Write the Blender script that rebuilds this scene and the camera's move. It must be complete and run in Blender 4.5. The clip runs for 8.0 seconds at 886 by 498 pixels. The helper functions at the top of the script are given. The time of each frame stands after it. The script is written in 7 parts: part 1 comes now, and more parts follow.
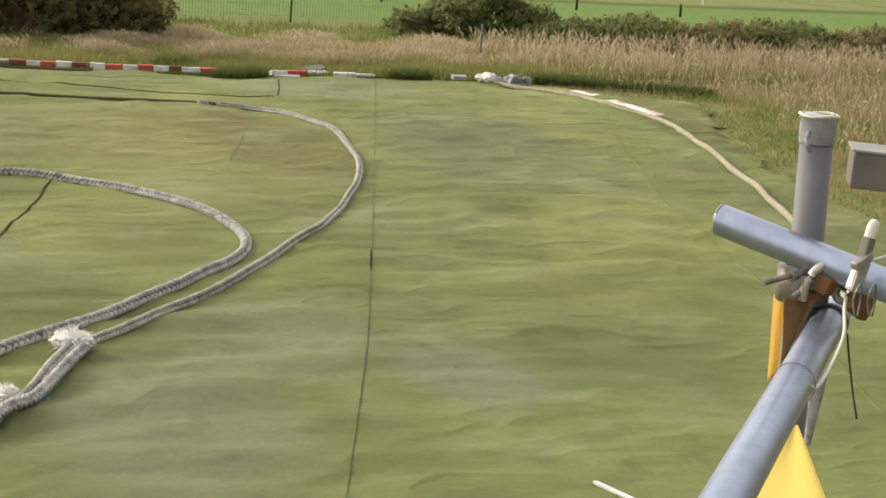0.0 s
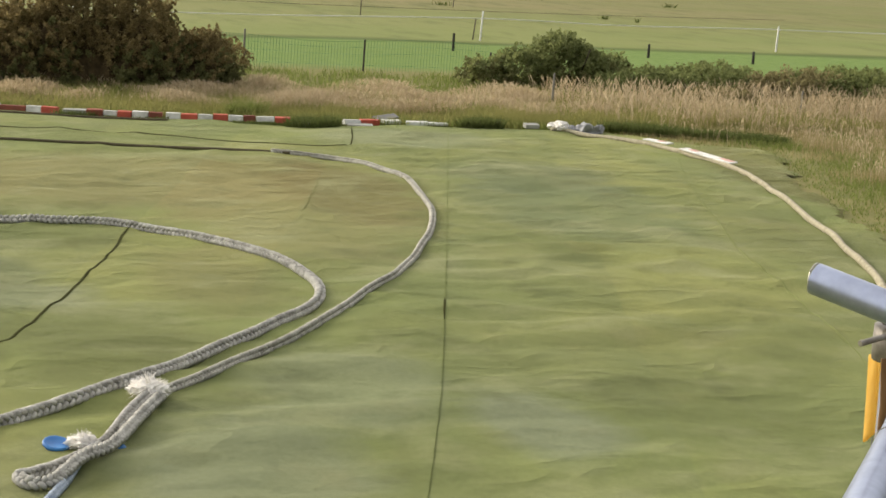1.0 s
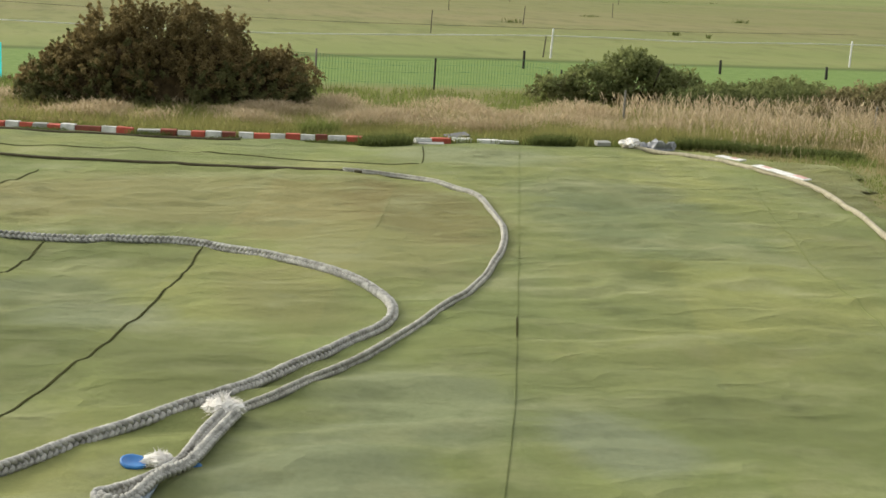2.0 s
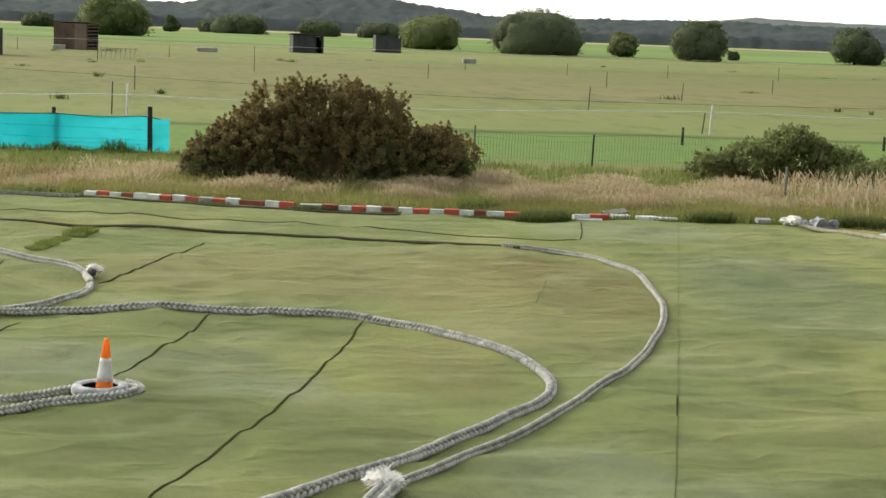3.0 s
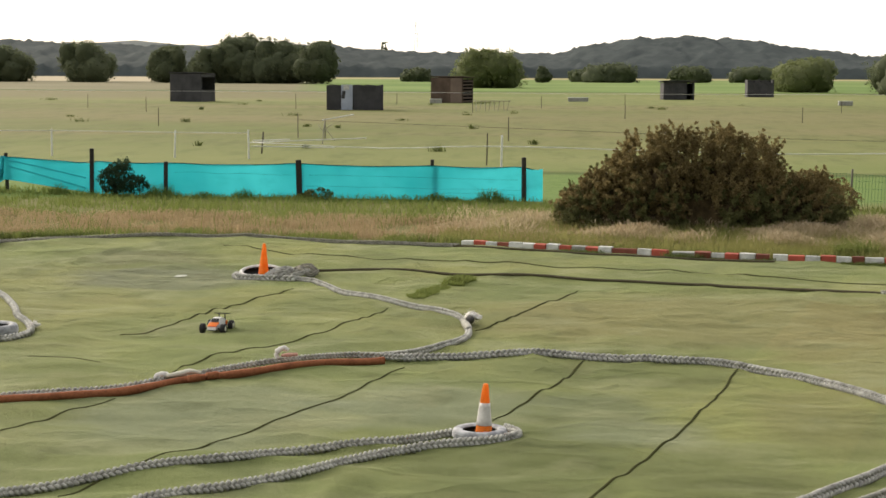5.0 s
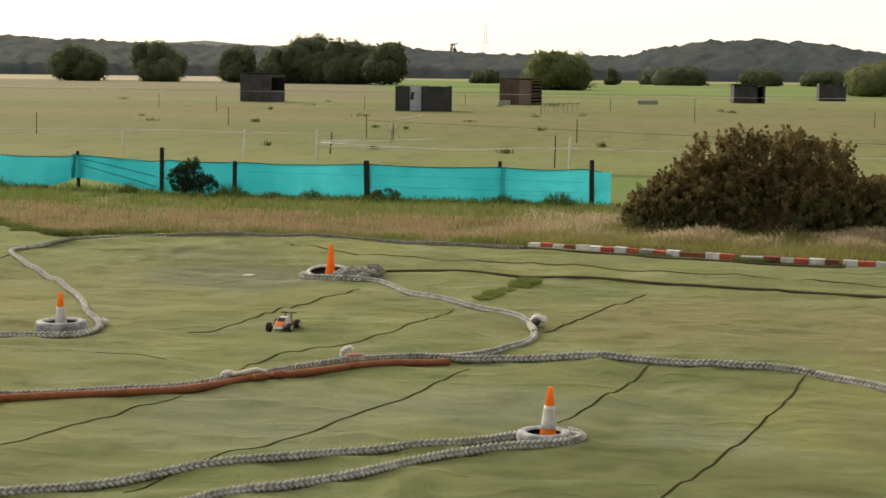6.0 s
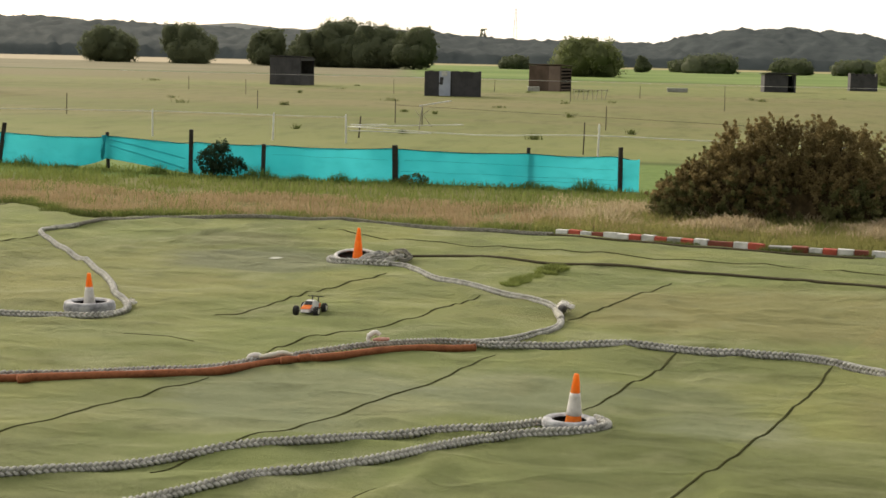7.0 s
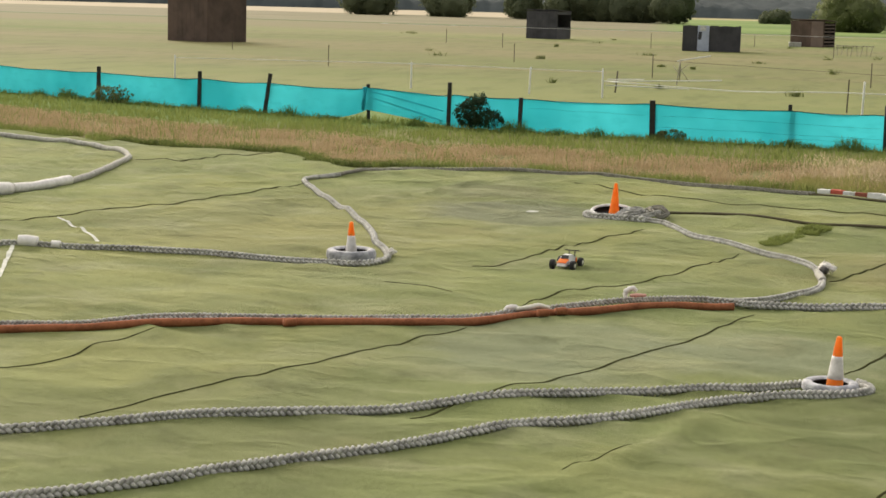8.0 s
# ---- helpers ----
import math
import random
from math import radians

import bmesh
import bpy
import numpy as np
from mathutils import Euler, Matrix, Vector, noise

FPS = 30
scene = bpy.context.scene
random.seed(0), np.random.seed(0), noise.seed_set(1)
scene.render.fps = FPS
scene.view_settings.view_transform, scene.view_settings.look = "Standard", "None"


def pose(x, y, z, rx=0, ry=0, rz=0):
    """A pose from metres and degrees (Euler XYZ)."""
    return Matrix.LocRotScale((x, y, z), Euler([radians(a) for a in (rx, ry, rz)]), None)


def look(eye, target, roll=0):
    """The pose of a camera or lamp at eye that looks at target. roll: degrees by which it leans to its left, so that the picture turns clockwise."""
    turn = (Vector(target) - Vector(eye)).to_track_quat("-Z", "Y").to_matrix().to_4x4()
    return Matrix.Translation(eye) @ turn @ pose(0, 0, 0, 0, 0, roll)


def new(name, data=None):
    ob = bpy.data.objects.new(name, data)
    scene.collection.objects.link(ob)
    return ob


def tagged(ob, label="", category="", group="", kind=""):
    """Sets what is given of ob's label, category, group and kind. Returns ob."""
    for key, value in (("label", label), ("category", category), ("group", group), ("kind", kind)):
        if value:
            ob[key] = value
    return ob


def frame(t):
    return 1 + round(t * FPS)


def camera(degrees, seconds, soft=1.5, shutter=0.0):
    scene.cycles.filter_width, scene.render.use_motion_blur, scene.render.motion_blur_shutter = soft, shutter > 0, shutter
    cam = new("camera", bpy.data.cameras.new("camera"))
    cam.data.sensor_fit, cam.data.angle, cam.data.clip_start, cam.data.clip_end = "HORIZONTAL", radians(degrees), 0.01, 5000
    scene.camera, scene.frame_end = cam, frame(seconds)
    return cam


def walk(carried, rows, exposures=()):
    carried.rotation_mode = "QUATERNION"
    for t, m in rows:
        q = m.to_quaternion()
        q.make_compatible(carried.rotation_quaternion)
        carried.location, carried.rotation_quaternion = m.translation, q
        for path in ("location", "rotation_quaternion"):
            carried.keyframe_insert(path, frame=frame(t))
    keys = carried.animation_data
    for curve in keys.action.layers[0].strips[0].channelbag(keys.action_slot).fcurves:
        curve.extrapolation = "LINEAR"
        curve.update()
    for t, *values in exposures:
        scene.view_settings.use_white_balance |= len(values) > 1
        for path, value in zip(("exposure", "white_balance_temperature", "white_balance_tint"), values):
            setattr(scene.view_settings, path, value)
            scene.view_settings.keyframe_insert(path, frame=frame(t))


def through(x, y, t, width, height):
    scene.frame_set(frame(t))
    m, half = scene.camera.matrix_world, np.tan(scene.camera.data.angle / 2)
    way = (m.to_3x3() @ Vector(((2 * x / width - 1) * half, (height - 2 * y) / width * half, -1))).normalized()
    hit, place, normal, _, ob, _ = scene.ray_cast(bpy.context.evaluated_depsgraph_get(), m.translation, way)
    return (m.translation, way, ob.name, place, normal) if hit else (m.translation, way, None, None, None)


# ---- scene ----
# ---- camera and its walk ----
cam = camera(30.65, 8.0, soft=1.6)
ROWS = [
    (0.0, 0.138, 0.153, 3.542, -20.840, -12.199, 3.523),
    (0.2, 0.128, 0.151, 3.547, -20.593, -11.624, 3.562),
    (0.5, 0.113, 0.148, 3.555, -19.042, -10.970, 2.730),
    (0.7, 0.113, 0.158, 3.555, -18.538, -10.638, 2.765),
    (1.0, 0.114, 0.172, 3.554, -18.191, -10.663, 3.067),
    (1.2, 0.108, 0.169, 3.558, -17.639, -10.609, 3.164),
    (2.3, 0.076, 0.153, 3.581, -14.536, -9.427, 2.176),
    (2.5, 0.063, 0.144, 3.587, -13.564, -8.645, 2.083),
    (2.8, 0.046, 0.133, 3.583, -11.738, -8.109, 2.095),
    (3.0, 0.034, 0.126, 3.580, -9.963, -7.720, 2.164),
    (3.2, 0.030, 0.105, 3.587, -8.509, -7.780, 2.249),
    (3.5, 0.023, 0.073, 3.598, -7.244, -7.401, 2.168),
    (3.8, 0.007, 0.048, 3.594, -5.063, -7.189, 1.751),
    (4.0, -0.003, 0.032, 3.592, -3.500, -7.269, 1.386),
    (4.2, -0.002, 0.019, 3.595, -1.933, -7.369, 1.078),
    (4.5, 0.000, 0.000, 3.600, 0.000, -6.950, 0.700),
    (4.8, -0.002, -0.043, 3.606, 1.915, -6.414, 0.318),
    (5.0, -0.003, -0.071, 3.610, 3.270, -6.310, 0.247),
    (5.2, 0.007, -0.070, 3.620, 4.148, -6.220, 0.446),
    (6.3, 0.002, -0.047, 3.605, 6.333, -6.363, 0.952),
    (6.5, -0.011, -0.061, 3.605, 6.768, -6.817, 1.237),
    (6.8, -0.005, -0.059, 3.609, 6.605, -7.105, 1.311),
    (7.0, -0.001, -0.058, 3.612, 6.617, -6.808, 1.261),
    (7.3, -0.022, -0.066, 3.610, 7.343, -7.566, 1.601),
    (7.5, -0.036, -0.072, 3.608, 8.578, -8.072, 1.774),
    (7.7, -0.054, -0.091, 3.609, 10.996, -8.044, 1.478),
    (8.0, -0.081, -0.120, 3.611, 15.526, -8.628, 1.489),
]
walk(cam, [(t, pose(x, y, z, 0, 0, yaw) @ pose(0, 0, 0, 90 + pitch) @ pose(0, 0, 0, 0, 0, lean))
           for t, x, y, z, yaw, pitch, lean in ROWS],
     exposures=[(0.0, 0.14, 6950, 10), (1.0, 0.14, 6950, 10), (2.5, 0.10, 6550, 5), (3.5, 0.07, 6550, 5), (4.5, 0.13, 6750, 10), (5.2, -0.13, 6950, 11), (6.5, -0.32, 7400, 11), (7.0, -0.14, 7150, 11), (7.5, -0.10, 7050, 11), (8.0, 0.09, 6950, 12)])

# ---- light: bright hazy evening sky, low soft sun ahead on the left ----
SUN_AZ, SUN_EL = -40.0, 23.0
world = bpy.data.worlds.new("sky")
scene.world = world
world.use_nodes = True
wn = world.node_tree
wn.nodes.clear()
w_out = wn.nodes.new("ShaderNodeOutputWorld")
w_add = wn.nodes.new("ShaderNodeAddShader")
w_bg = wn.nodes.new("ShaderNodeBackground")
w_cloud = wn.nodes.new("ShaderNodeBackground")
w_sky = wn.nodes.new("ShaderNodeTexSky")
w_sky.sky_type = "NISHITA"
w_sky.sun_disc = False
w_sky.sun_elevation = radians(SUN_EL)
w_sky.sun_rotation = radians(SUN_AZ)
w_bg.inputs["Strength"].default_value = 0.035
w_cloud.inputs["Color"].default_value = (1.0, 0.985, 0.96, 1)
w_dir = wn.nodes.new("ShaderNodeTexCoord")
w_dot = wn.nodes.new("ShaderNodeVectorMath")
w_dot.operation = "DOT_PRODUCT"
w_dot.inputs[1].default_value = (math.sin(radians(SUN_AZ)) * 0.89, math.cos(radians(SUN_AZ)) * 0.89, 0.45)
w_glow = wn.nodes.new("ShaderNodeMapRange")  # thin cloud, brighter on the sun's side of the sky
w_glow.interpolation_type = "SMOOTHSTEP"
for k, value in enumerate((-0.75, 0.4, 0.10, 1.2)):
    w_glow.inputs[k + 1].default_value = value
wn.links.new(w_dir.outputs["Generated"], w_dot.inputs[0])
wn.links.new(w_dot.outputs["Value"], w_glow.inputs[0])
w_up = wn.nodes.new("ShaderNodeSeparateXYZ")
wn.links.new(w_dir.outputs["Generated"], w_up.inputs[0])
w_high = wn.nodes.new("ShaderNodeMapRange")  # the haze thins out towards the zenith
for k, value in enumerate((0.0, 0.8, 1.0, 0.9)):
    w_high.inputs[k + 1].default_value = value
wn.links.new(w_up.outputs["Z"], w_high.inputs[0])
w_mul = wn.nodes.new("ShaderNodeMath")
w_mul.operation = "MULTIPLY"
wn.links.new(w_glow.outputs[0], w_mul.inputs[0])
wn.links.new(w_high.outputs[0], w_mul.inputs[1])
wn.links.new(w_mul.outputs[0], w_cloud.inputs["Strength"])
wn.links.new(w_sky.outputs[0], w_bg.inputs["Color"])
wn.links.new(w_bg.outputs[0], w_add.inputs[0])
wn.links.new(w_cloud.outputs[0], w_add.inputs[1])
wn.links.new(w_add.outputs[0], w_out.inputs["Surface"])
sun = new("sun", bpy.data.lights.new("sun", "SUN"))
sun.data.energy = 3.4
sun.data.angle = radians(26)
sun.data.color = (1.0, 0.92, 0.78)
sun.matrix_world = look((100 * math.sin(radians(SUN_AZ)), 100 * math.cos(radians(SUN_AZ)), 100 * math.tan(radians(SUN_EL))), (0, 0, 0))


# ---- materials ----
class Nodes:
    """A material's node tree, built from short calls."""

    def __init__(self, name):
        self.mat = bpy.data.materials.new(name)
        self.mat.use_nodes = True
        self.tree = self.mat.node_tree
        self.tree.nodes.clear()
        self.out = self.tree.nodes.new("ShaderNodeOutputMaterial")
        self.coord = self.tree.nodes.new("ShaderNodeTexCoord").outputs["Object"]

    def put(self, socket, value):
        if isinstance(value, bpy.types.NodeSocket):
            self.tree.links.new(value, socket)
        elif isinstance(value, tuple) and len(value) == 3 and socket.type == "RGBA":
            socket.default_value = (*value, 1)
        else:
            socket.default_value = value

    def mapped(self, scale):
        n = self.tree.nodes.new("ShaderNodeMapping")
        self.put(n.inputs["Vector"], self.coord)
        n.inputs["Scale"].default_value = scale
        return n.outputs[0]

    def noise(self, scale, detail=4.0, rough=0.55, stretch=None):
        n = self.tree.nodes.new("ShaderNodeTexNoise")
        self.put(n.inputs["Vector"], self.mapped(stretch) if stretch else self.coord)
        n.inputs["Scale"].default_value = scale
        n.inputs["Detail"].default_value = detail
        n.inputs["Roughness"].default_value = rough
        return n.outputs["Fac"]

    def ramp(self, fac, *stops):
        n = self.tree.nodes.new("ShaderNodeValToRGB")
        self.put(n.inputs["Fac"], fac)
        el = n.color_ramp.elements
        while len(el) < len(stops):
            el.new(0.5)
        for e, (p, c) in zip(el, stops):
            e.position = p
            e.color = (*c, 1) if isinstance(c, tuple) else (c, c, c, 1)
        return n.outputs["Color"]

    def mix(self, fac, a, b, how="MIX"):
        n = self.tree.nodes.new("ShaderNodeMix")
        n.data_type = "RGBA"
        n.blend_type = how
        self.put(n.inputs[0], fac)
        self.put(n.inputs[6], a)
        self.put(n.inputs[7], b)
        return n.outputs[2]

    def maths(self, how, a, b=0.0, c=0.0):
        n = self.tree.nodes.new("ShaderNodeMath")
        n.operation = how
        self.put(n.inputs[0], a)
        self.put(n.inputs[1], b)
        self.put(n.inputs[2], c)
        return n.outputs[0]

    def axis(self, name):
        n = self.tree.nodes.new("ShaderNodeSeparateXYZ")
        self.put(n.inputs[0], self.coord)
        return n.outputs[name]

    def island(self):
        return self.tree.nodes.new("ShaderNodeNewGeometry").outputs["Random Per Island"]

    def item(self):
        return self.tree.nodes.new("ShaderNodeObjectInfo").outputs["Random"]

    def bump(self, height, strength, distance):
        n = self.tree.nodes.new("ShaderNodeBump")
        n.inputs["Strength"].default_value = strength
        n.inputs["Distance"].default_value = distance
        self.put(n.inputs["Height"], height)
        return n.outputs[0]

    def surface(self, color, rough=0.8, metal=0.0, normal=None, spec=0.5, through=0.0, sheen=0.0):
        n = self.tree.nodes.new("ShaderNodeBsdfPrincipled")
        self.put(n.inputs["Base Color"], color)
        self.put(n.inputs["Roughness"], rough)
        self.put(n.inputs["Metallic"], metal)
        n.inputs["Specular IOR Level"].default_value = spec
        n.inputs["Sheen Weight"].default_value = sheen
        n.inputs["Sheen Tint"].default_value = (1.0, 0.98, 0.30, 1)
        if normal:
            self.put(n.inputs["Normal"], normal)
        shader = n.outputs[0]
        if through:
            tr = self.tree.nodes.new("ShaderNodeBsdfTranslucent")
            self.put(tr.inputs["Color"], color)
            m = self.tree.nodes.new("ShaderNodeMixShader")
            m.inputs[0].default_value = through
            self.tree.links.new(shader, m.inputs[1])
            self.tree.links.new(tr.outputs[0], m.inputs[2])
            shader = m.outputs[0]
        self.tree.links.new(shader, self.out.inputs["Surface"])
        return self.mat


def plain(name, dark, light, grain=40.0, blotch=4.0, rough=0.7, metal=0.0, bump=0.3, depth=0.002, spec=0.4):
    """Two-scale variation between a dark and a light tone, with fine relief."""
    n = Nodes(name)
    fine, broad = n.noise(grain, 5), n.noise(blotch, 3)
    color = n.mix(n.ramp(broad, (0.35, 0.0), (0.65, 1.0)), dark, light)
    color = n.mix(0.35, color, n.mix(fine, dark, light))
    r = n.maths("MULTIPLY_ADD", broad, 0.2, rough - 0.1)
    return n.surface(color, r, metal, n.bump(fine, bump, depth), spec)


def foliage(name, *tones, through=0.25, rough=0.75):
    n = Nodes(name)
    stops = [(i / max(1, len(tones) - 1), c) for i, c in enumerate(tones)]
    color = n.ramp(n.island(), *stops)
    color = n.mix(0.35, color, n.ramp(n.noise(0.6, 3), (0.3, tones[0]), (0.7, tones[-1])))
    return n.surface(color, rough, spec=0.2, through=through)


def carpet_material():
    n = Nodes("green_carpet")
    x, y = n.axis("X"), n.axis("Y")
    broad = n.noise(0.16, 3, 0.5)
    mid = n.noise(0.5, 3, 0.55, (1.0, 0.8, 1.0))
    worn = n.noise(0.23, 4, 0.6, (1.0, 0.8, 1.0))
    fine = n.noise(22, 3, 0.6)
    pile = n.noise(160, 2, 0.7)
    ragged = n.noise(0.9, 4, 0.65, (0.7, 1.5, 1.0))

    def spot(cx, cy, rx, ry, most):
        """How far a worn patch covers the place, with a ragged rim."""
        u = n.maths("DIVIDE", n.maths("SUBTRACT", x, cx), rx)
        v = n.maths("DIVIDE", n.maths("SUBTRACT", y, cy), ry)
        d = n.maths("SQRT", n.maths("ADD", n.maths("MULTIPLY", u, u), n.maths("MULTIPLY", v, v)))
        d = n.maths("ADD", d, n.maths("MULTIPLY_ADD", ragged, 1.0, -0.5))
        m = n.tree.nodes.new("ShaderNodeMapRange")
        n.put(m.inputs[0], d)
        m.inputs[1].default_value, m.inputs[2].default_value = 1.1, 0.6
        m.inputs[3].default_value, m.inputs[4].default_value = 0.0, most
        return m.outputs[0]

    green, yellow = (0.272, 0.322, 0.114), (0.350, 0.366, 0.132)
    color = n.mix(n.ramp(broad, (0.42, 0.0), (0.58, 1.0)), green, yellow)
    color = n.mix(n.ramp(mid, (0.42, 0.0), (0.64, 0.72)), color, (0.168, 0.205, 0.078))
    color = n.mix(n.ramp(worn, (0.54, 0.0), (0.72, 0.45)), color, (0.310, 0.335, 0.195))
    tan, grey, dark, soil = (0.335, 0.293, 0.132), (0.318, 0.352, 0.270), (0.145, 0.150, 0.085), (0.175, 0.145, 0.062)
    for cx, cy, rx, ry, most, tone in ((4.6, 20.6, 1.7, 4.0, 0.6, tan), (2.6, 23.6, 4.4, 2.9, 0.85, tan), (6.0, 22.6, 1.15, 3.4, 0.8, (0.228, 0.185, 0.078)), (-9.0, 25.0, 4.0, 5.0, 0.35, tan), (9.3, 23.6, 1.5, 2.2, 0.7, (0.155, 0.185, 0.120)), (-0.1, 14.8, 1.2, 2.3, 0.75, (0.135, 0.162, 0.058)), (1.3, 19.1, 1.5, 0.9, 0.6, (0.150, 0.180, 0.062)), (1.9, 13.4, 1.2, 2.0, 0.45, (0.150, 0.166, 0.066)), (3.0, 16.6, 0.8, 1.9, 0.6, (0.235, 0.222, 0.098)), (6.6, 12.5, 1.8, 2.4, 0.35, (0.155, 0.185, 0.072)), (1.2, 10.0, 0.9, 1.2, 0.55, (0.145, 0.175, 0.085)), (1.0, 15.9, 0.9, 0.8, 0.5, grey), (8.1, 21.1, 0.9, 2.2, 0.4, (0.205, 0.235, 0.165)), (11.3, 17.5, 1.4, 5.0, 0.5, (0.165, 0.180, 0.080)), (-5.5, 12.0, 2.5, 1.6, 0.4, (0.165, 0.175, 0.07)),
                                       (9.0, 20.6, 1.6, 3.0, 0.6, (0.175, 0.225, 0.125)), (0.7, 17.1, 0.75, 1.0, 0.55, (0.205, 0.228, 0.160)), (4.6, 11.2, 0.6, 1.1, 0.7, grey), (2.2, 10.4, 1.0, 1.6, 0.55, grey),
                                       (3.4, 12.4, 0.9, 1.4, 0.5, grey), (-7.4, 30.2, 1.3, 1.7, 0.75, dark), (-6.3, 27.4, 2.0, 1.6, 0.7, (0.205, 0.222, 0.175)), (-3.5, 16.6, 1.6, 2.0, 0.6, grey), (-1.2, 17.2, 1.4, 1.4, 0.55, grey),
                                       (13.7, 23.0, 0.9, 4.2, 0.6, soil), (14.6, 26.6, 1.0, 1.6, 0.55, soil), (8.6, 28.8, 2.0, 1.6, 0.5, grey)):
        color = n.mix(spot(cx, cy, rx, ry, most), color, tone)
    lane = n.maths("FLOOR", n.maths("MULTIPLY", n.maths("MULTIPLY_ADD", y, -0.33, x), 0.5))
    white = n.tree.nodes.new("ShaderNodeTexWhiteNoise")  # each two-metre roll has faded by its own amount
    white.noise_dimensions = "1D"
    n.put(white.inputs["W"], n.maths("ADD", lane, 7.3))
    color = n.mix(n.maths("MULTIPLY", white.outputs["Value"], 0.34), color, (0.165, 0.215, 0.098))
    streak = n.noise(1.0, 3, 0.55, (1.0, 0.7, 1.0))
    color = n.mix(n.ramp(streak, (0.55, 0.0), (0.75, 0.25)), color, (0.27, 0.235, 0.115))
    scuff = n.noise(1.3, 4, 0.6, (0.9, 0.8, 1.0))
    color = n.mix(n.ramp(scuff, (0.54, 0.0), (0.72, 0.52)), color, (0.112, 0.130, 0.056))
    bleach = n.noise(0.75, 4, 0.6, (0.8, 1.0, 1.0))
    color = n.mix(n.ramp(bleach, (0.52, 0.0), (0.68, 0.50)), color, (0.400, 0.418, 0.236))
    color = n.mix(n.ramp(fine, (0.3, 0.0), (0.75, 0.26)), color, (0.12, 0.135, 0.055))
    color = n.mix(1.0, color, (0.885, 0.875, 0.87), "MULTIPLY")  # darkens the whole carpet evenly to its final tone
    relief = n.mix(0.5, fine, pile)
    relief = n.mix(0.72, relief, n.noise(1.9, 3, 0.55, (0.8, 1.2, 1.0)))
    fold = n.noise(0.9, 2, 0.5, (1.0, 1.5, 1.0))
    crease = n.maths("SUBTRACT", 1.0, n.maths("MINIMUM", n.maths("MULTIPLY", n.maths("ABSOLUTE", n.maths("SUBTRACT", fold, 0.5)), 9.0), 1.0))
    where = n.ramp(n.noise(0.5, 3), (0.36, 0.0), (0.56, 1.0))
    relief = n.maths("MULTIPLY_ADD", n.maths("MULTIPLY", crease, where), 0.40, relief)
    return n.surface(color, 0.92, normal=n.bump(relief, 0.95, 0.12), spec=0.15, sheen=0.06)


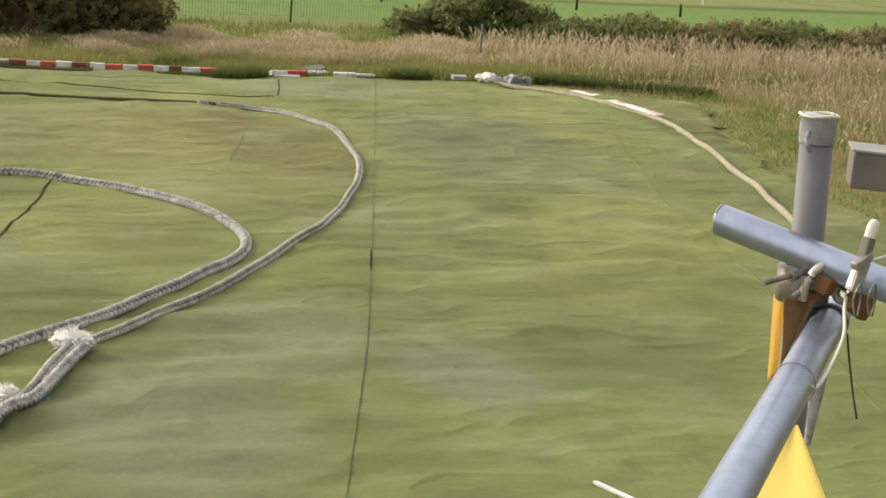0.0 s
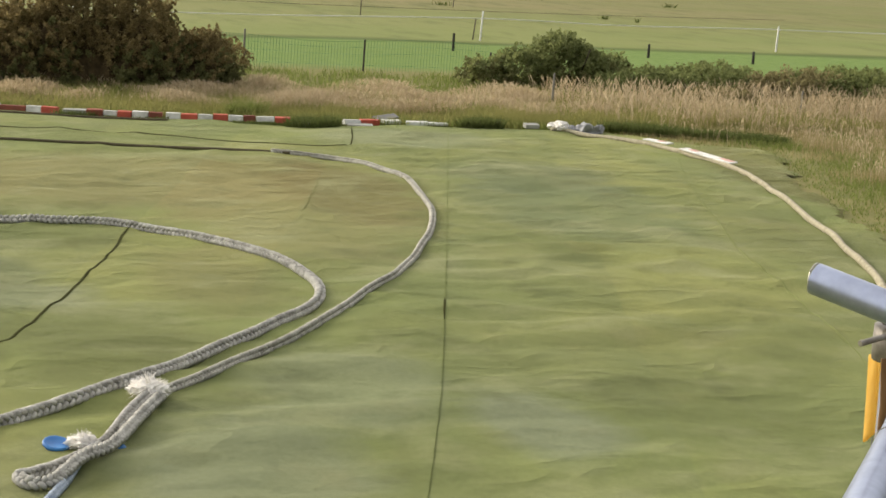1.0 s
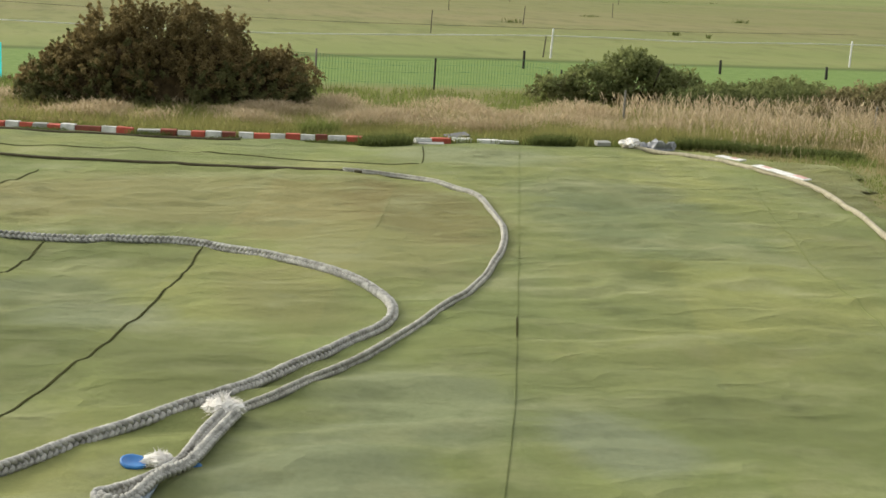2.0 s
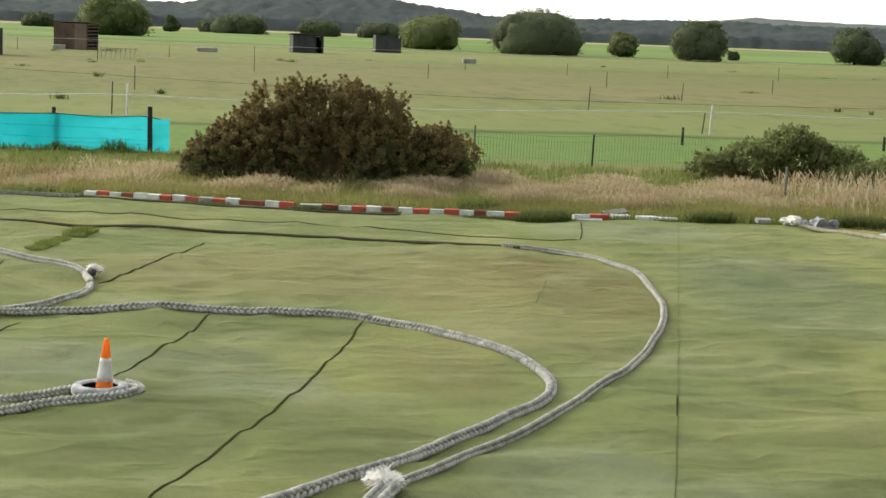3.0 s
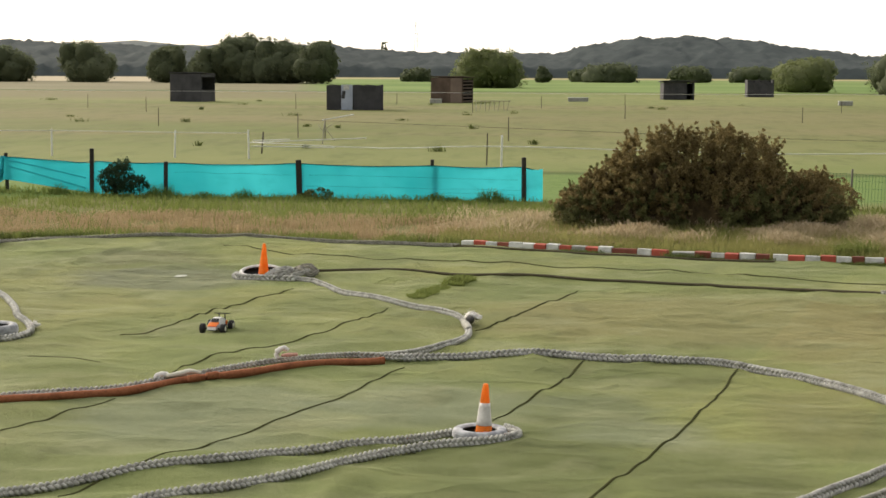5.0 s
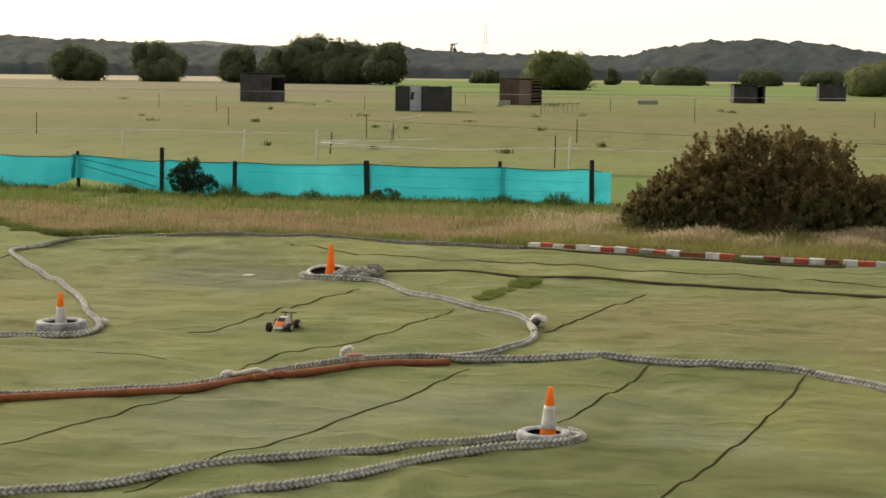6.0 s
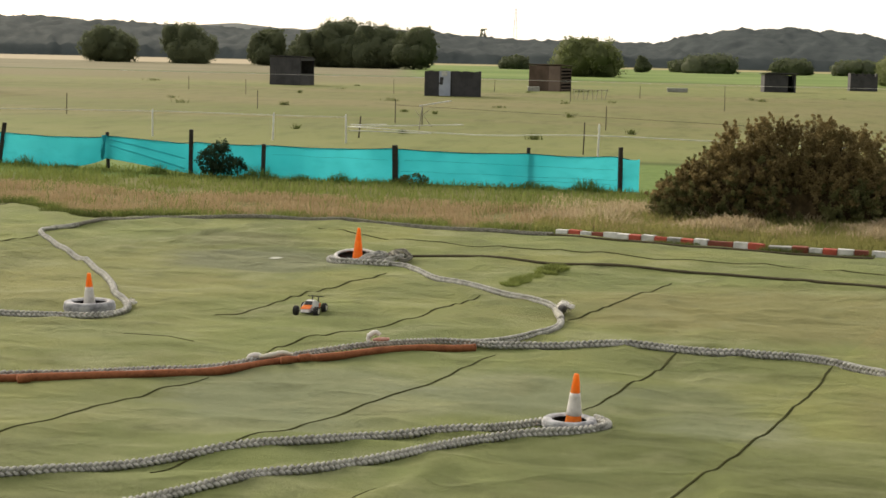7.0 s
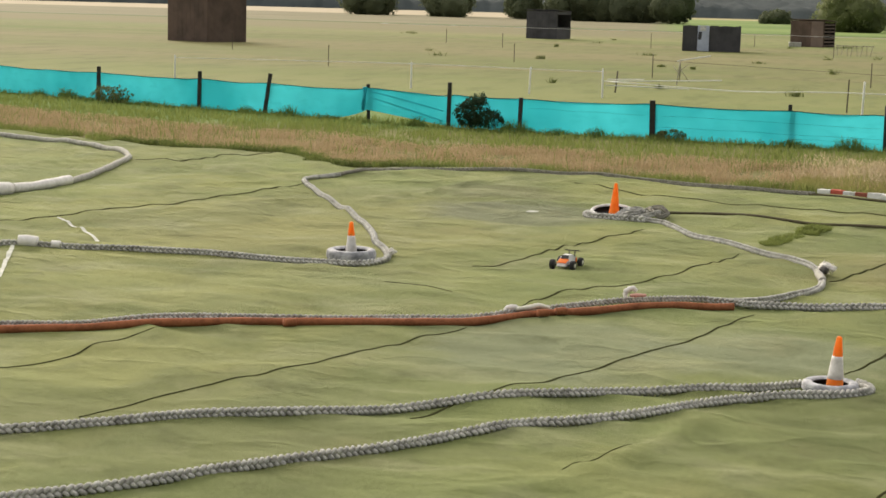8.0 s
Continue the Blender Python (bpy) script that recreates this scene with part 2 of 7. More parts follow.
def ground_material():
    """Rough grass by the track, a green lane behind the fences, dry pasture, then a crop field and woodland."""
    n = Nodes("meadow")
    y = n.axis("Y")
    wob = n.noise(0.05, 3)
    yy = n.maths("MULTIPLY_ADD", wob, 6.0, n.maths("SUBTRACT", y, 3.0))
    big = n.noise(0.035, 4, 0.6, (0.35, 1.0, 1.0))
    fine = n.noise(2.2, 6, 0.75)
    straw = n.mix(n.ramp(fine, (0.3, 0.0), (0.7, 1.0)), (0.128, 0.140, 0.048), (0.235, 0.205, 0.090))
    lane = n.mix(n.ramp(fine, (0.3, 0.0), (0.7, 1.0)), (0.105, 0.172, 0.042), (0.165, 0.235, 0.068))
    x = n.axis("X")
    mottle = n.noise(0.55, 5, 0.7, (1.0, 0.28, 1.0))
    streak = n.noise(0.10, 5, 0.65, (0.25, 1.0, 1.0))
    swath = n.noise(0.018, 4, 0.6, (0.6, 1.6, 1.0))
    olive, tan, pink, sward = (0.140, 0.165, 0.050), (0.200, 0.182, 0.082), (0.205, 0.176, 0.100), (0.122, 0.170, 0.045)
    dry = n.mix(n.ramp(swath, (0.42, 0.0), (0.58, 1.0)), olive, tan)
    dry = n.mix(n.ramp(streak, (0.40, 0.0), (0.66, 0.8)), dry, tan)
    dry = n.mix(n.ramp(big, (0.50, 0.0), (0.66, 0.75)), dry, sward)
    dry = n.mix(n.ramp(mottle, (0.34, 0.7), (0.52, 0.0)), dry, (0.092, 0.108, 0.036))
    dry = n.mix(n.ramp(n.noise(1.7, 4, 0.7, (1.0, 0.4, 1.0)), (0.56, 0.0), (0.74, 0.3)), dry, (0.28, 0.25, 0.135))
    green = n.mix(n.ramp(big, (0.35, 0.0), (0.65, 1.0)), (0.160, 0.195, 0.062), (0.225, 0.228, 0.090))
    green = n.mix(n.ramp(mottle, (0.32, 0.6), (0.5, 0.0)), green, (0.105, 0.128, 0.042))
    crop = n.mix(n.ramp(n.noise(0.02, 3), (0.4, 0.0), (0.6, 1.0)), (0.130, 0.205, 0.052), (0.195, 0.262, 0.078))
    crop = n.mix(n.ramp(n.noise(0.06, 4, 0.6, (0.5, 1.0, 1.0)), (0.5, 0.0), (0.7, 0.5)), crop, (0.105, 0.165, 0.045))

    def step(a, b):
        m = n.tree.nodes.new("ShaderNodeMapRange")
        n.put(m.inputs[0], yy)
        m.inputs[1].default_value = a
        m.inputs[2].default_value = b
        return m.outputs[0]

    color = n.mix(step(44, 46), straw, lane)
    color = n.mix(step(57, 58.2), color, (0.075, 0.105, 0.028))
    color = n.mix(step(58.2, 60), color, green)
    color = n.mix(step(66, 92), color, dry)
    color = n.mix(n.maths("MULTIPLY", n.maths("SUBTRACT", step(92, 112), step(135, 165)), 0.35), color, tan)
    color = n.mix(step(165, 195), color, green)
    side = n.tree.nodes.new("ShaderNodeMapRange")  # a rank brownish stand fills the western end of the pasture
    n.put(side.inputs[0], n.maths("MULTIPLY_ADD", wob, 40.0, x))
    side.inputs[1].default_value, side.inputs[2].default_value = 6.0, -14.0
    color = n.mix(n.maths("MULTIPLY", n.maths("MULTIPLY", side.outputs[0], step(185, 215)), n.ramp(mottle, (0.3, 0.45), (0.6, 0.95))), color, pink)
    color = n.mix(step(272, 276), color, (0.085, 0.125, 0.036))
    sown = n.tree.nodes.new("ShaderNodeMapRange")  # the crop lies east of a boundary that runs away northwards
    n.put(sown.inputs[0], n.maths("MULTIPLY_ADD", y, 0.14, x))
    sown.inputs[1].default_value, sown.inputs[2].default_value = -4.0, 4.0
    stubble = n.mix(n.ramp(streak, (0.4, 0.0), (0.6, 1.0)), (0.185, 0.172, 0.098), (0.235, 0.212, 0.130))
    stubble = n.mix(step(470, 500), stubble, (0.43, 0.365, 0.25))
    color = n.mix(step(280, 286), color, n.mix(sown.outputs[0], stubble, crop))
    color = n.mix(n.maths("MULTIPLY", step(640, 680), sown.outputs[0]), color, (0.36, 0.31, 0.16))
    color = n.mix(step(760, 820), color, (0.05, 0.065, 0.03))
    return n.surface(color, 0.95, normal=n.bump(fine, 0.6, 0.05), spec=0.1)


def rope_material(name, dark, light):
    n = Nodes(name)
    fibre, dirt, broad, speck = n.noise(90, 4, 0.7), n.noise(9, 4, 0.6), n.noise(1.1, 3), n.noise(26, 5, 0.7)
    grime = tuple(c * 0.35 for c in dark)
    color = n.mix(n.ramp(dirt, (0.28, 0.1), (0.62, 1.0)), dark, light)
    color = n.mix(n.ramp(broad, (0.4, 0.0), (0.65, 0.45)), color, light)
    color = n.mix(n.ramp(speck, (0.34, 0.5), (0.52, 0.0)), color, grime)
    color = n.mix(0.25, color, n.mix(fibre, dark, light))
    return n.surface(color, 0.9, normal=n.bump(n.mix(0.5, fibre, speck), 0.8, 0.01), spec=0.2)


def galvanised():
    n = Nodes("galvanised_steel")
    spots, stain = n.noise(30, 4, 0.6), n.noise(6, 5, 0.7, (1, 1, 0.4))
    # The reflected sky's blue is put into these base tones.
    color = n.mix(n.ramp(spots, (0.3, 0.0), (0.7, 1.0)), (0.29, 0.33, 0.46), (0.38, 0.43, 0.57))
    color = n.mix(n.ramp(stain, (0.5, 0.0), (0.72, 0.3)), color, (0.26, 0.28, 0.32))
    return n.surface(color, n.ramp(stain, (0.3, 0.26), (0.7, 0.45)), 0.8, n.bump(spots, 0.08, 0.001))


def net_material(name, dark, light, through):
    n = Nodes(name)
    weave, fold, fade = n.noise(60, 2), n.noise(3.5, 4, 0.6, (0.5, 1, 1.4)), n.noise(0.35, 3)
    color = n.mix(n.ramp(fade, (0.35, 0.0), (0.65, 1.0)), dark, light)
    color = n.mix(n.ramp(fold, (0.5, 0.0), (0.75, 0.45)), color, dark)
    return n.surface(color, 0.75, normal=n.bump(n.mix(0.6, weave, fold), 0.35, 0.03), spec=0.2, through=through)


CARPET = carpet_material()
MEADOW = ground_material()
TIGHT_SEAM = plain("tight_carpet_joint", (0.145, 0.170, 0.068), (0.205, 0.230, 0.092), 30, 3, 0.98, spec=0.03)
JOINT_DARK = plain("dark_joint", (0.034, 0.036, 0.013), (0.064, 0.065, 0.024), 30, 3, 0.98, spec=0.03)
ROPE = rope_material("grey_rope", (0.095, 0.092, 0.076), (0.66, 0.65, 0.60))
ROPE_GREY = rope_material("weathered_grey_rope", (0.060, 0.058, 0.046), (0.60, 0.59, 0.55))
ROPE_PALE = rope_material("pale_rope", (0.17, 0.165, 0.135), (0.54, 0.525, 0.47))
ROPE_TAN = rope_material("tan_rope", (0.21, 0.19, 0.13), (0.42, 0.385, 0.285))
ROPE_DARK = rope_material("dark_rope", (0.044, 0.038, 0.021), (0.122, 0.106, 0.064))
ROPE_OLD = rope_material("old_grey_rope", (0.12, 0.115, 0.090), (0.38, 0.365, 0.31))
ROPE_ORANGE = rope_material("rust_orange_hose", (0.165, 0.056, 0.026), (0.40, 0.148, 0.070))
ROPE_BLUE = rope_material("blue_white_rope", (0.06, 0.12, 0.25), (0.50, 0.56, 0.62))
FRAY = plain("frayed_white_fibre", (0.66, 0.63, 0.59), (0.86, 0.84, 0.80), 60, 10, 0.9)
BLUE = plain("blue_plastic", (0.018, 0.11, 0.34), (0.05, 0.22, 0.52), 20, 5, 0.5)
STEEL = galvanised()
TAPE = plain("clear_tape", (0.17, 0.17, 0.19), (0.34, 0.34, 0.37), 60, 25, 0.25)
GREY_PIPE = plain("grey_painted_tube", (0.105, 0.105, 0.115), (0.18, 0.18, 0.195), 20, 5, 0.5)
PYLON_STEEL = plain("pale_lattice_steel", (0.09, 0.11, 0.17), (0.13, 0.15, 0.21), 2, 0.5, 0.9, spec=0.1)
BRIGHT = plain("bright_zinc", (0.26, 0.25, 0.22), (0.62, 0.61, 0.56), 90, 40, 0.42, 0.7)
DULL = plain("dull_zinc", (0.13, 0.115, 0.10), (0.34, 0.32, 0.29), 90, 40, 0.5, 0.6)
RUST = plain("rusted_steel", (0.10, 0.045, 0.02), (0.26, 0.13, 0.06), 50, 9, 0.7, 0.3)
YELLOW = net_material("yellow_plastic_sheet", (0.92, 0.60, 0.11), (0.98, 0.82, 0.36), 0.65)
# Lit copy of the yellow sheet: sun coming through is put into its tone.
LIT_YELLOW = net_material("lit_yellow_copy", (0.97, 0.78, 0.32), (0.99, 0.92, 0.58), 0.8)
WIRE = plain("white_cable", (0.48, 0.50, 0.44), (0.66, 0.68, 0.62), 30, 5, 0.5)
CREAM = plain("cream_plastic", (0.60, 0.58, 0.47), (0.76, 0.74, 0.64), 20, 5, 0.4)
BLACK = plain("black_plastic", (0.012, 0.012, 0.013), (0.035, 0.035, 0.036), 30, 6, 0.55)
# Shaded side of the yellow banner, darkened to brown in its colour.
BANNER_SHADED = plain("shaded_banner_cloth", (0.10, 0.055, 0.022), (0.20, 0.11, 0.045), 60, 14, 0.9)
GREY_FELT = plain("mottled_grey_felt", (0.16, 0.155, 0.165), (0.46, 0.45, 0.46), 160, 60, 0.95)
BOX_FACE = plain("grey_brown_casing", (0.12, 0.105, 0.095), (0.20, 0.178, 0.16), 25, 9, 0.6)
DARK_BOX = plain("dark_grey_panel", (0.035, 0.032, 0.03), (0.085, 0.08, 0.075), 25, 5, 0.6)


def thin_plastic(name, dark, light, through):
    """Plastic thin enough for some light to come through it."""
    n = Nodes(name)
    color = n.mix(n.ramp(n.noise(7, 4), (0.35, 0.0), (0.65, 1.0)), dark, light)
    color = n.mix(n.ramp(n.noise(38, 4, 0.7), (0.62, 0.0), (0.75, 0.4)), color, tuple(c * 0.5 for c in dark))
    return n.surface(color, 0.5, normal=n.bump(n.noise(30), 0.2, 0.002), spec=0.4, through=through)


ORANGE = thin_plastic("cone_orange", (0.95, 0.265, 0.028), (1.0, 0.40, 0.065), 0.5)
WHITE_SLEEVE = plain("scuffed_white_sleeve", (0.50, 0.47, 0.44), (0.82, 0.80, 0.77), 35, 9, 0.5)
TYRE_WHITE = plain("white_painted_tyre", (0.10, 0.105, 0.12), (0.54, 0.55, 0.57), 22, 9, 0.7)
TYRE_BLACK = plain("tyre_rubber", (0.012, 0.012, 0.012), (0.035, 0.034, 0.033), 40, 8, 0.8)
KERB_RED = plain("kerb_red_paint", (0.30, 0.055, 0.035), (0.56, 0.115, 0.075), 14, 6, 0.75)
KERB_DARK_RED = plain("kerb_faded_red", (0.14, 0.04, 0.025), (0.28, 0.075, 0.045), 20, 3, 0.7)
KERB_WHITE = plain("kerb_white_paint", (0.40, 0.40, 0.38), (0.78, 0.78, 0.76), 14, 6, 0.75)
KERB_PINK = plain("faded_pink_print", (0.42, 0.22, 0.19), (0.60, 0.38, 0.34), 20, 3, 0.7)
KERB_GREY = plain("kerb_weathered_grey", (0.22, 0.22, 0.20), (0.42, 0.42, 0.40), 20, 3, 0.8)
CHALK = plain("worn_white_paint", (0.32, 0.34, 0.27), (0.62, 0.63, 0.56), 14, 6, 0.9)
TEAL = net_material("turquoise_netting", (0.018, 0.43, 0.51), (0.055, 0.63, 0.73), 0.5)
TEAL_DARK = net_material("turquoise_hem", (0.0, 0.10, 0.12), (0.01, 0.17, 0.19), 0.2)
POST = plain("weathered_post", (0.018, 0.018, 0.015), (0.055, 0.050, 0.040), 30, 5, 0.9)
POST_GREY = plain("grey_post", (0.13, 0.12, 0.10), (0.26, 0.25, 0.21), 30, 5, 0.9)
PALE_WOOD = plain("pale_dry_wood", (0.26, 0.24, 0.19), (0.44, 0.42, 0.34), 30, 5, 0.9)
POST_BROWN = plain("brown_stake", (0.05, 0.042, 0.03), (0.12, 0.10, 0.075), 30, 5, 0.9)
WHITE_POST = plain("white_plastic_post", (0.62, 0.62, 0.60), (0.84, 0.84, 0.82), 30, 5, 0.5)
GREEN_WIRE = plain("green_mesh_wire", (0.10, 0.21, 0.09), (0.17, 0.31, 0.15), 30, 5, 0.6)
SHED_BLACK = plain("black_boarding", (0.028, 0.028, 0.033), (0.075, 0.073, 0.080), 3, 0.8, 0.8)
SHED_BROWN = plain("brown_boarding", (0.055, 0.036, 0.027), (0.13, 0.09, 0.07), 3, 0.7, 0.85)
SHED_PINK = plain("faded_brown_boarding", (0.12, 0.085, 0.07), (0.20, 0.15, 0.125), 3, 0.7, 0.85)
SHED_GREY = plain("pale_blue_grey_door", (0.34, 0.38, 0.50), (0.52, 0.57, 0.68), 3, 0.8, 0.7)
ROOF = plain("felt_roof", (0.05, 0.052, 0.058), (0.13, 0.13, 0.135), 4, 1, 0.8)
FRAY_PINK = plain("pink_fibre", (0.62, 0.30, 0.25), (0.80, 0.48, 0.42), 60, 10, 0.9)
PLASTIC_GREY = plain("grey_white_plastic", (0.12, 0.125, 0.14), (0.46, 0.47, 0.49), 12, 4, 0.5)
SHADE = plain("shed_inner_shade", (0.006, 0.006, 0.007), (0.02, 0.02, 0.021), 4, 1, 0.9)
BARK = plain("bark", (0.035, 0.027, 0.018), (0.09, 0.07, 0.05), 12, 2, 0.95)
DRY_STALKS = foliage("dry_grass", (0.34, 0.265, 0.155), (0.45, 0.365, 0.235), (0.60, 0.50, 0.35), through=0.6)
RUSTY = foliage("rusty_grass", (0.30, 0.222, 0.125), (0.385, 0.288, 0.170), (0.475, 0.368, 0.228), through=0.5)
WEED = foliage("dark_weeds", (0.075, 0.10, 0.028), (0.115, 0.145, 0.042), (0.16, 0.185, 0.06), through=0.45)
LUSH = foliage("green_grass", (0.13, 0.17, 0.042), (0.175, 0.215, 0.060), (0.225, 0.255, 0.082), through=0.6)
BANK_STRAW = foliage("bank_straw", (0.245, 0.215, 0.095), (0.31, 0.262, 0.125), (0.385, 0.325, 0.175), through=0.5)
OLIVE = foliage("olive_grass", (0.225, 0.228, 0.076), (0.27, 0.265, 0.094), (0.32, 0.30, 0.115), through=0.6)
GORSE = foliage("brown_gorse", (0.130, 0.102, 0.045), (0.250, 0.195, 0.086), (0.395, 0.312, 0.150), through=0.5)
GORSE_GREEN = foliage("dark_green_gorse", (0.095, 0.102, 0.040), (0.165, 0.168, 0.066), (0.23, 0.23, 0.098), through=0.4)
GORSE_CORE = plain("gorse_dark_core", (0.050, 0.037, 0.019), (0.135, 0.098, 0.050), 18, 5, 0.95, bump=0.8, depth=0.02, spec=0.1)
DARK_LEAF = foliage("dark_green_leaves", (0.030, 0.055, 0.030), (0.045, 0.080, 0.045), (0.068, 0.108, 0.058), through=0.4)
SCRUB = foliage("scrub_leaves", (0.125, 0.148, 0.056), (0.19, 0.22, 0.082), (0.27, 0.295, 0.122), through=0.6)
SCRUB_DRY = foliage("dry_scrub", (0.165, 0.145, 0.068), (0.25, 0.222, 0.105), (0.34, 0.30, 0.155), through=0.6)
LEAVES = foliage("tree_leaves", (0.098, 0.120, 0.068), (0.132, 0.156, 0.085), (0.172, 0.196, 0.106), through=0.5)
LEAVES_LIGHT = foliage("light_tree_leaves", (0.150, 0.176, 0.078), (0.19, 0.220, 0.095), (0.235, 0.262, 0.115), through=0.5)
# Ridge and hills: distance haze is put into these bluish, paler tones.
HAZED_WOODS = plain("woodland", (0.040, 0.051, 0.052), (0.074, 0.088, 0.088), 0.6, 0.06, 0.95, spec=0.05)
HAZED_HILL = plain("hazed_distant_hill", (0.10, 0.12, 0.12), (0.17, 0.18, 0.17), 0.1, 0.01, 0.95, spec=0.1)


# ---- mesh helpers ----
def mesh(name, verts, faces, material, smooth=True):
    me = bpy.data.meshes.new(name)
    me.from_pydata([tuple(v) for v in verts], [], [tuple(int(i) for i in f) for f in faces])
    me.materials.append(material)
    if smooth:
        me.polygons.foreach_set("use_smooth", [True] * len(me.polygons))
    me.update()
    return me


def arrays(name, verts, quads, tris, material, smooth=False):
    """A large mesh from numpy arrays of quads and triangles."""
    me = bpy.data.meshes.new(name)
    nq, nt = len(quads), len(tris)
    me.vertices.add(len(verts))
    me.vertices.foreach_set("co", np.asarray(verts, dtype=np.float32).ravel())
    loops = np.concatenate([np.asarray(quads, dtype=np.int32).ravel(), np.asarray(tris, dtype=np.int32).ravel()])
    me.loops.add(len(loops))
    me.loops.foreach_set("vertex_index", loops)
    me.polygons.add(nq + nt)
    me.polygons.foreach_set("loop_start", np.concatenate([np.arange(nq) * 4, nq * 4 + np.arange(nt) * 3]).astype(np.int32))
    me.update(calc_edges=True)
    me.polygons.foreach_set("use_smooth", [smooth] * (nq + nt))
    me.materials.append(material)
    me.validate()
    return me


def part(name, me, parent=None, label="", at=None):
    """One mesh object, under a thing or part when a parent is given."""
    if isinstance(me, tuple):
        bm, material = me
        data = bpy.data.meshes.new(name)
        bm.to_mesh(data)
        bm.free()
        data.materials.append(material)
        me = data
    ob = new(name, me)
    if parent:
        ob.parent = parent
    if at is not None:
        ob.matrix_basis = at
    return tagged(ob, label)


def thing(name, at, label, category, group="", kind=""):
    ob = new(name)
    ob.empty_display_size = 0.2
    ob.matrix_basis = at
    return tagged(ob, label, category, group, kind)


def box(sx, sy, sz, at=None, bevel=0.0):
    bm = bmesh.new()
    bmesh.ops.create_cube(bm, size=1.0, matrix=(at or Matrix()) @ Matrix.Diagonal((sx, sy, sz, 1)))
    if bevel:
        bmesh.ops.bevel(bm, geom=bm.edges[:], offset=bevel, segments=2, affect="EDGES", profile=0.6)
    return bm


def revolve(profile, sides=24, wobble=0.0, seed=0):
    """A solid of revolution about z from (radius, z) pairs."""
    rnd = random.Random(seed)
    verts, faces = [], []
    for r, z in profile:
        for k in range(sides):
            a = 2 * math.pi * k / sides
            q = r * (1 + wobble * rnd.uniform(-1, 1))
            verts.append((q * math.cos(a), q * math.sin(a), z))
    for i in range(len(profile) - 1):
        for k in range(sides):
            a, b = i * sides + k, i * sides + (k + 1) % sides
            faces.append((a, b, b + sides, a + sides))
    return verts, faces


def spline(points, step):
    """Evenly spaced points on a smooth curve through the given ones."""
    p = np.array(points, dtype=float)
    p = np.vstack([2 * p[0] - p[1], p, 2 * p[-1] - p[-2]])
    out = []
    for i in range(1, len(p) - 2):
        a, b, c, d = p[i - 1:i + 3]
        n = max(2, int(np.linalg.norm(c - b) / step * 1.5))
        for s in np.linspace(0, 1, n, endpoint=False):
            out.append(0.5 * (2 * b + (c - a) * s + (2 * a - 5 * b + 4 * c - d) * s * s + (3 * b - a - 3 * c + d) * s ** 3))
    out = np.array(out + [p[-2]])
    d = np.concatenate([[0], np.cumsum(np.linalg.norm(np.diff(out, axis=0), axis=1))])
    s = np.linspace(0, d[-1], max(2, int(d[-1] / step)))
    return np.stack([np.interp(s, d, out[:, k]) for k in range(out.shape[1])], 1), s


def sweep(points, radius, material, name, step=0.05, sides=10, plait=0.0, pitch=0.07, lobes=3, caps=True, taper=None):
    """A round bar along a curve in space; plait raises crossing strands on it."""
    c, s = spline(points, step)
    t = np.gradient(c, axis=0)
    t /= np.linalg.norm(t, axis=1, keepdims=True) + 1e-9
    up = np.where(np.abs(t[:, 2:3]) > 0.9, np.array([[1.0, 0, 0]]), np.array([[0, 0, 1.0]]))
    right = np.cross(t, up)
    right /= np.linalg.norm(right, axis=1, keepdims=True) + 1e-9
    over = np.cross(right, t)
    a = np.arange(sides) * 2 * np.pi / sides
    r = np.full((len(c), sides), radius)
    if taper is not None:
        r = r * np.interp(s / s[-1], np.linspace(0, 1, len(taper)), taper)[:, None]
    if plait:
        k = 2 * np.pi / pitch
        wave = k * s + 1.4 * np.sin(s * 2.1) + 0.9 * np.sin(s * 5.3 + 1)
        twist = 0.5 * np.sin(s * 1.3)
        wave = wave + 0.5 * np.sin(s * 17.3) + 0.35 * np.sin(s * 29.1 + 2)
        off = np.abs((a - math.pi / 2 + math.pi) % (2 * math.pi) - math.pi)  # how far round from the top
        one = np.cos(lobes * 0.8 * (off[None] + 0.3 * twist[:, None]) - wave[:, None])
        two = np.cos(lobes * (a[None] + twist[:, None]) + wave[:, None])
        r = r * (1 + 0.05 * np.sin(s * 3.7) + 0.04 * np.sin(s * 9.1))[:, None]
        r = r * (1 + plait * (np.maximum(one, 0.7 * two) - 0.5))
    v = c[:, None] + r[..., None] * (np.cos(a)[None, :, None] * right[:, None] + np.sin(a)[None, :, None] * over[:, None])
    n = len(c)
    i, k = np.meshgrid(np.arange(n - 1), np.arange(sides), indexing="ij")
    q = np.stack([i * sides + k, i * sides + (k + 1) % sides, (i + 1) * sides + (k + 1) % sides, (i + 1) * sides + k], -1).reshape(-1, 4)
    v = v.reshape(-1, 3)
    tris = np.zeros((0, 3), int)
    if caps:
        v = np.vstack([v, c[:1], c[-1:]])
        e = np.arange(sides)
        f = (e + 1) % sides
        tris = np.vstack([np.stack([f, e, np.full(sides, n * sides)], 1),
                          np.stack([(n - 1) * sides + e, (n - 1) * sides + f, np.full(sides, n * sides + 1)], 1)])
    return arrays(name, v, q, tris, material, smooth=True)


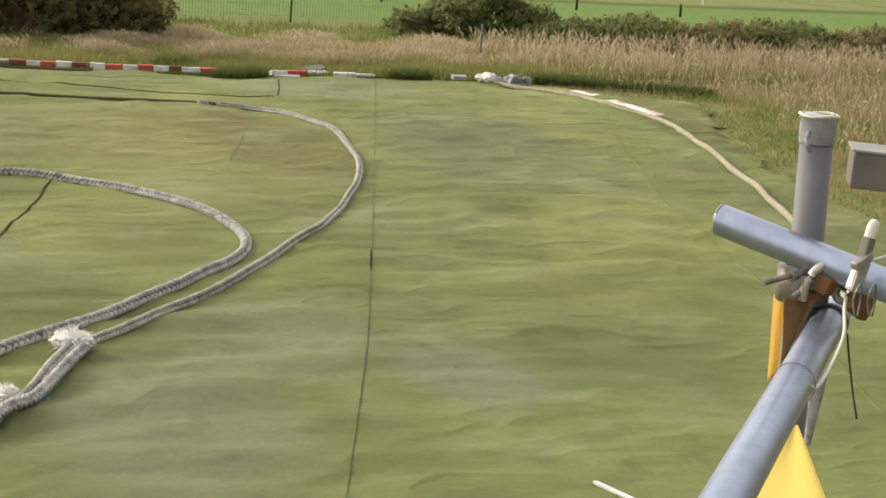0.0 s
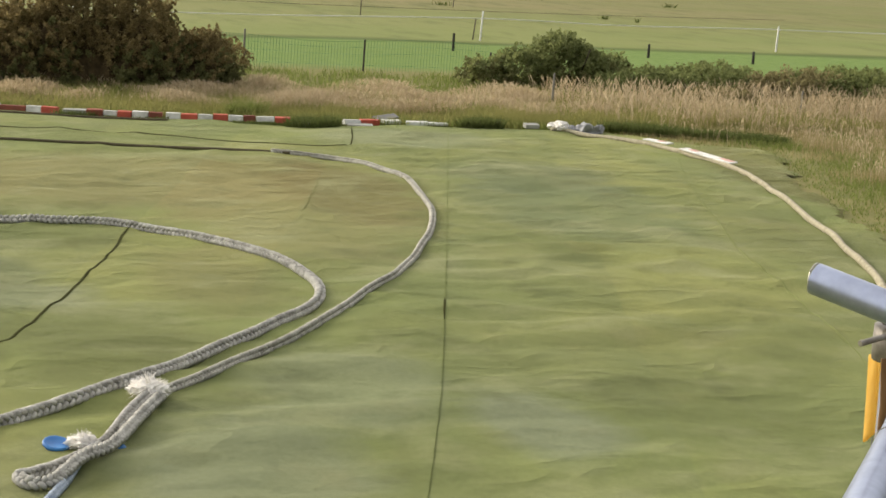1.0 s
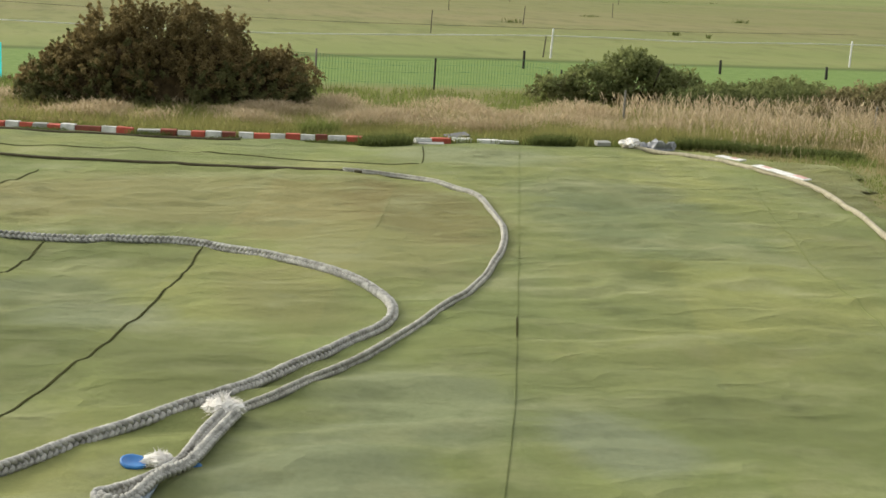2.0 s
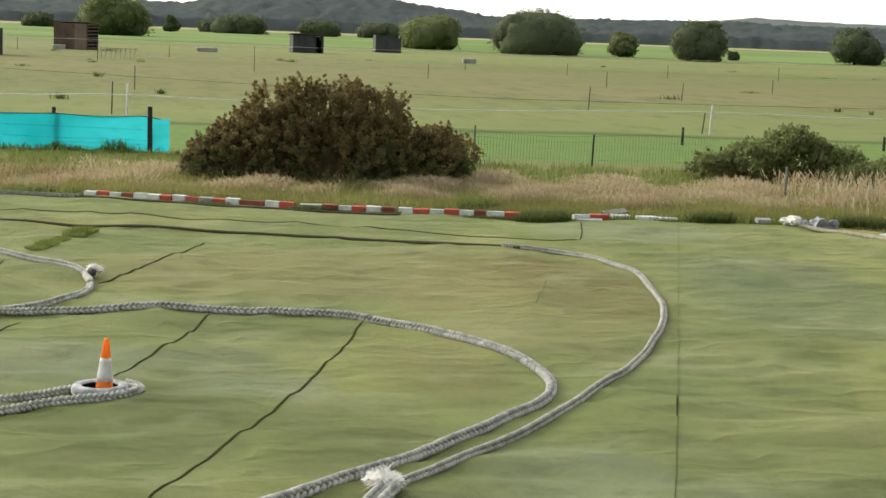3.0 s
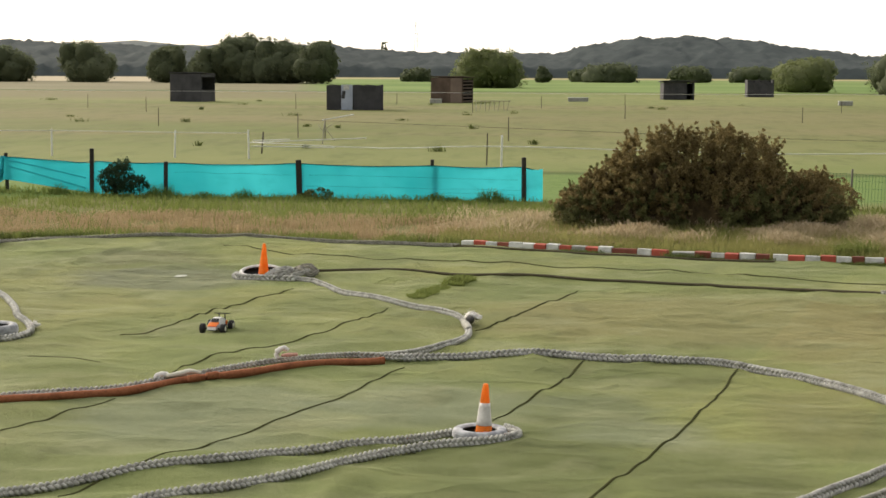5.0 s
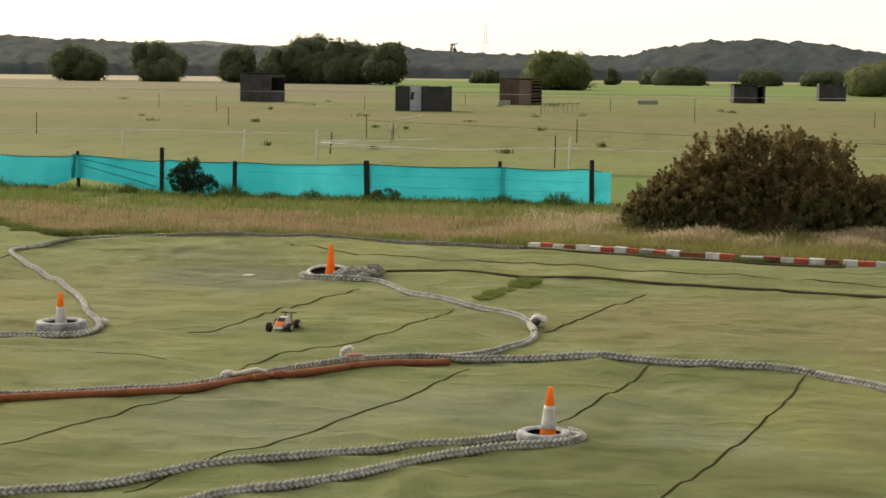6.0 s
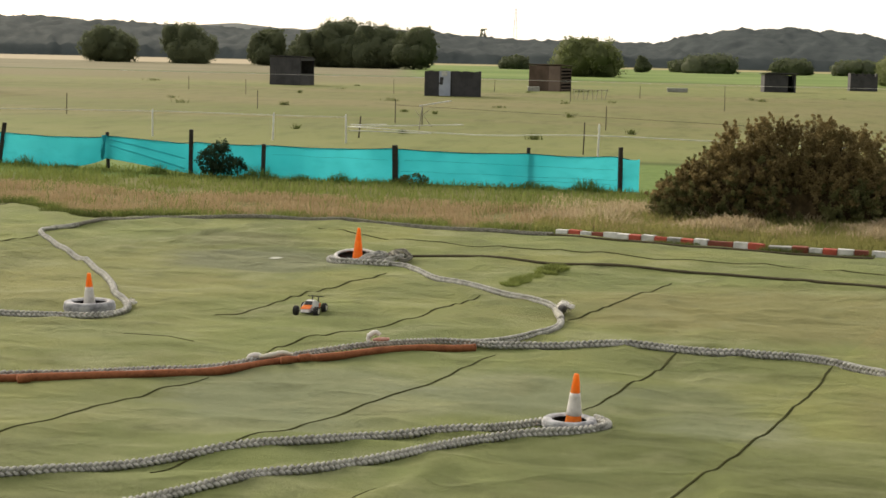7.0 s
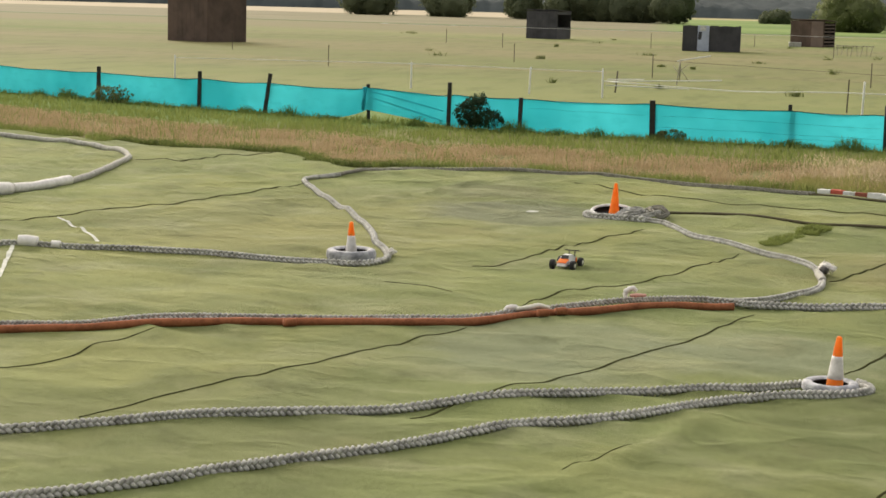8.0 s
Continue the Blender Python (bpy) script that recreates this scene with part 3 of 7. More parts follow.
def plaited(points, radius, material, name, step=0.012, pitch=0.18, sides=7, seed=0):
    """A thick plait: three fat strands laid over one another along a curve."""
    c, s = spline(points, step)
    t = np.gradient(c, axis=0)
    t /= np.linalg.norm(t, axis=1, keepdims=True) + 1e-9
    right = np.cross(t, np.array([[0, 0, 1.0]]))
    right /= np.linalg.norm(right, axis=1, keepdims=True) + 1e-9
    over = np.cross(right, t)
    phase = 2 * np.pi / pitch * (s + 0.02 * np.sin(s * 3.1 + seed) + 0.012 * np.sin(s * 7.7 + 2 * seed))
    roll = 1.15 * np.clip(right[:, 1] * 1.6, -1, 1) + 0.22 * np.sin(s * 0.9 + seed) + 0.12 * np.sin(s * 2.3 + 1)
    ca, sa = np.cos(roll)[:, None], np.sin(roll)[:, None]
    right, over = right * ca + over * sa, over * ca - right * sa
    a = np.arange(sides) * 2 * np.pi / sides
    n = len(c)
    i, k = np.meshgrid(np.arange(n - 1), np.arange(sides), indexing="ij")
    q = np.stack([i * sides + k, i * sides + (k + 1) % sides, (i + 1) * sides + (k + 1) % sides, (i + 1) * sides + k], -1).reshape(-1, 4)
    e = np.arange(sides)
    verts, quads, tris = [], [], []
    for strand in range(3):
        th = phase + 2 * np.pi * strand / 3
        m = c + (0.65 * radius * np.sin(th))[:, None] * right + (0.50 * radius * np.sin(2 * th))[:, None] * over
        d = np.gradient(m, axis=0)
        d /= np.linalg.norm(d, axis=1, keepdims=True) + 1e-9
        u = np.cross(d, over)
        u /= np.linalg.norm(u, axis=1, keepdims=True) + 1e-9
        w = np.cross(u, d)
        r = radius * 0.40 * (1 + 0.07 * np.sin(s * 5.1 + 2.1 * strand) + 0.06 * np.sin(s * 12.7 + strand))
        v = m[:, None] + r[:, None, None] * (np.cos(a)[None, :, None] * u[:, None] + np.sin(a)[None, :, None] * w[:, None])
        base = strand * (n * sides + 2)
        verts += [v.reshape(-1, 3), m[:1], m[-1:]]
        quads.append(q + base)
        tris += [np.stack([(e + 1) % sides, e, np.full(sides, n * sides)], 1) + base,
                 np.stack([(n - 1) * sides + e, (n - 1) * sides + (e + 1) % sides, np.full(sides, n * sides + 1)], 1) + base]
    return arrays(name, np.vstack(verts), np.vstack(quads), np.vstack(tris), material, smooth=True)


# ---- the large structure: ground, carpet, hills ----
FAR_EDGE = [(-34, 42.8), (-23.3, 38.6), (-20, 37.2), (-17.2, 36.2), (-14.2, 36.2), (-12.7, 34.5), (-11.5, 33.9), (-9.7, 35.1),
            (-4.6, 34.3), (-1.6, 33.8), (3.3, 31.9), (6.5, 31.2), (10.2, 30.9), (13.1, 30.6), (14.3, 28.9), (15.75, 27.7)]
NEAR_EDGE = [(-34, 2.5), (10.6, 2.5), (11.3, 10.0), (12.0, 16.4), (12.7, 19.5), (13.8, 22.8), (15.0, 26.2), (15.75, 27.6)]


def far_edge(x):
    return np.interp(x, [p[0] for p in FAR_EDGE], [p[1] for p in FAR_EDGE])


def near_edge(x):
    return np.interp(x, [p[0] for p in NEAR_EDGE], [p[1] for p in NEAR_EDGE])


FOLDS = ((-0.1, 21.8, 1.7, 23.3, 0.05, 0.20), (-2.25, 12.0, -1.5, 13.9, 0.06, 0.15), (-3.1, 11.0, -2.4, 11.5, 0.06, 0.16), (5.72, 23.3, 6.40, 22.0, 0.035, 0.08), (5.36, 22.1, 6.06, 21.15, 0.03, 0.08),
         (-7.2, 28.4, -5.2, 29.6, 0.05, 0.35), (-9.5, 31.2, -7.5, 31.8, 0.05, 0.3), (5.8, 18.4, 8.2, 18.0, 0.03, 0.14), (8.0, 22.0, 11.0, 22.6, 0.035, 0.16), (7.8, 24.6, 10.6, 24.3, 0.03, 0.14),
         (-11.2, 31.7, -9.2, 33.3, 0.10, 0.40), (5.75, 23.3, 4.7, 20.0, 0.022, 0.08), (-9.12, 28.12, -8.3, 30.9, 0.045, 0.11), (-8.3, 30.9, -7.77, 32.8, 0.045, 0.12), (-3.0, 23.4, -1.5, 23.0, 0.03, 0.13), (-12.5, 25.5, -9.8, 24.6, 0.04, 0.2), (-10.5, 28.6, -8.3, 28.1, 0.04, 0.25))


def lie(x, y):
    """The height of the wrinkled carpet."""
    a = noise.noise((x / 4.5, y / 5.5, 3.1))
    b = noise.noise((x / 1.25, y / 1.6, 7.7))
    c = noise.noise((x / 1.25 + 0.12 * y, y / 0.40, 1.3))
    w = 1.0 - min(1.0, 3.2 * abs(noise.noise((x / 1.5 + 0.15 * y, y / 1.0, 5.9))))
    h = 0.034 * a + 0.050 * b + 0.062 * c * (0.45 + 0.9 * max(0.0, a + 0.3)) + 0.050 * w * w * max(0.0, 0.35 + 1.3 * noise.noise((x / 3.1, y / 3.1, 2.2)))
    for x0, y0, x1, y1, high, wide in FOLDS:
        dx, dy = x1 - x0, y1 - y0
        n = math.hypot(dx, dy)
        u = ((x - x0) * dx + (y - y0) * dy) / (n * n)
        if -0.3 < u < 1.3:
            v = ((x - x0) * dy - (y - y0) * dx) / n
            end = max(0.0, min(1.0, (u + 0.3) / 0.4, (1.3 - u) / 0.4))
            h += high * end * math.exp(-(v / wide) ** 2)
    return h


def build_ground():
    xs = np.concatenate([-np.geomspace(4000, 60, 14), np.linspace(-50, 50, 21), np.geomspace(60, 4000, 14)])
    ys = np.concatenate([-np.geomspace(4000, 20, 10), np.linspace(-10, 70, 17), np.geomspace(80, 4500, 24)])
    verts = [(x, y, -0.07) for y in ys for x in xs]
    w = len(xs)
    faces = [(j * w + i, j * w + i + 1, (j + 1) * w + i + 1, (j + 1) * w + i) for j in range(len(ys) - 1) for i in range(w - 1)]
    g = part("ground", mesh("ground", verts, faces, MEADOW))
    tagged(g, "rough dry pasture and green mown lane round the track", "ground", kind="structure")


CARPET_GRID = []


def flush(x, y):
    """The height of the carpet's mesh itself, between its points."""
    z = CARPET_GRID[0]
    u = min(max((x + 34) / 0.11, 0), len(z) - 1.001)
    i = int(u)
    out = []
    for c in (i, i + 1):
        b = far_edge(-34 + 0.11 * c)
        v = 330 * min(0.9999, max(0.0, (y - 2.5) / (b - 2.5))) ** (1 / 1.1)
        k = int(v)
        out.append(z[c, k] + (z[c, k + 1] - z[c, k]) * (v - k))
    return out[0] + (out[1] - out[0]) * (u - i)


def build_carpet():
    xs = np.arange(-34, 15.8, 0.11)
    rows = 330
    h = rows + 1
    verts, low = [], []
    for x in xs:
        b, cut = far_edge(x), near_edge(x)
        for k in range(h):
            y = 2.5 + (b - 2.5) * (k / rows) ** 1.1
            edge = min(1.0, min(b - y, y - cut + 0.3) / 0.5 + 0.05)
            verts.append((x, y, lie(x, y) - 0.05 * (1 - max(0.0, edge))))
            rough = 1.1 * noise.noise((x * 0.9, y * 0.9, 6)) + 0.5 * noise.noise((x * 2.3, y * 2.3, 8))
            low.append(y < cut - 0.1 + (rough if cut > 2.51 else 0.0))
    CARPET_GRID.append(np.array(verts)[:, 2].reshape(len(xs), h))
    i, k = np.meshgrid(np.arange(len(xs) - 1), np.arange(rows), indexing="ij")
    q = np.stack([i * h + k, (i + 1) * h + k, (i + 1) * h + k + 1, i * h + k + 1], -1).reshape(-1, 4)
    q = q[~np.array(low)[q].any(1)]
    c = part("track_carpet", arrays("track_carpet", verts, q, np.zeros((0, 3), int), CARPET, smooth=True))
    return tagged(c, "faded green carpet racing track, wrinkled and worn", "track surface", kind="structure")


def seam(carpet, points, width, material=JOINT_DARK):
    """An open joint of the carpet: a dark gap of uneven width, its lip's shade in the ribbon's colour."""
    c, s = spline(points, 0.07)
    t = np.gradient(c, axis=0)
    t /= np.linalg.norm(t, axis=1, keepdims=True) + 1e-9
    side = np.stack([-t[:, 1], t[:, 0]], 1)
    verts, quads = [], []
    for i, (p, d) in enumerate(zip(c, side)):
        fade = min(1.0, i / 5, (len(c) - 1 - i) / 5)
        w = width * (0.3 + 0.7 * fade) * (1 + 0.25 * noise.noise((p[0] * 1.6, p[1] * 1.6, 5)) + 0.12 * noise.noise((p[0] * 5, p[1] * 5, 3)))
        p = p + d * min(1.0, width / 0.015) * (0.014 * noise.noise((p[0] * 0.7, p[1] * 0.7, 9)) + 0.003 * noise.noise((p[0] * 5, p[1] * 5, 4)))
        for o, z in ((-1.15, -0.004), (-1.0, 0.006), (0.0, 0.003 + 0.5 * width), (1.0, 0.006), (1.15, -0.004)):
            x, y = p + d * o * w
            verts.append((x, y, flush(x, y) + z))
    for i in range(len(c) - 1):
        for k in range(4):
            a = i * 5 + k
            quads.append((a, a + 1, a + 6, a + 5))
    part("seam", arrays("seam", verts, quads, np.zeros((0, 3), int), material), carpet)


def build_hills():
    """Wooded ridge behind the fields, its crowns uneven, and paler hills beyond."""
    def ridge(name, az, el, near, far, rows, material, label, bump, cell, floor=1.0):
        cols = int((az[-1] - az[0]) * math.pi / 180 * near / cell)
        verts = []
        for j in range(rows + 1):
            v = j / rows
            d = near + (far - near) * v
            rise = math.sin(min(1.0, v / 0.75) * math.pi / 2)
            for i in range(cols + 1):
                a = az[0] + (az[-1] - az[0]) * i / cols
                top = math.tan(radians(np.interp(a, az, el))) * far * 0.94 + 3.6
                x, y = d * math.sin(radians(a)), d * math.cos(radians(a))
                vor = 0.55 * noise.voronoi((x / 5.0, y / 9.0, 0.0))[0][0] + 0.35 * (0.5 + noise.noise((x / 3.1, y / 6.0, 2.0)))
                big = noise.noise((x / 45.0, y / 45.0, 4.0))
                z = floor * min(1, j) * 2 + (top - bump * 0.6) * rise * (1 + 0.05 * big) + bump * (0.9 - vor) * (1 if j else 0)
                z += bump * (0.45 * noise.noise((x / 13.0, y / 70.0, 7.0)) + 0.28 * noise.noise((x / 5.0, y / 30.0, 8.0))) * min(1.0, 2 * v)
                verts.append((x, y, z if j else -1.0))
        w = cols + 1
        j, i = np.meshgrid(np.arange(rows), np.arange(cols), indexing="ij")
        q = np.stack([j * w + i, j * w + i + 1, (j + 1) * w + i + 1, (j + 1) * w + i], -1).reshape(-1, 4)
        ob = part(name, arrays(name, verts, q, np.zeros((0, 3), int), material, smooth=True))
        tagged(ob, label, "hill", kind="structure")

    az = [-34, -22, -20, -14.5, -7, -6.6, -5.4, -3.9, -2.6, -0.3, 0.9, 1.5, 2.8, 3.3, 5.3, 7.6, 9.5, 11.1, 14, 16.3, 18.4, 24, 36]
    el = [0.80, 0.95, 0.90, 0.70, 0.73, 0.68, 0.56, 0.47, 0.54, 0.50, 0.50, 0.70, 0.92, 1.0, 1.06, 0.92, 0.64, 0.41, 0.40, 0.48, 0.50, 0.45, 0.5]
    ridge("backdrop_woodland", az, el, 830, 1150, 34, HAZED_WOODS, "dark wooded ridge along the horizon", 4.6, 2.2)
    az2 = [-36, -16, -14, -12, -10, -8, 15, 18, 20.5, 23, 38]
    el2 = [0.7, 0.85, 0.93, 0.80, 0.6, 0.4, 0.3, 0.55, 0.78, 0.70, 0.6]
    ridge("backdrop_hills", az2, el2, 2300, 2900, 8, HAZED_HILL, "pale distant hills beyond the woods", 4.0, 20.0)


build_ground()
carpet = build_carpet()
build_hills()


# ---- ropes ----
def on_carpet(points, r):
    return [(p[0], p[1], lie(p[0], p[1]) + r * 0.92 + (p[2] if len(p) > 2 else 0.0)) for p in points]


def bedded(c, r, lift=0.0):
    """A stiff rope's rest on the carpet: it bridges the small hollows."""
    z = np.array([lie(x, y) for x, y in c[:, :2]])
    k = np.array([1, 2, 3, 2, 1]) / 9.0
    even = np.convolve(np.pad(z, 2, mode="edge"), k, mode="valid")
    return np.maximum(even - 0.010, z - 0.022) + r * 0.90 + lift


def rope(points, r, material, label, step=0.010, sides=20, plait=0.50, pitch=0.058, category="rope", name="mooring_rope", lift=0.0):
    """A rope on the carpet. plait above 0.2 lays real strands; below it the rope is smooth with a slight lay."""
    if all(len(p) == 2 for p in points):
        c, _ = spline(points, 0.22)
        c = np.column_stack([c, bedded(c, r, lift)])
        c[:, :2] += np.array([[0.012 * noise.noise((x * 1.1, y * 1.1, 11)), 0.012 * noise.noise((x * 1.1, y * 1.1, 17))] for x, y, _ in c])
    else:
        c = np.array(on_carpet(points, r))
    if plait > 0.2:
        me = plaited(c, 1.14 * r, material, name, step, 3.0 * pitch, 7, len(points))
    else:
        me = sweep(c, r, material, name, step, sides, plait, pitch)
    return tagged(part(name, me), label, category, "track ropes")


inner = rope([(-1.72, 19.98), (-0.76, 20.1), (0.30, 20.16), (1.34, 20.04), (2.24, 20.0), (2.75, 19.55), (3.28, 18.8), (3.6, 18.2), (3.9, 17.4), (4.02, 16.6),
              (3.98, 15.86), (3.72, 15.2), (3.02, 14.2), (2.16, 13.15), (1.55, 12.5), (1.06, 12.04), (0.6, 11.62), (-0.1, 10.9), (-0.8, 10.1)],
             0.048, ROPE_GREY, "thick grey plaited mooring rope marking the inner bend", step=0.011, pitch=0.066)
s_rope = rope([(-4.15, 27.3), (-3.79, 27.1), (-3.23, 26.0), (-2.80, 25.4), (-1.81, 24.32), (-1.34, 23.68), (-1.03, 22.98), (-0.91, 22.13), (-0.95, 21.35),
               (-1.28, 20.7), (-1.8, 20.12), (-2.2, 19.98)], 0.042, ROPE, "thick grey plaited rope in an S-shaped curve")
outer_far = rope([(-3.95, 28.5), (-3.2, 28.58), (-2.09, 28.35), (-0.60, 28.07), (0.87, 27.79), (2.32, 27.45), (3.71, 26.96), (5.2, 26.32), (5.9, 26.1)],
                 0.028, ROPE_DARK, "dark weathered rope lying along the back straight", step=0.03, sides=10, plait=0.08)
outer = rope([(5.6, 26.18), (6.05, 26.08), (6.6, 25.75), (6.95, 24.75), (7.11, 23.6), (6.95, 22.1), (6.60, 20.44), (6.03, 18.8), (5.08, 16.75), (4.6, 16.02),
              (3.96, 14.98), (3.2, 13.87), (2.52, 12.98), (1.96, 12.34), (1.77, 12.2)],
             0.039, ROPE_PALE, "pale worn rope marking the outer bend", step=0.013, plait=0.5, pitch=0.050)
loop = rope([(1.80, 12.22, 0.02), (1.55, 11.66, 0.01), (1.30, 11.12, 0.0), (1.02, 10.74, 0.0), (0.80, 10.60, 0.0), (0.70, 10.46, 0.0), (0.76, 10.30, 0.01),
             (0.91, 10.36, 0.02), (1.12, 10.70, 0.05), (1.36, 11.0, 0.02), (1.62, 11.56, 0.02), (1.84, 12.1, 0.02)],
            0.040, ROPE_GREY, "doubled-back rope end forming an eye, tied to the knot", step=0.011, plait=0.5, pitch=0.050)
rope_c = rope([(-9.2, 10.6), (-7.9, 11.0), (-7.09, 11.49), (-6.51, 11.87), (-5.95, 12.33), (-5.33, 12.74), (-4.68, 13.13), (-4.03, 13.57), (-3.36, 14.06), (-2.65, 14.51),
               (-2.0, 14.9), (-1.41, 15.28), (-0.95, 15.66), (-0.74, 15.86)], 0.041, ROPE, "thick grey plaited rope running to the coned tyre")
rope_c2 = rope([(-7.3, 8.5), (-6.09, 9.81), (-5.50, 10.40), (-4.87, 11.04), (-4.21, 11.80), (-3.50, 12.63), (-2.68, 13.38), (-1.85, 14.18), (-1.41, 14.7), (-0.92, 15.1),
                (-0.5, 15.22), (-0.24, 15.42), (-0.14, 15.7), (-0.3, 16.0)], 0.043, ROPE, "thick grey plaited rope wrapped round the coned tyre")
rope_d = rope([(-15.5, 18.6), (-13.6, 19.6), (-12.19, 20.04), (-11.53, 20.27), (-10.73, 20.58), (-9.92, 20.75), (-9.09, 20.85), (-8.24, 20.85), (-7.55, 20.9), (-7.1, 21.05),
               (-6.93, 21.5), (-7.15, 22.2), (-7.5, 22.8), (-8.01, 24.06), (-8.97, 25.90), (-10.00, 27.61), (-11.2, 29.7), (-11.45, 30.5), (-11.1, 31.4)],
              0.045, ROPE, "long grey plaited rope bending round the far hairpin", step=0.013, sides=14, pitch=0.07)
rope_g = rope([(-11.32, 31.0), (-11.05, 31.5), (-10.5, 32.7), (-9.9, 33.75), (-8.79, 34.2), (-7.54, 34.3), (-6.28, 34.15), (-4.96, 33.78), (-3.71, 33.45), (-2.50, 33.2), (-1.56, 33.0)],
              0.043, ROPE_OLD, "dark weathered rope along the far edge of the carpet", step=0.018, sides=10, pitch=0.08)
rope_mid = rope([(-12.5, 13.2), (-10.8, 14.3), (-9.27, 15.13), (-8.25, 15.77), (-7.14, 16.31), (-5.99, 16.84), (-4.84, 17.48), (-4.03, 18.25), (-3.46, 18.82), (-3.04, 19.27), (-2.57, 19.8),
                 (-2.17, 19.98), (-1.66, 19.93)], 0.038, ROPE, "grey plaited rope laid along an orange hose", lift=0.03)
hose = rope([(-12.42, 13.05), (-10.75, 14.18), (-9.2, 15.02), (-8.17, 15.64), (-7.06, 16.19), (-5.93, 16.72), (-4.8, 17.35), (-3.97, 18.12), (-3.38, 18.58), (-2.52, 19.36), (-2.1, 19.62), (-1.88, 19.78)],
            0.047, ROPE_ORANGE, "rust-orange ribbed hose lying against the rope", step=0.02, sides=10, plait=0.04, pitch=0.05, category="hose", name="hose")
rope_e = rope([(-25.0, 37.2), (-21.91, 36.2), (-20.02, 35.6), (-17.92, 34.34), (-16.51, 32.63), (-15.80, 30.49), (-15.48, 27.98), (-15.56, 26.84), (-15.68, 25.84), (-16.0, 24.5)],
              0.064, ROPE_PALE, "pale thick rope looping back at the far bend", step=0.035, plait=0.08, pitch=0.1)
rope_f = rope([(12.1, 30.1), (12.37, 30.2), (12.74, 29.45), (13.25, 28.2), (13.4, 26.9), (13.36, 24.75), (12.96, 22.95), (12.45, 21.2), (12.08, 19.95), (11.68, 18.8),
               (11.25, 17.7), (10.9, 16.75), (10.45, 15.7), (9.7, 14.2), (9.0, 12.6)], 0.045, ROPE_TAN, "tan rope along the outer edge of the track", step=0.025, sides=12, plait=0.06)
blue_rope = rope([(0.7, 9.6), (0.90, 10.16), (1.02, 10.5), (1.12, 10.85), (1.3, 11.2)], 0.03, ROPE_BLUE, "blue and white rope under the loop", step=0.008, plait=0.3, pitch=0.04)

kerb_rope = rope([(-1.7, 33.02), (-0.4, 32.5), (0.74, 32.0), (1.8, 31.62), (2.9, 31.3), (4.6, 31.02)], 0.026, ROPE_DARK, "dark weathered rope lying in front of the kerb", step=0.03, sides=10, plait=0.08)

# ---- seams of the carpet ----
for seam_points, seam_width in (
    ([(2.50, 19.7), (2.09, 18.0), (1.6, 16.45), (1.02, 14.66), (0.46, 13.27), (-0.1, 12.0), (-0.6, 10.7), (-1.0, 9.6)], 0.05),
    ([(0.63, 20.05), (0.35, 18.79), (0.08, 17.83), (-0.42, 16.45)], 0.05),
    ([(-1.59, 19.5), (-2.23, 17.39), (-2.67, 16.23), (-3.07, 15.29), (-3.48, 14.37), (-3.70, 13.93), (-4.03, 13.15)], 0.05),
    ([(-4.61, 17.25), (-5.09, 16.10), (-5.64, 14.51), (-6.37, 13.22), (-6.74, 12.19)], 0.045),
    ([(-7.63, 15.6), (-7.87, 15.03), (-8.05, 14.16), (-8.35, 13.60), (-8.8, 12.6)], 0.045),
    ([(-2.24, 24.31), (-2.66, 22.72), (-2.98, 21.52), (-3.71, 20.41), (-4.11, 19.47), (-4.3, 18.7)], 0.05),
    ([(-3.96, 26.12), (-4.36, 24.92), (-4.73, 24.05), (-5.09, 22.51), (-5.33, 21.81), (-5.65, 21.48)], 0.05),
    ([(0.72, 26.54), (0.34, 25.32), (-0.09, 24.12), (-0.48, 23.07), (-0.82, 22.32)], 0.055),
    ([(-13.8, 21.8), (-13.27, 23.56), (-12.93, 24.89), (-12.08, 26.50), (-11.37, 28.87), (-11.27, 29.68)], 0.06),
    ([(-16.10, 32.13), (-15.25, 32.63), (-14.85, 34.22), (-14.14, 35.9)], 0.055),
    ([(-6.39, 19.77), (-5.99, 19.72), (-5.38, 19.44)], 0.02),
    ([(-6.36, 32.47), (-3.88, 30.95), (-1.19, 30.45), (0.92, 29.58), (3.92, 28.50), (5.82, 27.81), (7.2, 27.4)], 0.055),
    ([(7.25, 27.4), (7.6, 28.6), (8.02, 30.30)], 0.03),
    ([(10.07, 30.56), (6.74, 20.23), (4.85, 14.42)], 0.010),
    ([(4.85, 14.42), (4.12, 12.2), (3.75, 11.15), (2.94, 8.88), (2.2, 6.8)], 0.005),
    ([(5.19, 15.48), (4.88, 14.53)], 0.04),
    ([(13.08, 26.37), (11.68, 23.07), (10.76, 20.47), (9.90, 18.00), (9.17, 15.45), (8.60, 13.48), (8.31, 12.46), (7.83, 11.07), (7.33, 9.66)], 0.010),
    ([(5.73, 23.36), (5.35, 22.1), (4.92, 20.75)], 0.006),
    # Not a joint: a fold's shaded side drawn as a thin dark ribbon.
    ([(-2.42, 11.95), (-2.2, 12.5), (-2.0, 13.0)], 0.014),
):
    far = sum(q[1] for q in seam_points) / len(seam_points)
    seam(carpet, seam_points, seam_width * (0.25 + 0.012 * max(0.0, far - 17)), JOINT_DARK if seam_width > 0.012 else TIGHT_SEAM)


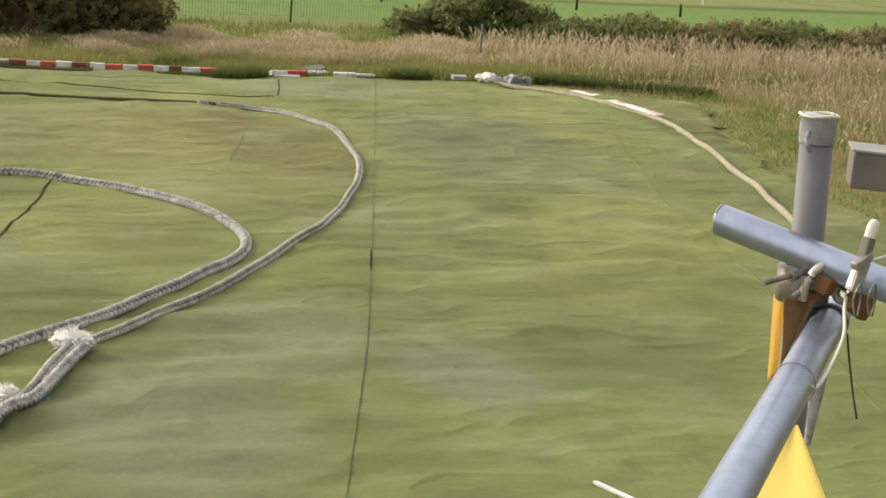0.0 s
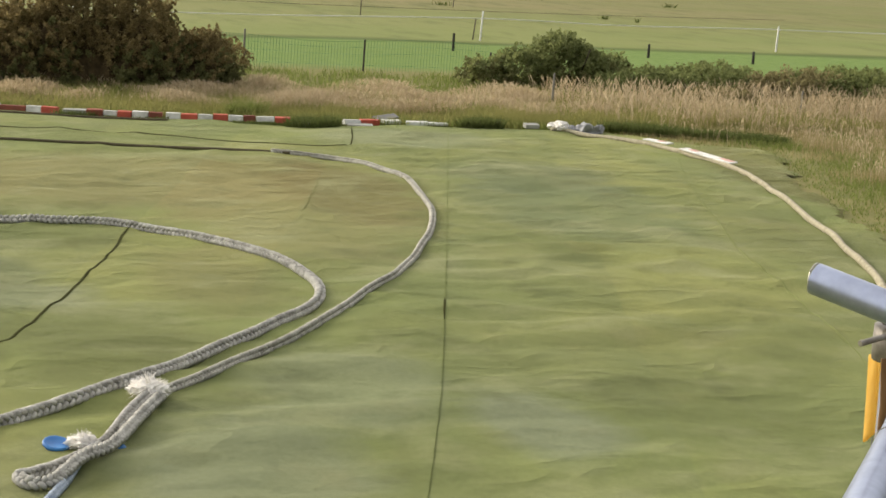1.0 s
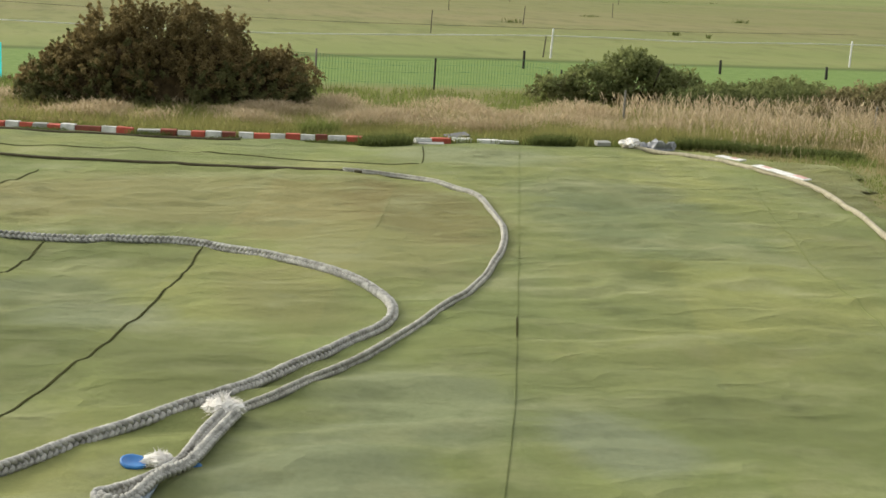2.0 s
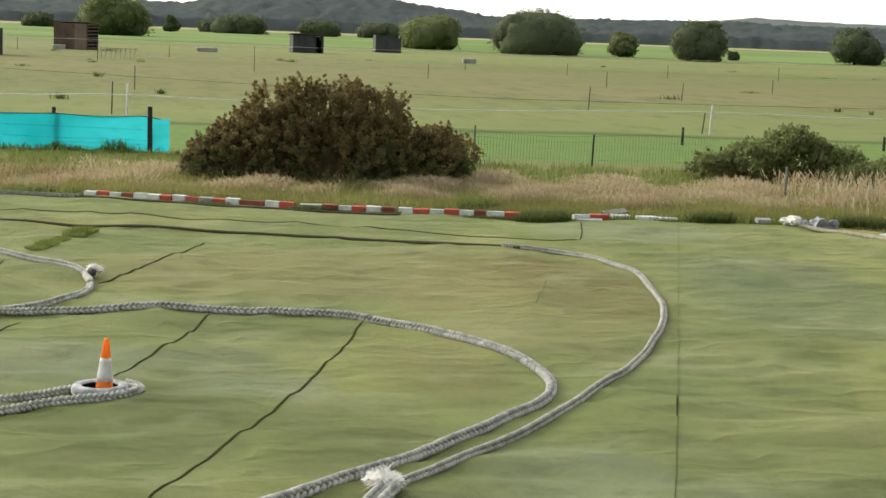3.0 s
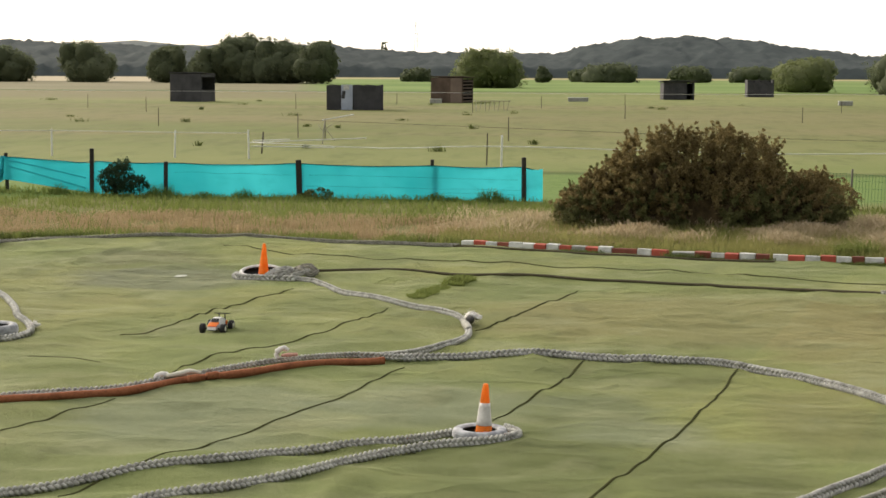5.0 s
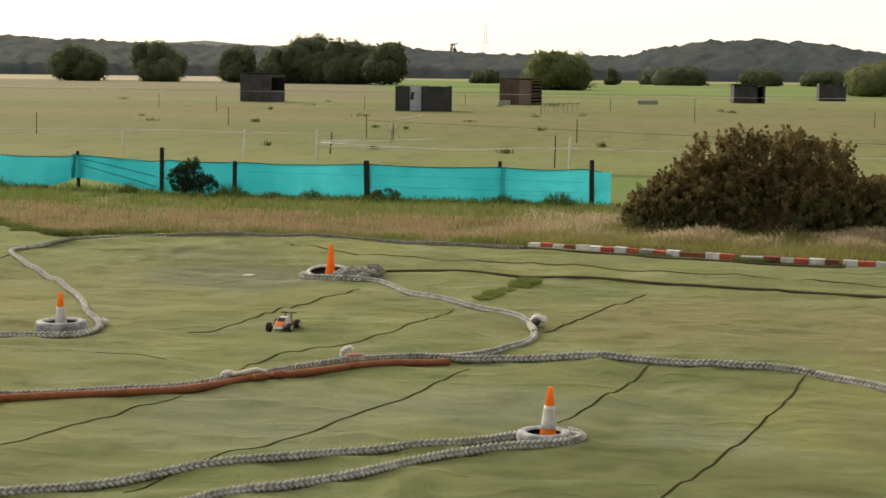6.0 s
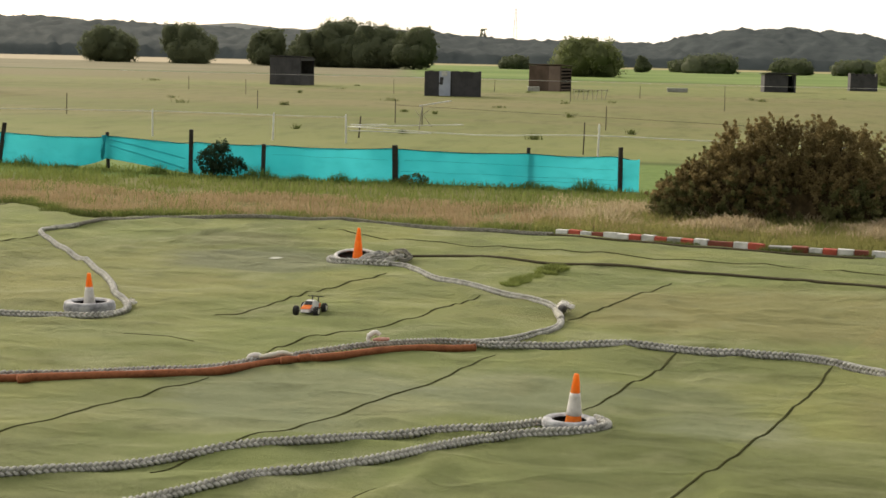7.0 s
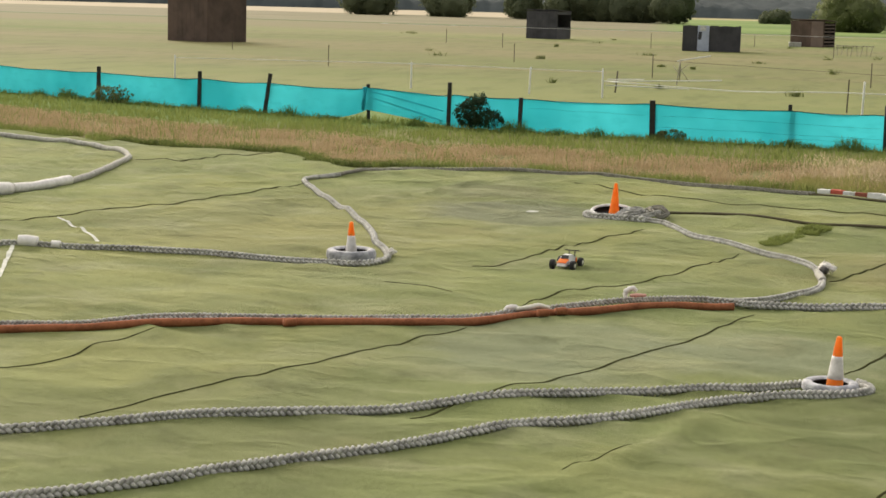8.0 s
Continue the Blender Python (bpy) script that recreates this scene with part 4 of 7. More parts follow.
# ---- coned tyres and their ropes ----
def tyre(x, y, r, h, w, label, tilt=(0, 0), coat=TYRE_WHITE):
    """A small tyre lying flat; r its outer radius, h its height, w its section's width."""
    z = lie(x, y)
    t = thing("tyre", pose(x, y, z - 0.01, tilt[0], tilt[1], 0), label, "tyre", "tyres on the track")
    prof = []
    for k in range(15):
        a = radians(-100 + 250 * k / 14)
        ca, sa = math.cos(a), math.sin(a)
        prof.append((r - w * 0.5 + w * 0.5 * math.copysign(abs(ca) ** 0.6, ca), h / 2 + h / 2 * math.copysign(abs(sa) ** 0.7, sa)))
    v, f = revolve(prof, 40, 0.012, 3)
    carcass = part("carcass", mesh("carcass", v, f, coat), t)
    for k in range(3):
        rr = r + 0.002
        v, f = revolve([(rr - 0.004, h * (0.3 + 0.16 * k) - 0.006), (rr + 0.003, h * (0.3 + 0.16 * k)), (rr - 0.004, h * (0.3 + 0.16 * k) + 0.006)], 40, 0.006, k)
        part("tread_rib", mesh("tread_rib", v, f, coat), carcass)
    # Black inner wall; the flat disc puts the hole's shade into colour.
    v, f = revolve([(r - w * 0.93, h * 0.80), (r - w * 0.97, h * 0.7), (r - w * 0.55, h * 0.55), (r - w * 0.5, h * 0.3), (r - w, 0.02), (0.0, 0.014)], 40)
    part("dark_inside", mesh("dark_inside", v, f, TYRE_BLACK), t, "black inner wall and black disc for the dark hole")
    return t


def traffic_cone(x, y, z, height, r, turn, lean, label, sleeve=(0.22, 0.64)):
    t = thing("traffic_cone", pose(x, y, z, lean[0], lean[1], turn), label, "traffic cone", "cones on the track")

    def rad(u):
        return r * (1 - u) + 0.026 * u

    def band(a, b, mat, name, out=0.0, lab=""):
        us = np.linspace(a, b, 6)
        prof = [(rad(u) + out, u * height) for u in us]
        if out:
            prof = [(rad(a), a * height)] + prof + [(rad(b), b * height)]
        v, f = revolve(prof, 28)
        return part(name, mesh(name, v, f, mat), body, lab)

    v, f = revolve([(rad(0), 0.0)] + [(rad(u), u * height) for u in np.linspace(0.02, 0.97, 10)] + [(0.022, height * 0.995), (0.012, height), (0.0, height)], 28)
    body = part("body", mesh("body", v, f, ORANGE), t)
    if sleeve:
        band(*sleeve, WHITE_SLEEVE, "reflective_sleeve", 0.004, "scuffed white reflective sleeve")
    # Hidden base, coloured black so that the tyre's hole stays dark.
    bm = box(2.3 * r, 2.3 * r, 0.03, pose(0, 0, 0.008), 0.008)
    part("base", (bm, TYRE_BLACK), t, "black rubber base")
    return t


tyre(-0.53, 15.68, 0.27, 0.11, 0.105, "white-painted tyre lying flat with a rope round it")
traffic_cone(-0.49, 15.62, lie(-0.5, 15.6) + 0.02, 0.53, 0.088, 12, (0, 2.0), "orange and white traffic cone standing in a tyre")
tyre(-4.80, 27.95, 0.39, 0.15, 0.075, "white-rimmed tyre half buried in coiled rope", (9, 0), KERB_WHITE)
traffic_cone(-4.75, 27.84, lie(-4.75, 27.84) + 0.02, 0.58, 0.10, 40, (0, 2), "plain orange traffic cone standing in a tyre", sleeve=None)
tyre(-7.45, 21.52, 0.355, 0.155, 0.13, "grey-white painted tyre lying flat on the track")
traffic_cone(-7.45, 21.52, lie(-7.45, 21.5) + 0.02, 0.52, 0.09, 70, (0, -1.5), "faded orange and white cone standing in a tyre", (0.03, 0.62))


def heap(points, r, material, label):
    """Loose loops of rope thrown on one another; the third number is the height over the carpet."""
    ob = part("rope_coil", plaited([(x, y, lie(x, y) + r + z) for x, y, z in points], r, material, "rope_coil", 0.012, 0.065, 14))
    return tagged(ob, label, "rope", "track ropes")


heap([(-4.62, 27.34, 0.02), (-4.50, 27.52, 0.09), (-4.36, 27.76, 0.10), (-4.22, 27.66, 0.09), (-4.25, 27.42, 0.09), (-4.42, 27.30, 0.07), (-4.53, 27.44, 0.0), (-4.38, 27.80, 0.0), (-4.14, 27.95, 0.02),
      (-3.96, 27.82, 0.05), (-4.0, 27.52, 0.06), (-4.2, 27.36, 0.03), (-4.28, 27.56, 0.0)], 0.045, ROPE, "loose grey rope loops heaped beside the coned tyre")
heap([(-4.34, 28.18, 0.0), (-4.17, 28.30, 0.08), (-4.0, 28.22, 0.11), (-3.90, 28.0, 0.08), (-3.80, 27.78, 0.04), (-3.90, 27.54, 0.02), (-4.06, 27.66, 0.09), (-4.12, 27.9, 0.10), (-3.98, 28.1, 0.02), (-3.85, 28.28, 0.0)],
     0.042, ROPE_OLD, "loops of dark old rope heaped beside the coned tyre")
rope([(-5.2, 28.0), (-5.22, 27.6), (-5.0, 27.3), (-4.6, 27.22), (-4.1, 27.2)], 0.055, ROPE, "grey rope wrapped round the foot of the tyre", pitch=0.08)


def frayed(name, x, y, z, r, n, seed, label, parent=None, flat=0.7, tails=()):
    """A knot with a brush of frayed fibres."""
    rnd = random.Random(seed)
    verts, faces = [], []
    bm = bmesh.new()
    lumps = [(Vector((0, 0, 0)), 0.78)]
    for a in tails or (0.6, 2.7, 4.4):
        lumps.append((Vector((math.cos(a) * r * 0.75, math.sin(a) * r * 0.75, -0.1 * r)), rnd.uniform(0.38, 0.55)))
    for centre, size in lumps:
        bmesh.ops.create_icosphere(bm, subdivisions=3, radius=r * size, matrix=Matrix.Translation(centre))
    for v in bm.verts:
        k = 1 + 0.35 * noise.noise(v.co * (3.0 / r) + Vector((seed, 0, 0))) + 0.2 * noise.noise(v.co * (8.0 / r))
        v.co = Vector((v.co.x * k, v.co.y * k, v.co.z * k * flat))
    for f in bm.faces:
        faces.append([len(verts) + i for i in range(len(f.verts))])
        verts.extend([v.co[:] for v in f.verts])
    bm.free()
    for _ in range(n * 12):
        d = Vector((rnd.gauss(0, 1), rnd.gauss(0, 1), rnd.gauss(0.25, 0.6))).normalized()
        if tails and rnd.random() < 0.5:
            a = rnd.choice(tails)
            d = (d * 0.4 + Vector((math.cos(a), math.sin(a), 0.1))).normalized()
        p = d * r * 0.5
        q = d * r * rnd.uniform(0.7, 1.18) + Vector((rnd.gauss(0, 0.12), rnd.gauss(0, 0.12), -0.35 * rnd.random())) * r
        s = d.cross(Vector((0, 0, 1)) + Vector((0.01, 0, 0))).normalized() * r * rnd.uniform(0.012, 0.035)
        i = len(verts)
        verts += [(p - s)[:], (p + s)[:], (q + s * 0.6)[:], (q - s * 0.6)[:]]
        faces.append((i, i + 1, i + 2, i + 3))
    me = mesh(name, [(a + x, b + y, max(c, -z + 0.0) + z) for a, b, c in verts], faces, FRAY, False)
    return part(name, me, parent, label)


frayed("frayed_knot", 1.75, 12.17, lie(1.75, 12.17) + 0.085, 0.135, 90, 1, "white frayed binding of the knot", outer, tails=(0.1, -0.4, 2.4))
frayed("frayed_binding", 1.16, 11.12, lie(1.16, 11.1) + 0.06, 0.085, 60, 2, "white frayed binding of the eye", loop)
frayed("frayed_end", -0.90, 22.85, lie(-0.93, 22.85) + 0.11, 0.115, 70, 3, "white frayed rope end", s_rope, tails=(0.2, -0.3))


def torn(rope_ob, points, r, material, label):
    """A torn strand curling up from a rope."""
    part("torn_strand", sweep([(x, y, lie(x, y) + z) for x, y, z in points], r, material, "torn_strand", 0.01, 9, 0.25, 0.05, 2, taper=(0.7, 1.1, 1.0, 0.8)), rope_ob, label)


torn(rope_mid, [(-3.11, 19.18, 0.07), (-3.13, 19.2, 0.12), (-3.10, 19.22, 0.165), (-3.04, 19.24, 0.175), (-2.99, 19.24, 0.155)], 0.030, FRAY, "white curled rope strand")
torn(rope_mid, [(-3.06, 19.14, 0.12), (-2.98, 19.18, 0.11), (-2.88, 19.24, 0.12)], 0.022, FRAY_PINK, "pink torn strand")
torn(rope_mid, [(-4.34, 17.98, 0.07), (-4.32, 18.0, 0.10), (-4.24, 18.04, 0.11), (-4.18, 18.1, 0.07)], 0.032, FRAY, "white torn rope strand")
torn(rope_mid, [(-4.22, 18.02, 0.09), (-4.08, 18.12, 0.105), (-3.98, 18.2, 0.12), (-3.88, 18.28, 0.08)], 0.030, CREAM, "cream torn rope strand")
def whipping(points, r, rope_ob, label, material=FRAY):
    """A wrapped cuff round a rope."""
    part("whipping", sweep([(x, y, lie(x, y) + z) for x, y, z in points], r, material, "whipping", 0.02, 14, 0.06, 0.05), rope_ob, label)


whipping([(-11.95, 20.11, 0.05), (-11.83, 20.15, 0.06), (-11.70, 20.20, 0.05)], 0.085, rope_d, "fat white taped cuff")
whipping([(-11.52, 20.27, 0.05), (-11.40, 20.31, 0.05)], 0.058, rope_d, "narrow white taped cuff")
frayed("frayed_end", -7.0, 22.0, lie(-7.0, 22.0) + 0.07, 0.07, 40, 8, "loose white fibres", rope_d)
whipping([(-1.0, 22.74, 0.05), (-0.95, 22.5, 0.05), (-0.915, 22.25, 0.05), (-0.91, 22.1, 0.045)], 0.05, s_rope, "pale bleached stretch of rope", ROPE_PALE)
whipping([(-15.48, 28.05, 0.08), (-15.5, 27.4, 0.08), (-15.57, 26.7, 0.08), (-15.63, 26.2, 0.08)], 0.092, rope_e, "white cloth wrapping")
whipping([(-15.64, 26.1, 0.08), (-15.68, 25.75, 0.10), (-15.75, 25.5, 0.08)], 0.12, rope_e, "bulky white wrapping")
part("collar", sweep([(-0.95, 22.74, lie(-1, 22.75) + 0.10), (-0.88, 22.69, lie(-0.88, 22.7) + 0.10)], 0.05, DARK_BOX, "collar", 0.02, 14), s_rope, "dark grey cap on the rope end")

for k, (bx, by, bz) in enumerate(((-3.9, 18.04, 0.05), (-3.72, 18.22, 0.05), (-6.4, 16.36, 0.05))):
    part("binding", sweep([(bx - 0.05, by - 0.045, lie(bx, by) + bz), (bx + 0.05, by + 0.045, lie(bx, by) + bz)], 0.044, ROPE_ORANGE, "binding", 0.012, 12, 0.1, 0.03), hose, "dark red binding round the hose")
part("hose_end", sweep([(-1.90, 19.77, lie(-1.9, 19.77) + 0.045), (-1.87, 19.785, lie(-1.87, 19.78) + 0.045)], 0.046, ROPE_ORANGE, "hose_end", 0.02, 14), hose, "squashed end of the hose")
# blue plastic strap by the eye of the rope
v, f = revolve([(0.0, 0.014), (0.06, 0.016), (0.075, 0.026), (0.086, 0.029), (0.096, 0.024), (0.098, 0.010), (0.09, 0.0)], 28, 0.03, 2)
cap = part("plastic_disc", mesh("plastic_disc", v, f, BLUE), None, "bright blue plastic disc beside the rope eye", pose(0.99, 11.17, lie(0.99, 11.17) + 0.012, 12, 6, 0))
tagged(cap, "", "plastic disc")
crumple = bmesh.new()
bmesh.ops.create_icosphere(crumple, subdivisions=3, radius=0.06, matrix=pose(1.40, 11.14, lie(1.4, 11.14) + 0.01) @ Matrix.Diagonal((1.1, 0.8, 0.35, 1)))
for v in crumple.verts:
    v.co.z += 0.02 * noise.noise(v.co * 14)
tagged(part("plastic_bag", (crumple, BLUE)), "crumpled blue plastic scrap under the rope", "plastic scrap")


stick = part("plastic_stick", (box(0.36, 0.035, 0.02, None, 0.005), WHITE_SLEEVE), None, "short white plastic strip lying on the carpet", pose(4.60, 8.63, lie(4.60, 8.63) + 0.012, 0, 0, -72))
tagged(stick, "", "plastic strip")


# ---- kerbs, boards and bundle at the edge of the track ----
def kerb(x0, y0, x1, y1, spans, label, tilt=0.0, high=0.125):
    """A low painted kerb: bevelled blocks along a line, each span (length, colour)."""
    n = math.hypot(x1 - x0, y1 - y0)
    t = thing("kerb", pose(x0, y0, -0.03, 0, 0, math.degrees(math.atan2(y1 - y0, x1 - x0))), label, "kerb", "painted kerbs")
    total = sum(a for a, _ in spans)
    rnd = random.Random(int(n * 100))
    s = 0.0
    for a, m in spans:
        w = a / total * n
        bm = box(w - 0.012, 0.16, high + rnd.uniform(-0.03, 0.015), pose(s + w / 2, rnd.uniform(-0.02, 0.02), high / 2, tilt + rnd.uniform(-5, 5), rnd.uniform(-1.5, 1.5), rnd.uniform(-2, 2)), 0.014)
        part("block", (bm, m), t)
        s += w
    return t


W, R, D, G = KERB_WHITE, KERB_RED, KERB_DARK_RED, KERB_GREY
kerb(-1.52, 33.66, -0.52, 33.22, [(.33, W), (.3, R), (.3, W), (.3, D)], "weathered red and white kerb at the grass edge", 0, 0.105)
kerb(-0.52, 33.2, 2.62, 31.86, [(.34, W), (.3, W), (.3, R), (.32, W), (.3, R), (.34, G), (.3, R), (.33, W), (.6, D), (.34, W), (.36, R)], "red and white painted kerb at the grass edge")
kerb(2.7, 31.82, 4.55, 31.38, [(.5, G), (.35, D), (.3, W), (.3, R), (.35, W), (.3, KERB_DARK_RED)], "faded red and white kerb half sunk in grass")
kerb(4.6, 31.36, 6.98, 30.95, [(.36, W), (.4, R), (.36, W), (.36, R), (.36, W), (.3, D), (.45, W), (.4, R)], "red and white painted kerb beside the dry grass")
kerb(8.0, 30.88, 8.75, 30.95, [(.35, W), (.4, R)], "short red and white kerb piece", 0, 0.11)
kerb(8.85, 31.1, 9.25, 31.2, [(.4, W)], "tipped white kerb piece on the grass edge", 12, 0.09)
kerb(9.32, 31.03, 10.18, 30.92, [(.5, W), (.45, W)], "plain white kerb board", 0, 0.08)


def slab(x, y, sx, sy, turn, mat, name, label, category, tilt=(0, 0), z=0.0, th=0.03):
    ob = part(name, (box(sx, sy, th, None, min(th * 0.3, 0.01)), mat))
    ob.matrix_basis = pose(x, y, lie(x, y) + th / 2 + z, tilt[0], tilt[1], turn)
    return tagged(ob, label, category)


slab(9.0, 31.35, 0.5, 0.22, 12, GREY_PIPE, "paving_slab", "grey tilted slab lying in the grass", "slab", (14, -6), 0.06)
slab(8.3, 30.7, 0.5, 0.25, -12, G, "paving_slab", "pale grey slab edge at the carpet", "slab", (3, 0))
slab(7.35, 30.75, 0.55, 0.3, -18, G, "paving_slab", "pale stone slab sunk in grass", "slab", (6, 4))


def board(x0, y0, x1, y1, width, red, label):
    """A thin advertising board lying across the rope, with a worn red stripe."""
    n, a = math.hypot(x1 - x0, y1 - y0), math.degrees(math.atan2(y1 - y0, x1 - x0))
    t = thing("track_board", pose((x0 + x1) / 2, (y0 + y1) / 2, lie((x0 + x1) / 2, (y0 + y1) / 2) + 0.085, 4, 0, a), label, "board", "boards on the rope")
    part("panel", (box(n, width, 0.02, None, 0.004), KERB_WHITE), t)
    for k, (p, q) in enumerate(red):
        part("stripe", (box(n * q, width * 0.5, 0.006, pose(n * (p - 0.5), width * 0.16, 0.0125)), KERB_PINK), t, "faded red print")
    return t


board(13.42, 28.5, 13.60, 27.8, 0.17, [(0.6, 0.25)], "white board lying on the edge rope")
board(13.43, 26.9, 13.46, 25.0, 0.18, [(0.2, 0.15), (0.85, 0.22)], "white and red board lying on the edge rope")

frayed("plastic_bundle", 12.35, 30.3, 0.10, 0.20, 0, 21, "crumpled white plastic sack at the rope end", None, 0.6)
bpy.data.objects["plastic_bundle"]["category"] = "sack"
grey_sack = bmesh.new()
bmesh.ops.create_icosphere(grey_sack, subdivisions=5, radius=0.28, matrix=pose(12.82, 30.1, 0.03) @ Matrix.Diagonal((1.2, 0.7, 0.42, 1)))
for v in grey_sack.verts:
    crease = abs(noise.noise(v.co * 4.0)) + 0.5 * abs(noise.noise(v.co * 9.0))
    v.co += v.normal * (0.10 - 0.30 * crease)
tagged(part("tarpaulin", (grey_sack, PLASTIC_GREY)), "grey-white crumpled tarpaulin by the edge rope", "tarpaulin")
slab(11.75, 30.35, 0.30, 0.16, 5, KERB_GREY, "paving_slab", "weathered grey block at the grass edge", "slab", (10, 0), 0.04, 0.08)


# ---- worn paint on the carpet ----
def paint(points, width, label):
    c, _ = spline(points, 0.06)
    t = np.gradient(c, axis=0)
    t /= np.linalg.norm(t, axis=1, keepdims=True)
    verts, quads = [], []
    for p, d in zip(c, t):
        w = width * (0.8 + 0.4 * noise.noise((p[0] * 6, p[1] * 6, 0)))
        for o in (-w, w):
            x, y = p[0] - d[1] * o, p[1] + d[0] * o
            verts.append((x, y, flush(x, y) + 0.012))
    for i in range(len(c) - 1):
        quads.append((2 * i, 2 * i + 1, 2 * i + 3, 2 * i + 2))
    part("painted_line", arrays("painted_line", verts, quads, np.zeros((0, 3), int), CHALK), carpet, label)


paint([(-13.15, 23.39), (-12.22, 22.38), (-11.26, 21.19)], 0.035, "worn white painted line")
paint([(-11.98, 20.0), (-11.5, 19.0), (-11.02, 18.06), (-10.5, 17.0)], 0.035, "worn white painted line")
paint([(-6.28, 27.72), (-6.08, 27.7)], 0.13, "white paint patch")


# ---- radio-controlled car ----
def toy_car(at, label):
    t = thing("model_car", at, label, "model car")
    prof = [(-0.20, 0.07), (-0.19, 0.115), (-0.10, 0.135), (-0.05, 0.165), (0.04, 0.160), (0.09, 0.115), (0.19, 0.085), (0.215, 0.06)]
    verts, faces = [], []
    for x, z in prof:
        w = 0.075 if abs(x) < 0.12 else 0.055
        roof = z > 0.14
        verts += [(x, -w, 0.05), (x, -w * (0.62 if roof else 0.95), z), (x, w * (0.62 if roof else 0.95), z), (x, w, 0.05)]
    for i in range(len(prof) - 1):
        for k in range(4):
            a, b = i * 4 + k, i * 4 + (k + 1) % 4
            faces.append((a, a + 4, b + 4, b))
    faces += [(0, 1, 2, 3), tuple(reversed(range(len(verts) - 4, len(verts))))]
    shell = part("body_shell", mesh("body_shell", verts, faces, KERB_WHITE, False), t, "white shell with orange and black flashes")
    part("flash", (box(0.12, 0.112, 0.006, pose(0.14, 0, 0.107, 0, 14, 0), 0.002), ORANGE), shell, "orange bonnet flash")
    part("flash", (box(0.07, 0.155, 0.05, pose(-0.13, 0, 0.088), 0.004), ORANGE), shell, "orange side flash")
    part("windscreen", (box(0.055, 0.09, 0.005, pose(0.067, 0, 0.143, 0, 41, 0)), BLACK), shell, "black windscreen")
    part("chassis", (box(0.36, 0.10, 0.02, pose(0, 0, 0.045), 0.004), BLACK), t)
    wing = part("rear_wing", (box(0.075, 0.18, 0.008, pose(-0.215, 0, 0.185, 0, -12, 0), 0.002), BLACK), t, "black rear wing")
    for s in (-1, 1):
        part("wing_strut", (box(0.03, 0.006, 0.08, pose(-0.195, 0.035 * s, 0.145), 0.001), BLACK), wing)
    for x in (-0.15, 0.15):
        for s in (-1, 1):
            v, f = revolve([(0.0, -0.026), (0.03, -0.027), (0.052, -0.026), (0.058, -0.018), (0.059, 0.018), (0.052, 0.026), (0.03, 0.027), (0.0, 0.026)], 20)
            wheel = part("wheel", mesh("wheel", v, f, TYRE_BLACK), t, "", pose(x, 0.125 * s, 0.06, 90, 0, 0))
            v, f = revolve([(0.0, -0.029), (0.026, -0.029), (0.030, -0.024)], 16)
            part("rim", mesh("rim", v, f, CREAM if s > 0 else KERB_WHITE), wheel, "white rim", pose(0, 0, 0.0 if s > 0 else 0.0, 0 if s > 0 else 180, 0, 0))
    for x in (-0.15, 0.15):
        part("axle", (box(0.02, 0.24, 0.012, pose(x, 0, 0.06)), BLACK), t)
    return t


toy_car(pose(-4.38, 21.82, lie(-4.38, 21.82), 0, 0, -97) @ Matrix.Scale(1.18, 4), "white and orange radio-controlled buggy on the carpet")


# ---- scaffold rail of the stand ----
def tube_mesh(a, b, r, mat, name, wall=0.004, sides=28):
    """An open steel tube with a wall of its own."""
    a, b = Vector(a), Vector(b)
    n = (b - a).length
    v, f = revolve([(r, 0), (r, n * 0.25), (r, n * 0.5), (r, n), (r - wall, n), (r - wall, n * 0.5), (r - wall, 0), (r, 0)], sides)
    m = Matrix.Translation(a) @ (b - a).to_track_quat("Z", "Y").to_matrix().to_4x4()
    return mesh(name, [(m @ Vector(p))[:] for p in v], f, mat)


JX, JY = 1.366, 1.915
upright = thing("scaffold_upright", pose(0, 0, 0), "grey upright scaffold tube with taped top", "scaffold tube", "stand rail tubes")
part("tube", tube_mesh((1.418, 1.997, 0.0), (1.395, 2.040, 3.283), 0.0228, GREY_PIPE, "tube"), upright)
v, f = revolve([(0.0243, -0.034), (0.0248, -0.02), (0.0244, -0.002), (0.0275, 0.003), (0.026, 0.006), (0.0, 0.005)], 28, 0.03, 4)
part("tape_cap", mesh("tape_cap", v, f, TAPE), upright, "torn clear tape over the end", pose(1.395, 2.040, 3.279, -0.4, 0.4, 0))
part("tape_edge", sweep([(1.395 + 0.0262 * math.cos(a), 2.040 + 0.0262 * math.sin(a), 3.284 + 0.0012 * math.sin(3 * a)) for a in np.linspace(0, 6.2, 16)], 0.0022, CREAM, "tape_edge", 0.004, 6), upright, "bright torn rim of tape")
part("tape_tail", sweep([(1.371, 2.023, 3.262), (1.362, 2.014, 3.255), (1.364, 2.012, 3.243), (1.372, 2.018, 3.238)], 0.0035, TAPE, "tape_tail", 0.004, 6), upright, "loose end of tape")

transom = thing("scaffold_transom", pose(0, 0, 0), "short galvanised scaffold tube end crossing the rail", "scaffold tube", "stand rail tubes")
part("tube", tube_mesh((1.300, 2.112, 3.1235), (1.597, 1.660, 3.020), 0.0225, STEEL, "tube"), transom)
part("end_rim", sweep([(1.300 + 0.0215 * 0.84 * math.cos(a), 2.112 + 0.0215 * 0.54 * math.cos(a), 3.1235 + 0.0215 * math.sin(a)) for a in np.linspace(0, 6.25, 20)], 0.0013, BRIGHT, "end_rim", 0.004, 6), transom, "bright sawn rim of the tube")

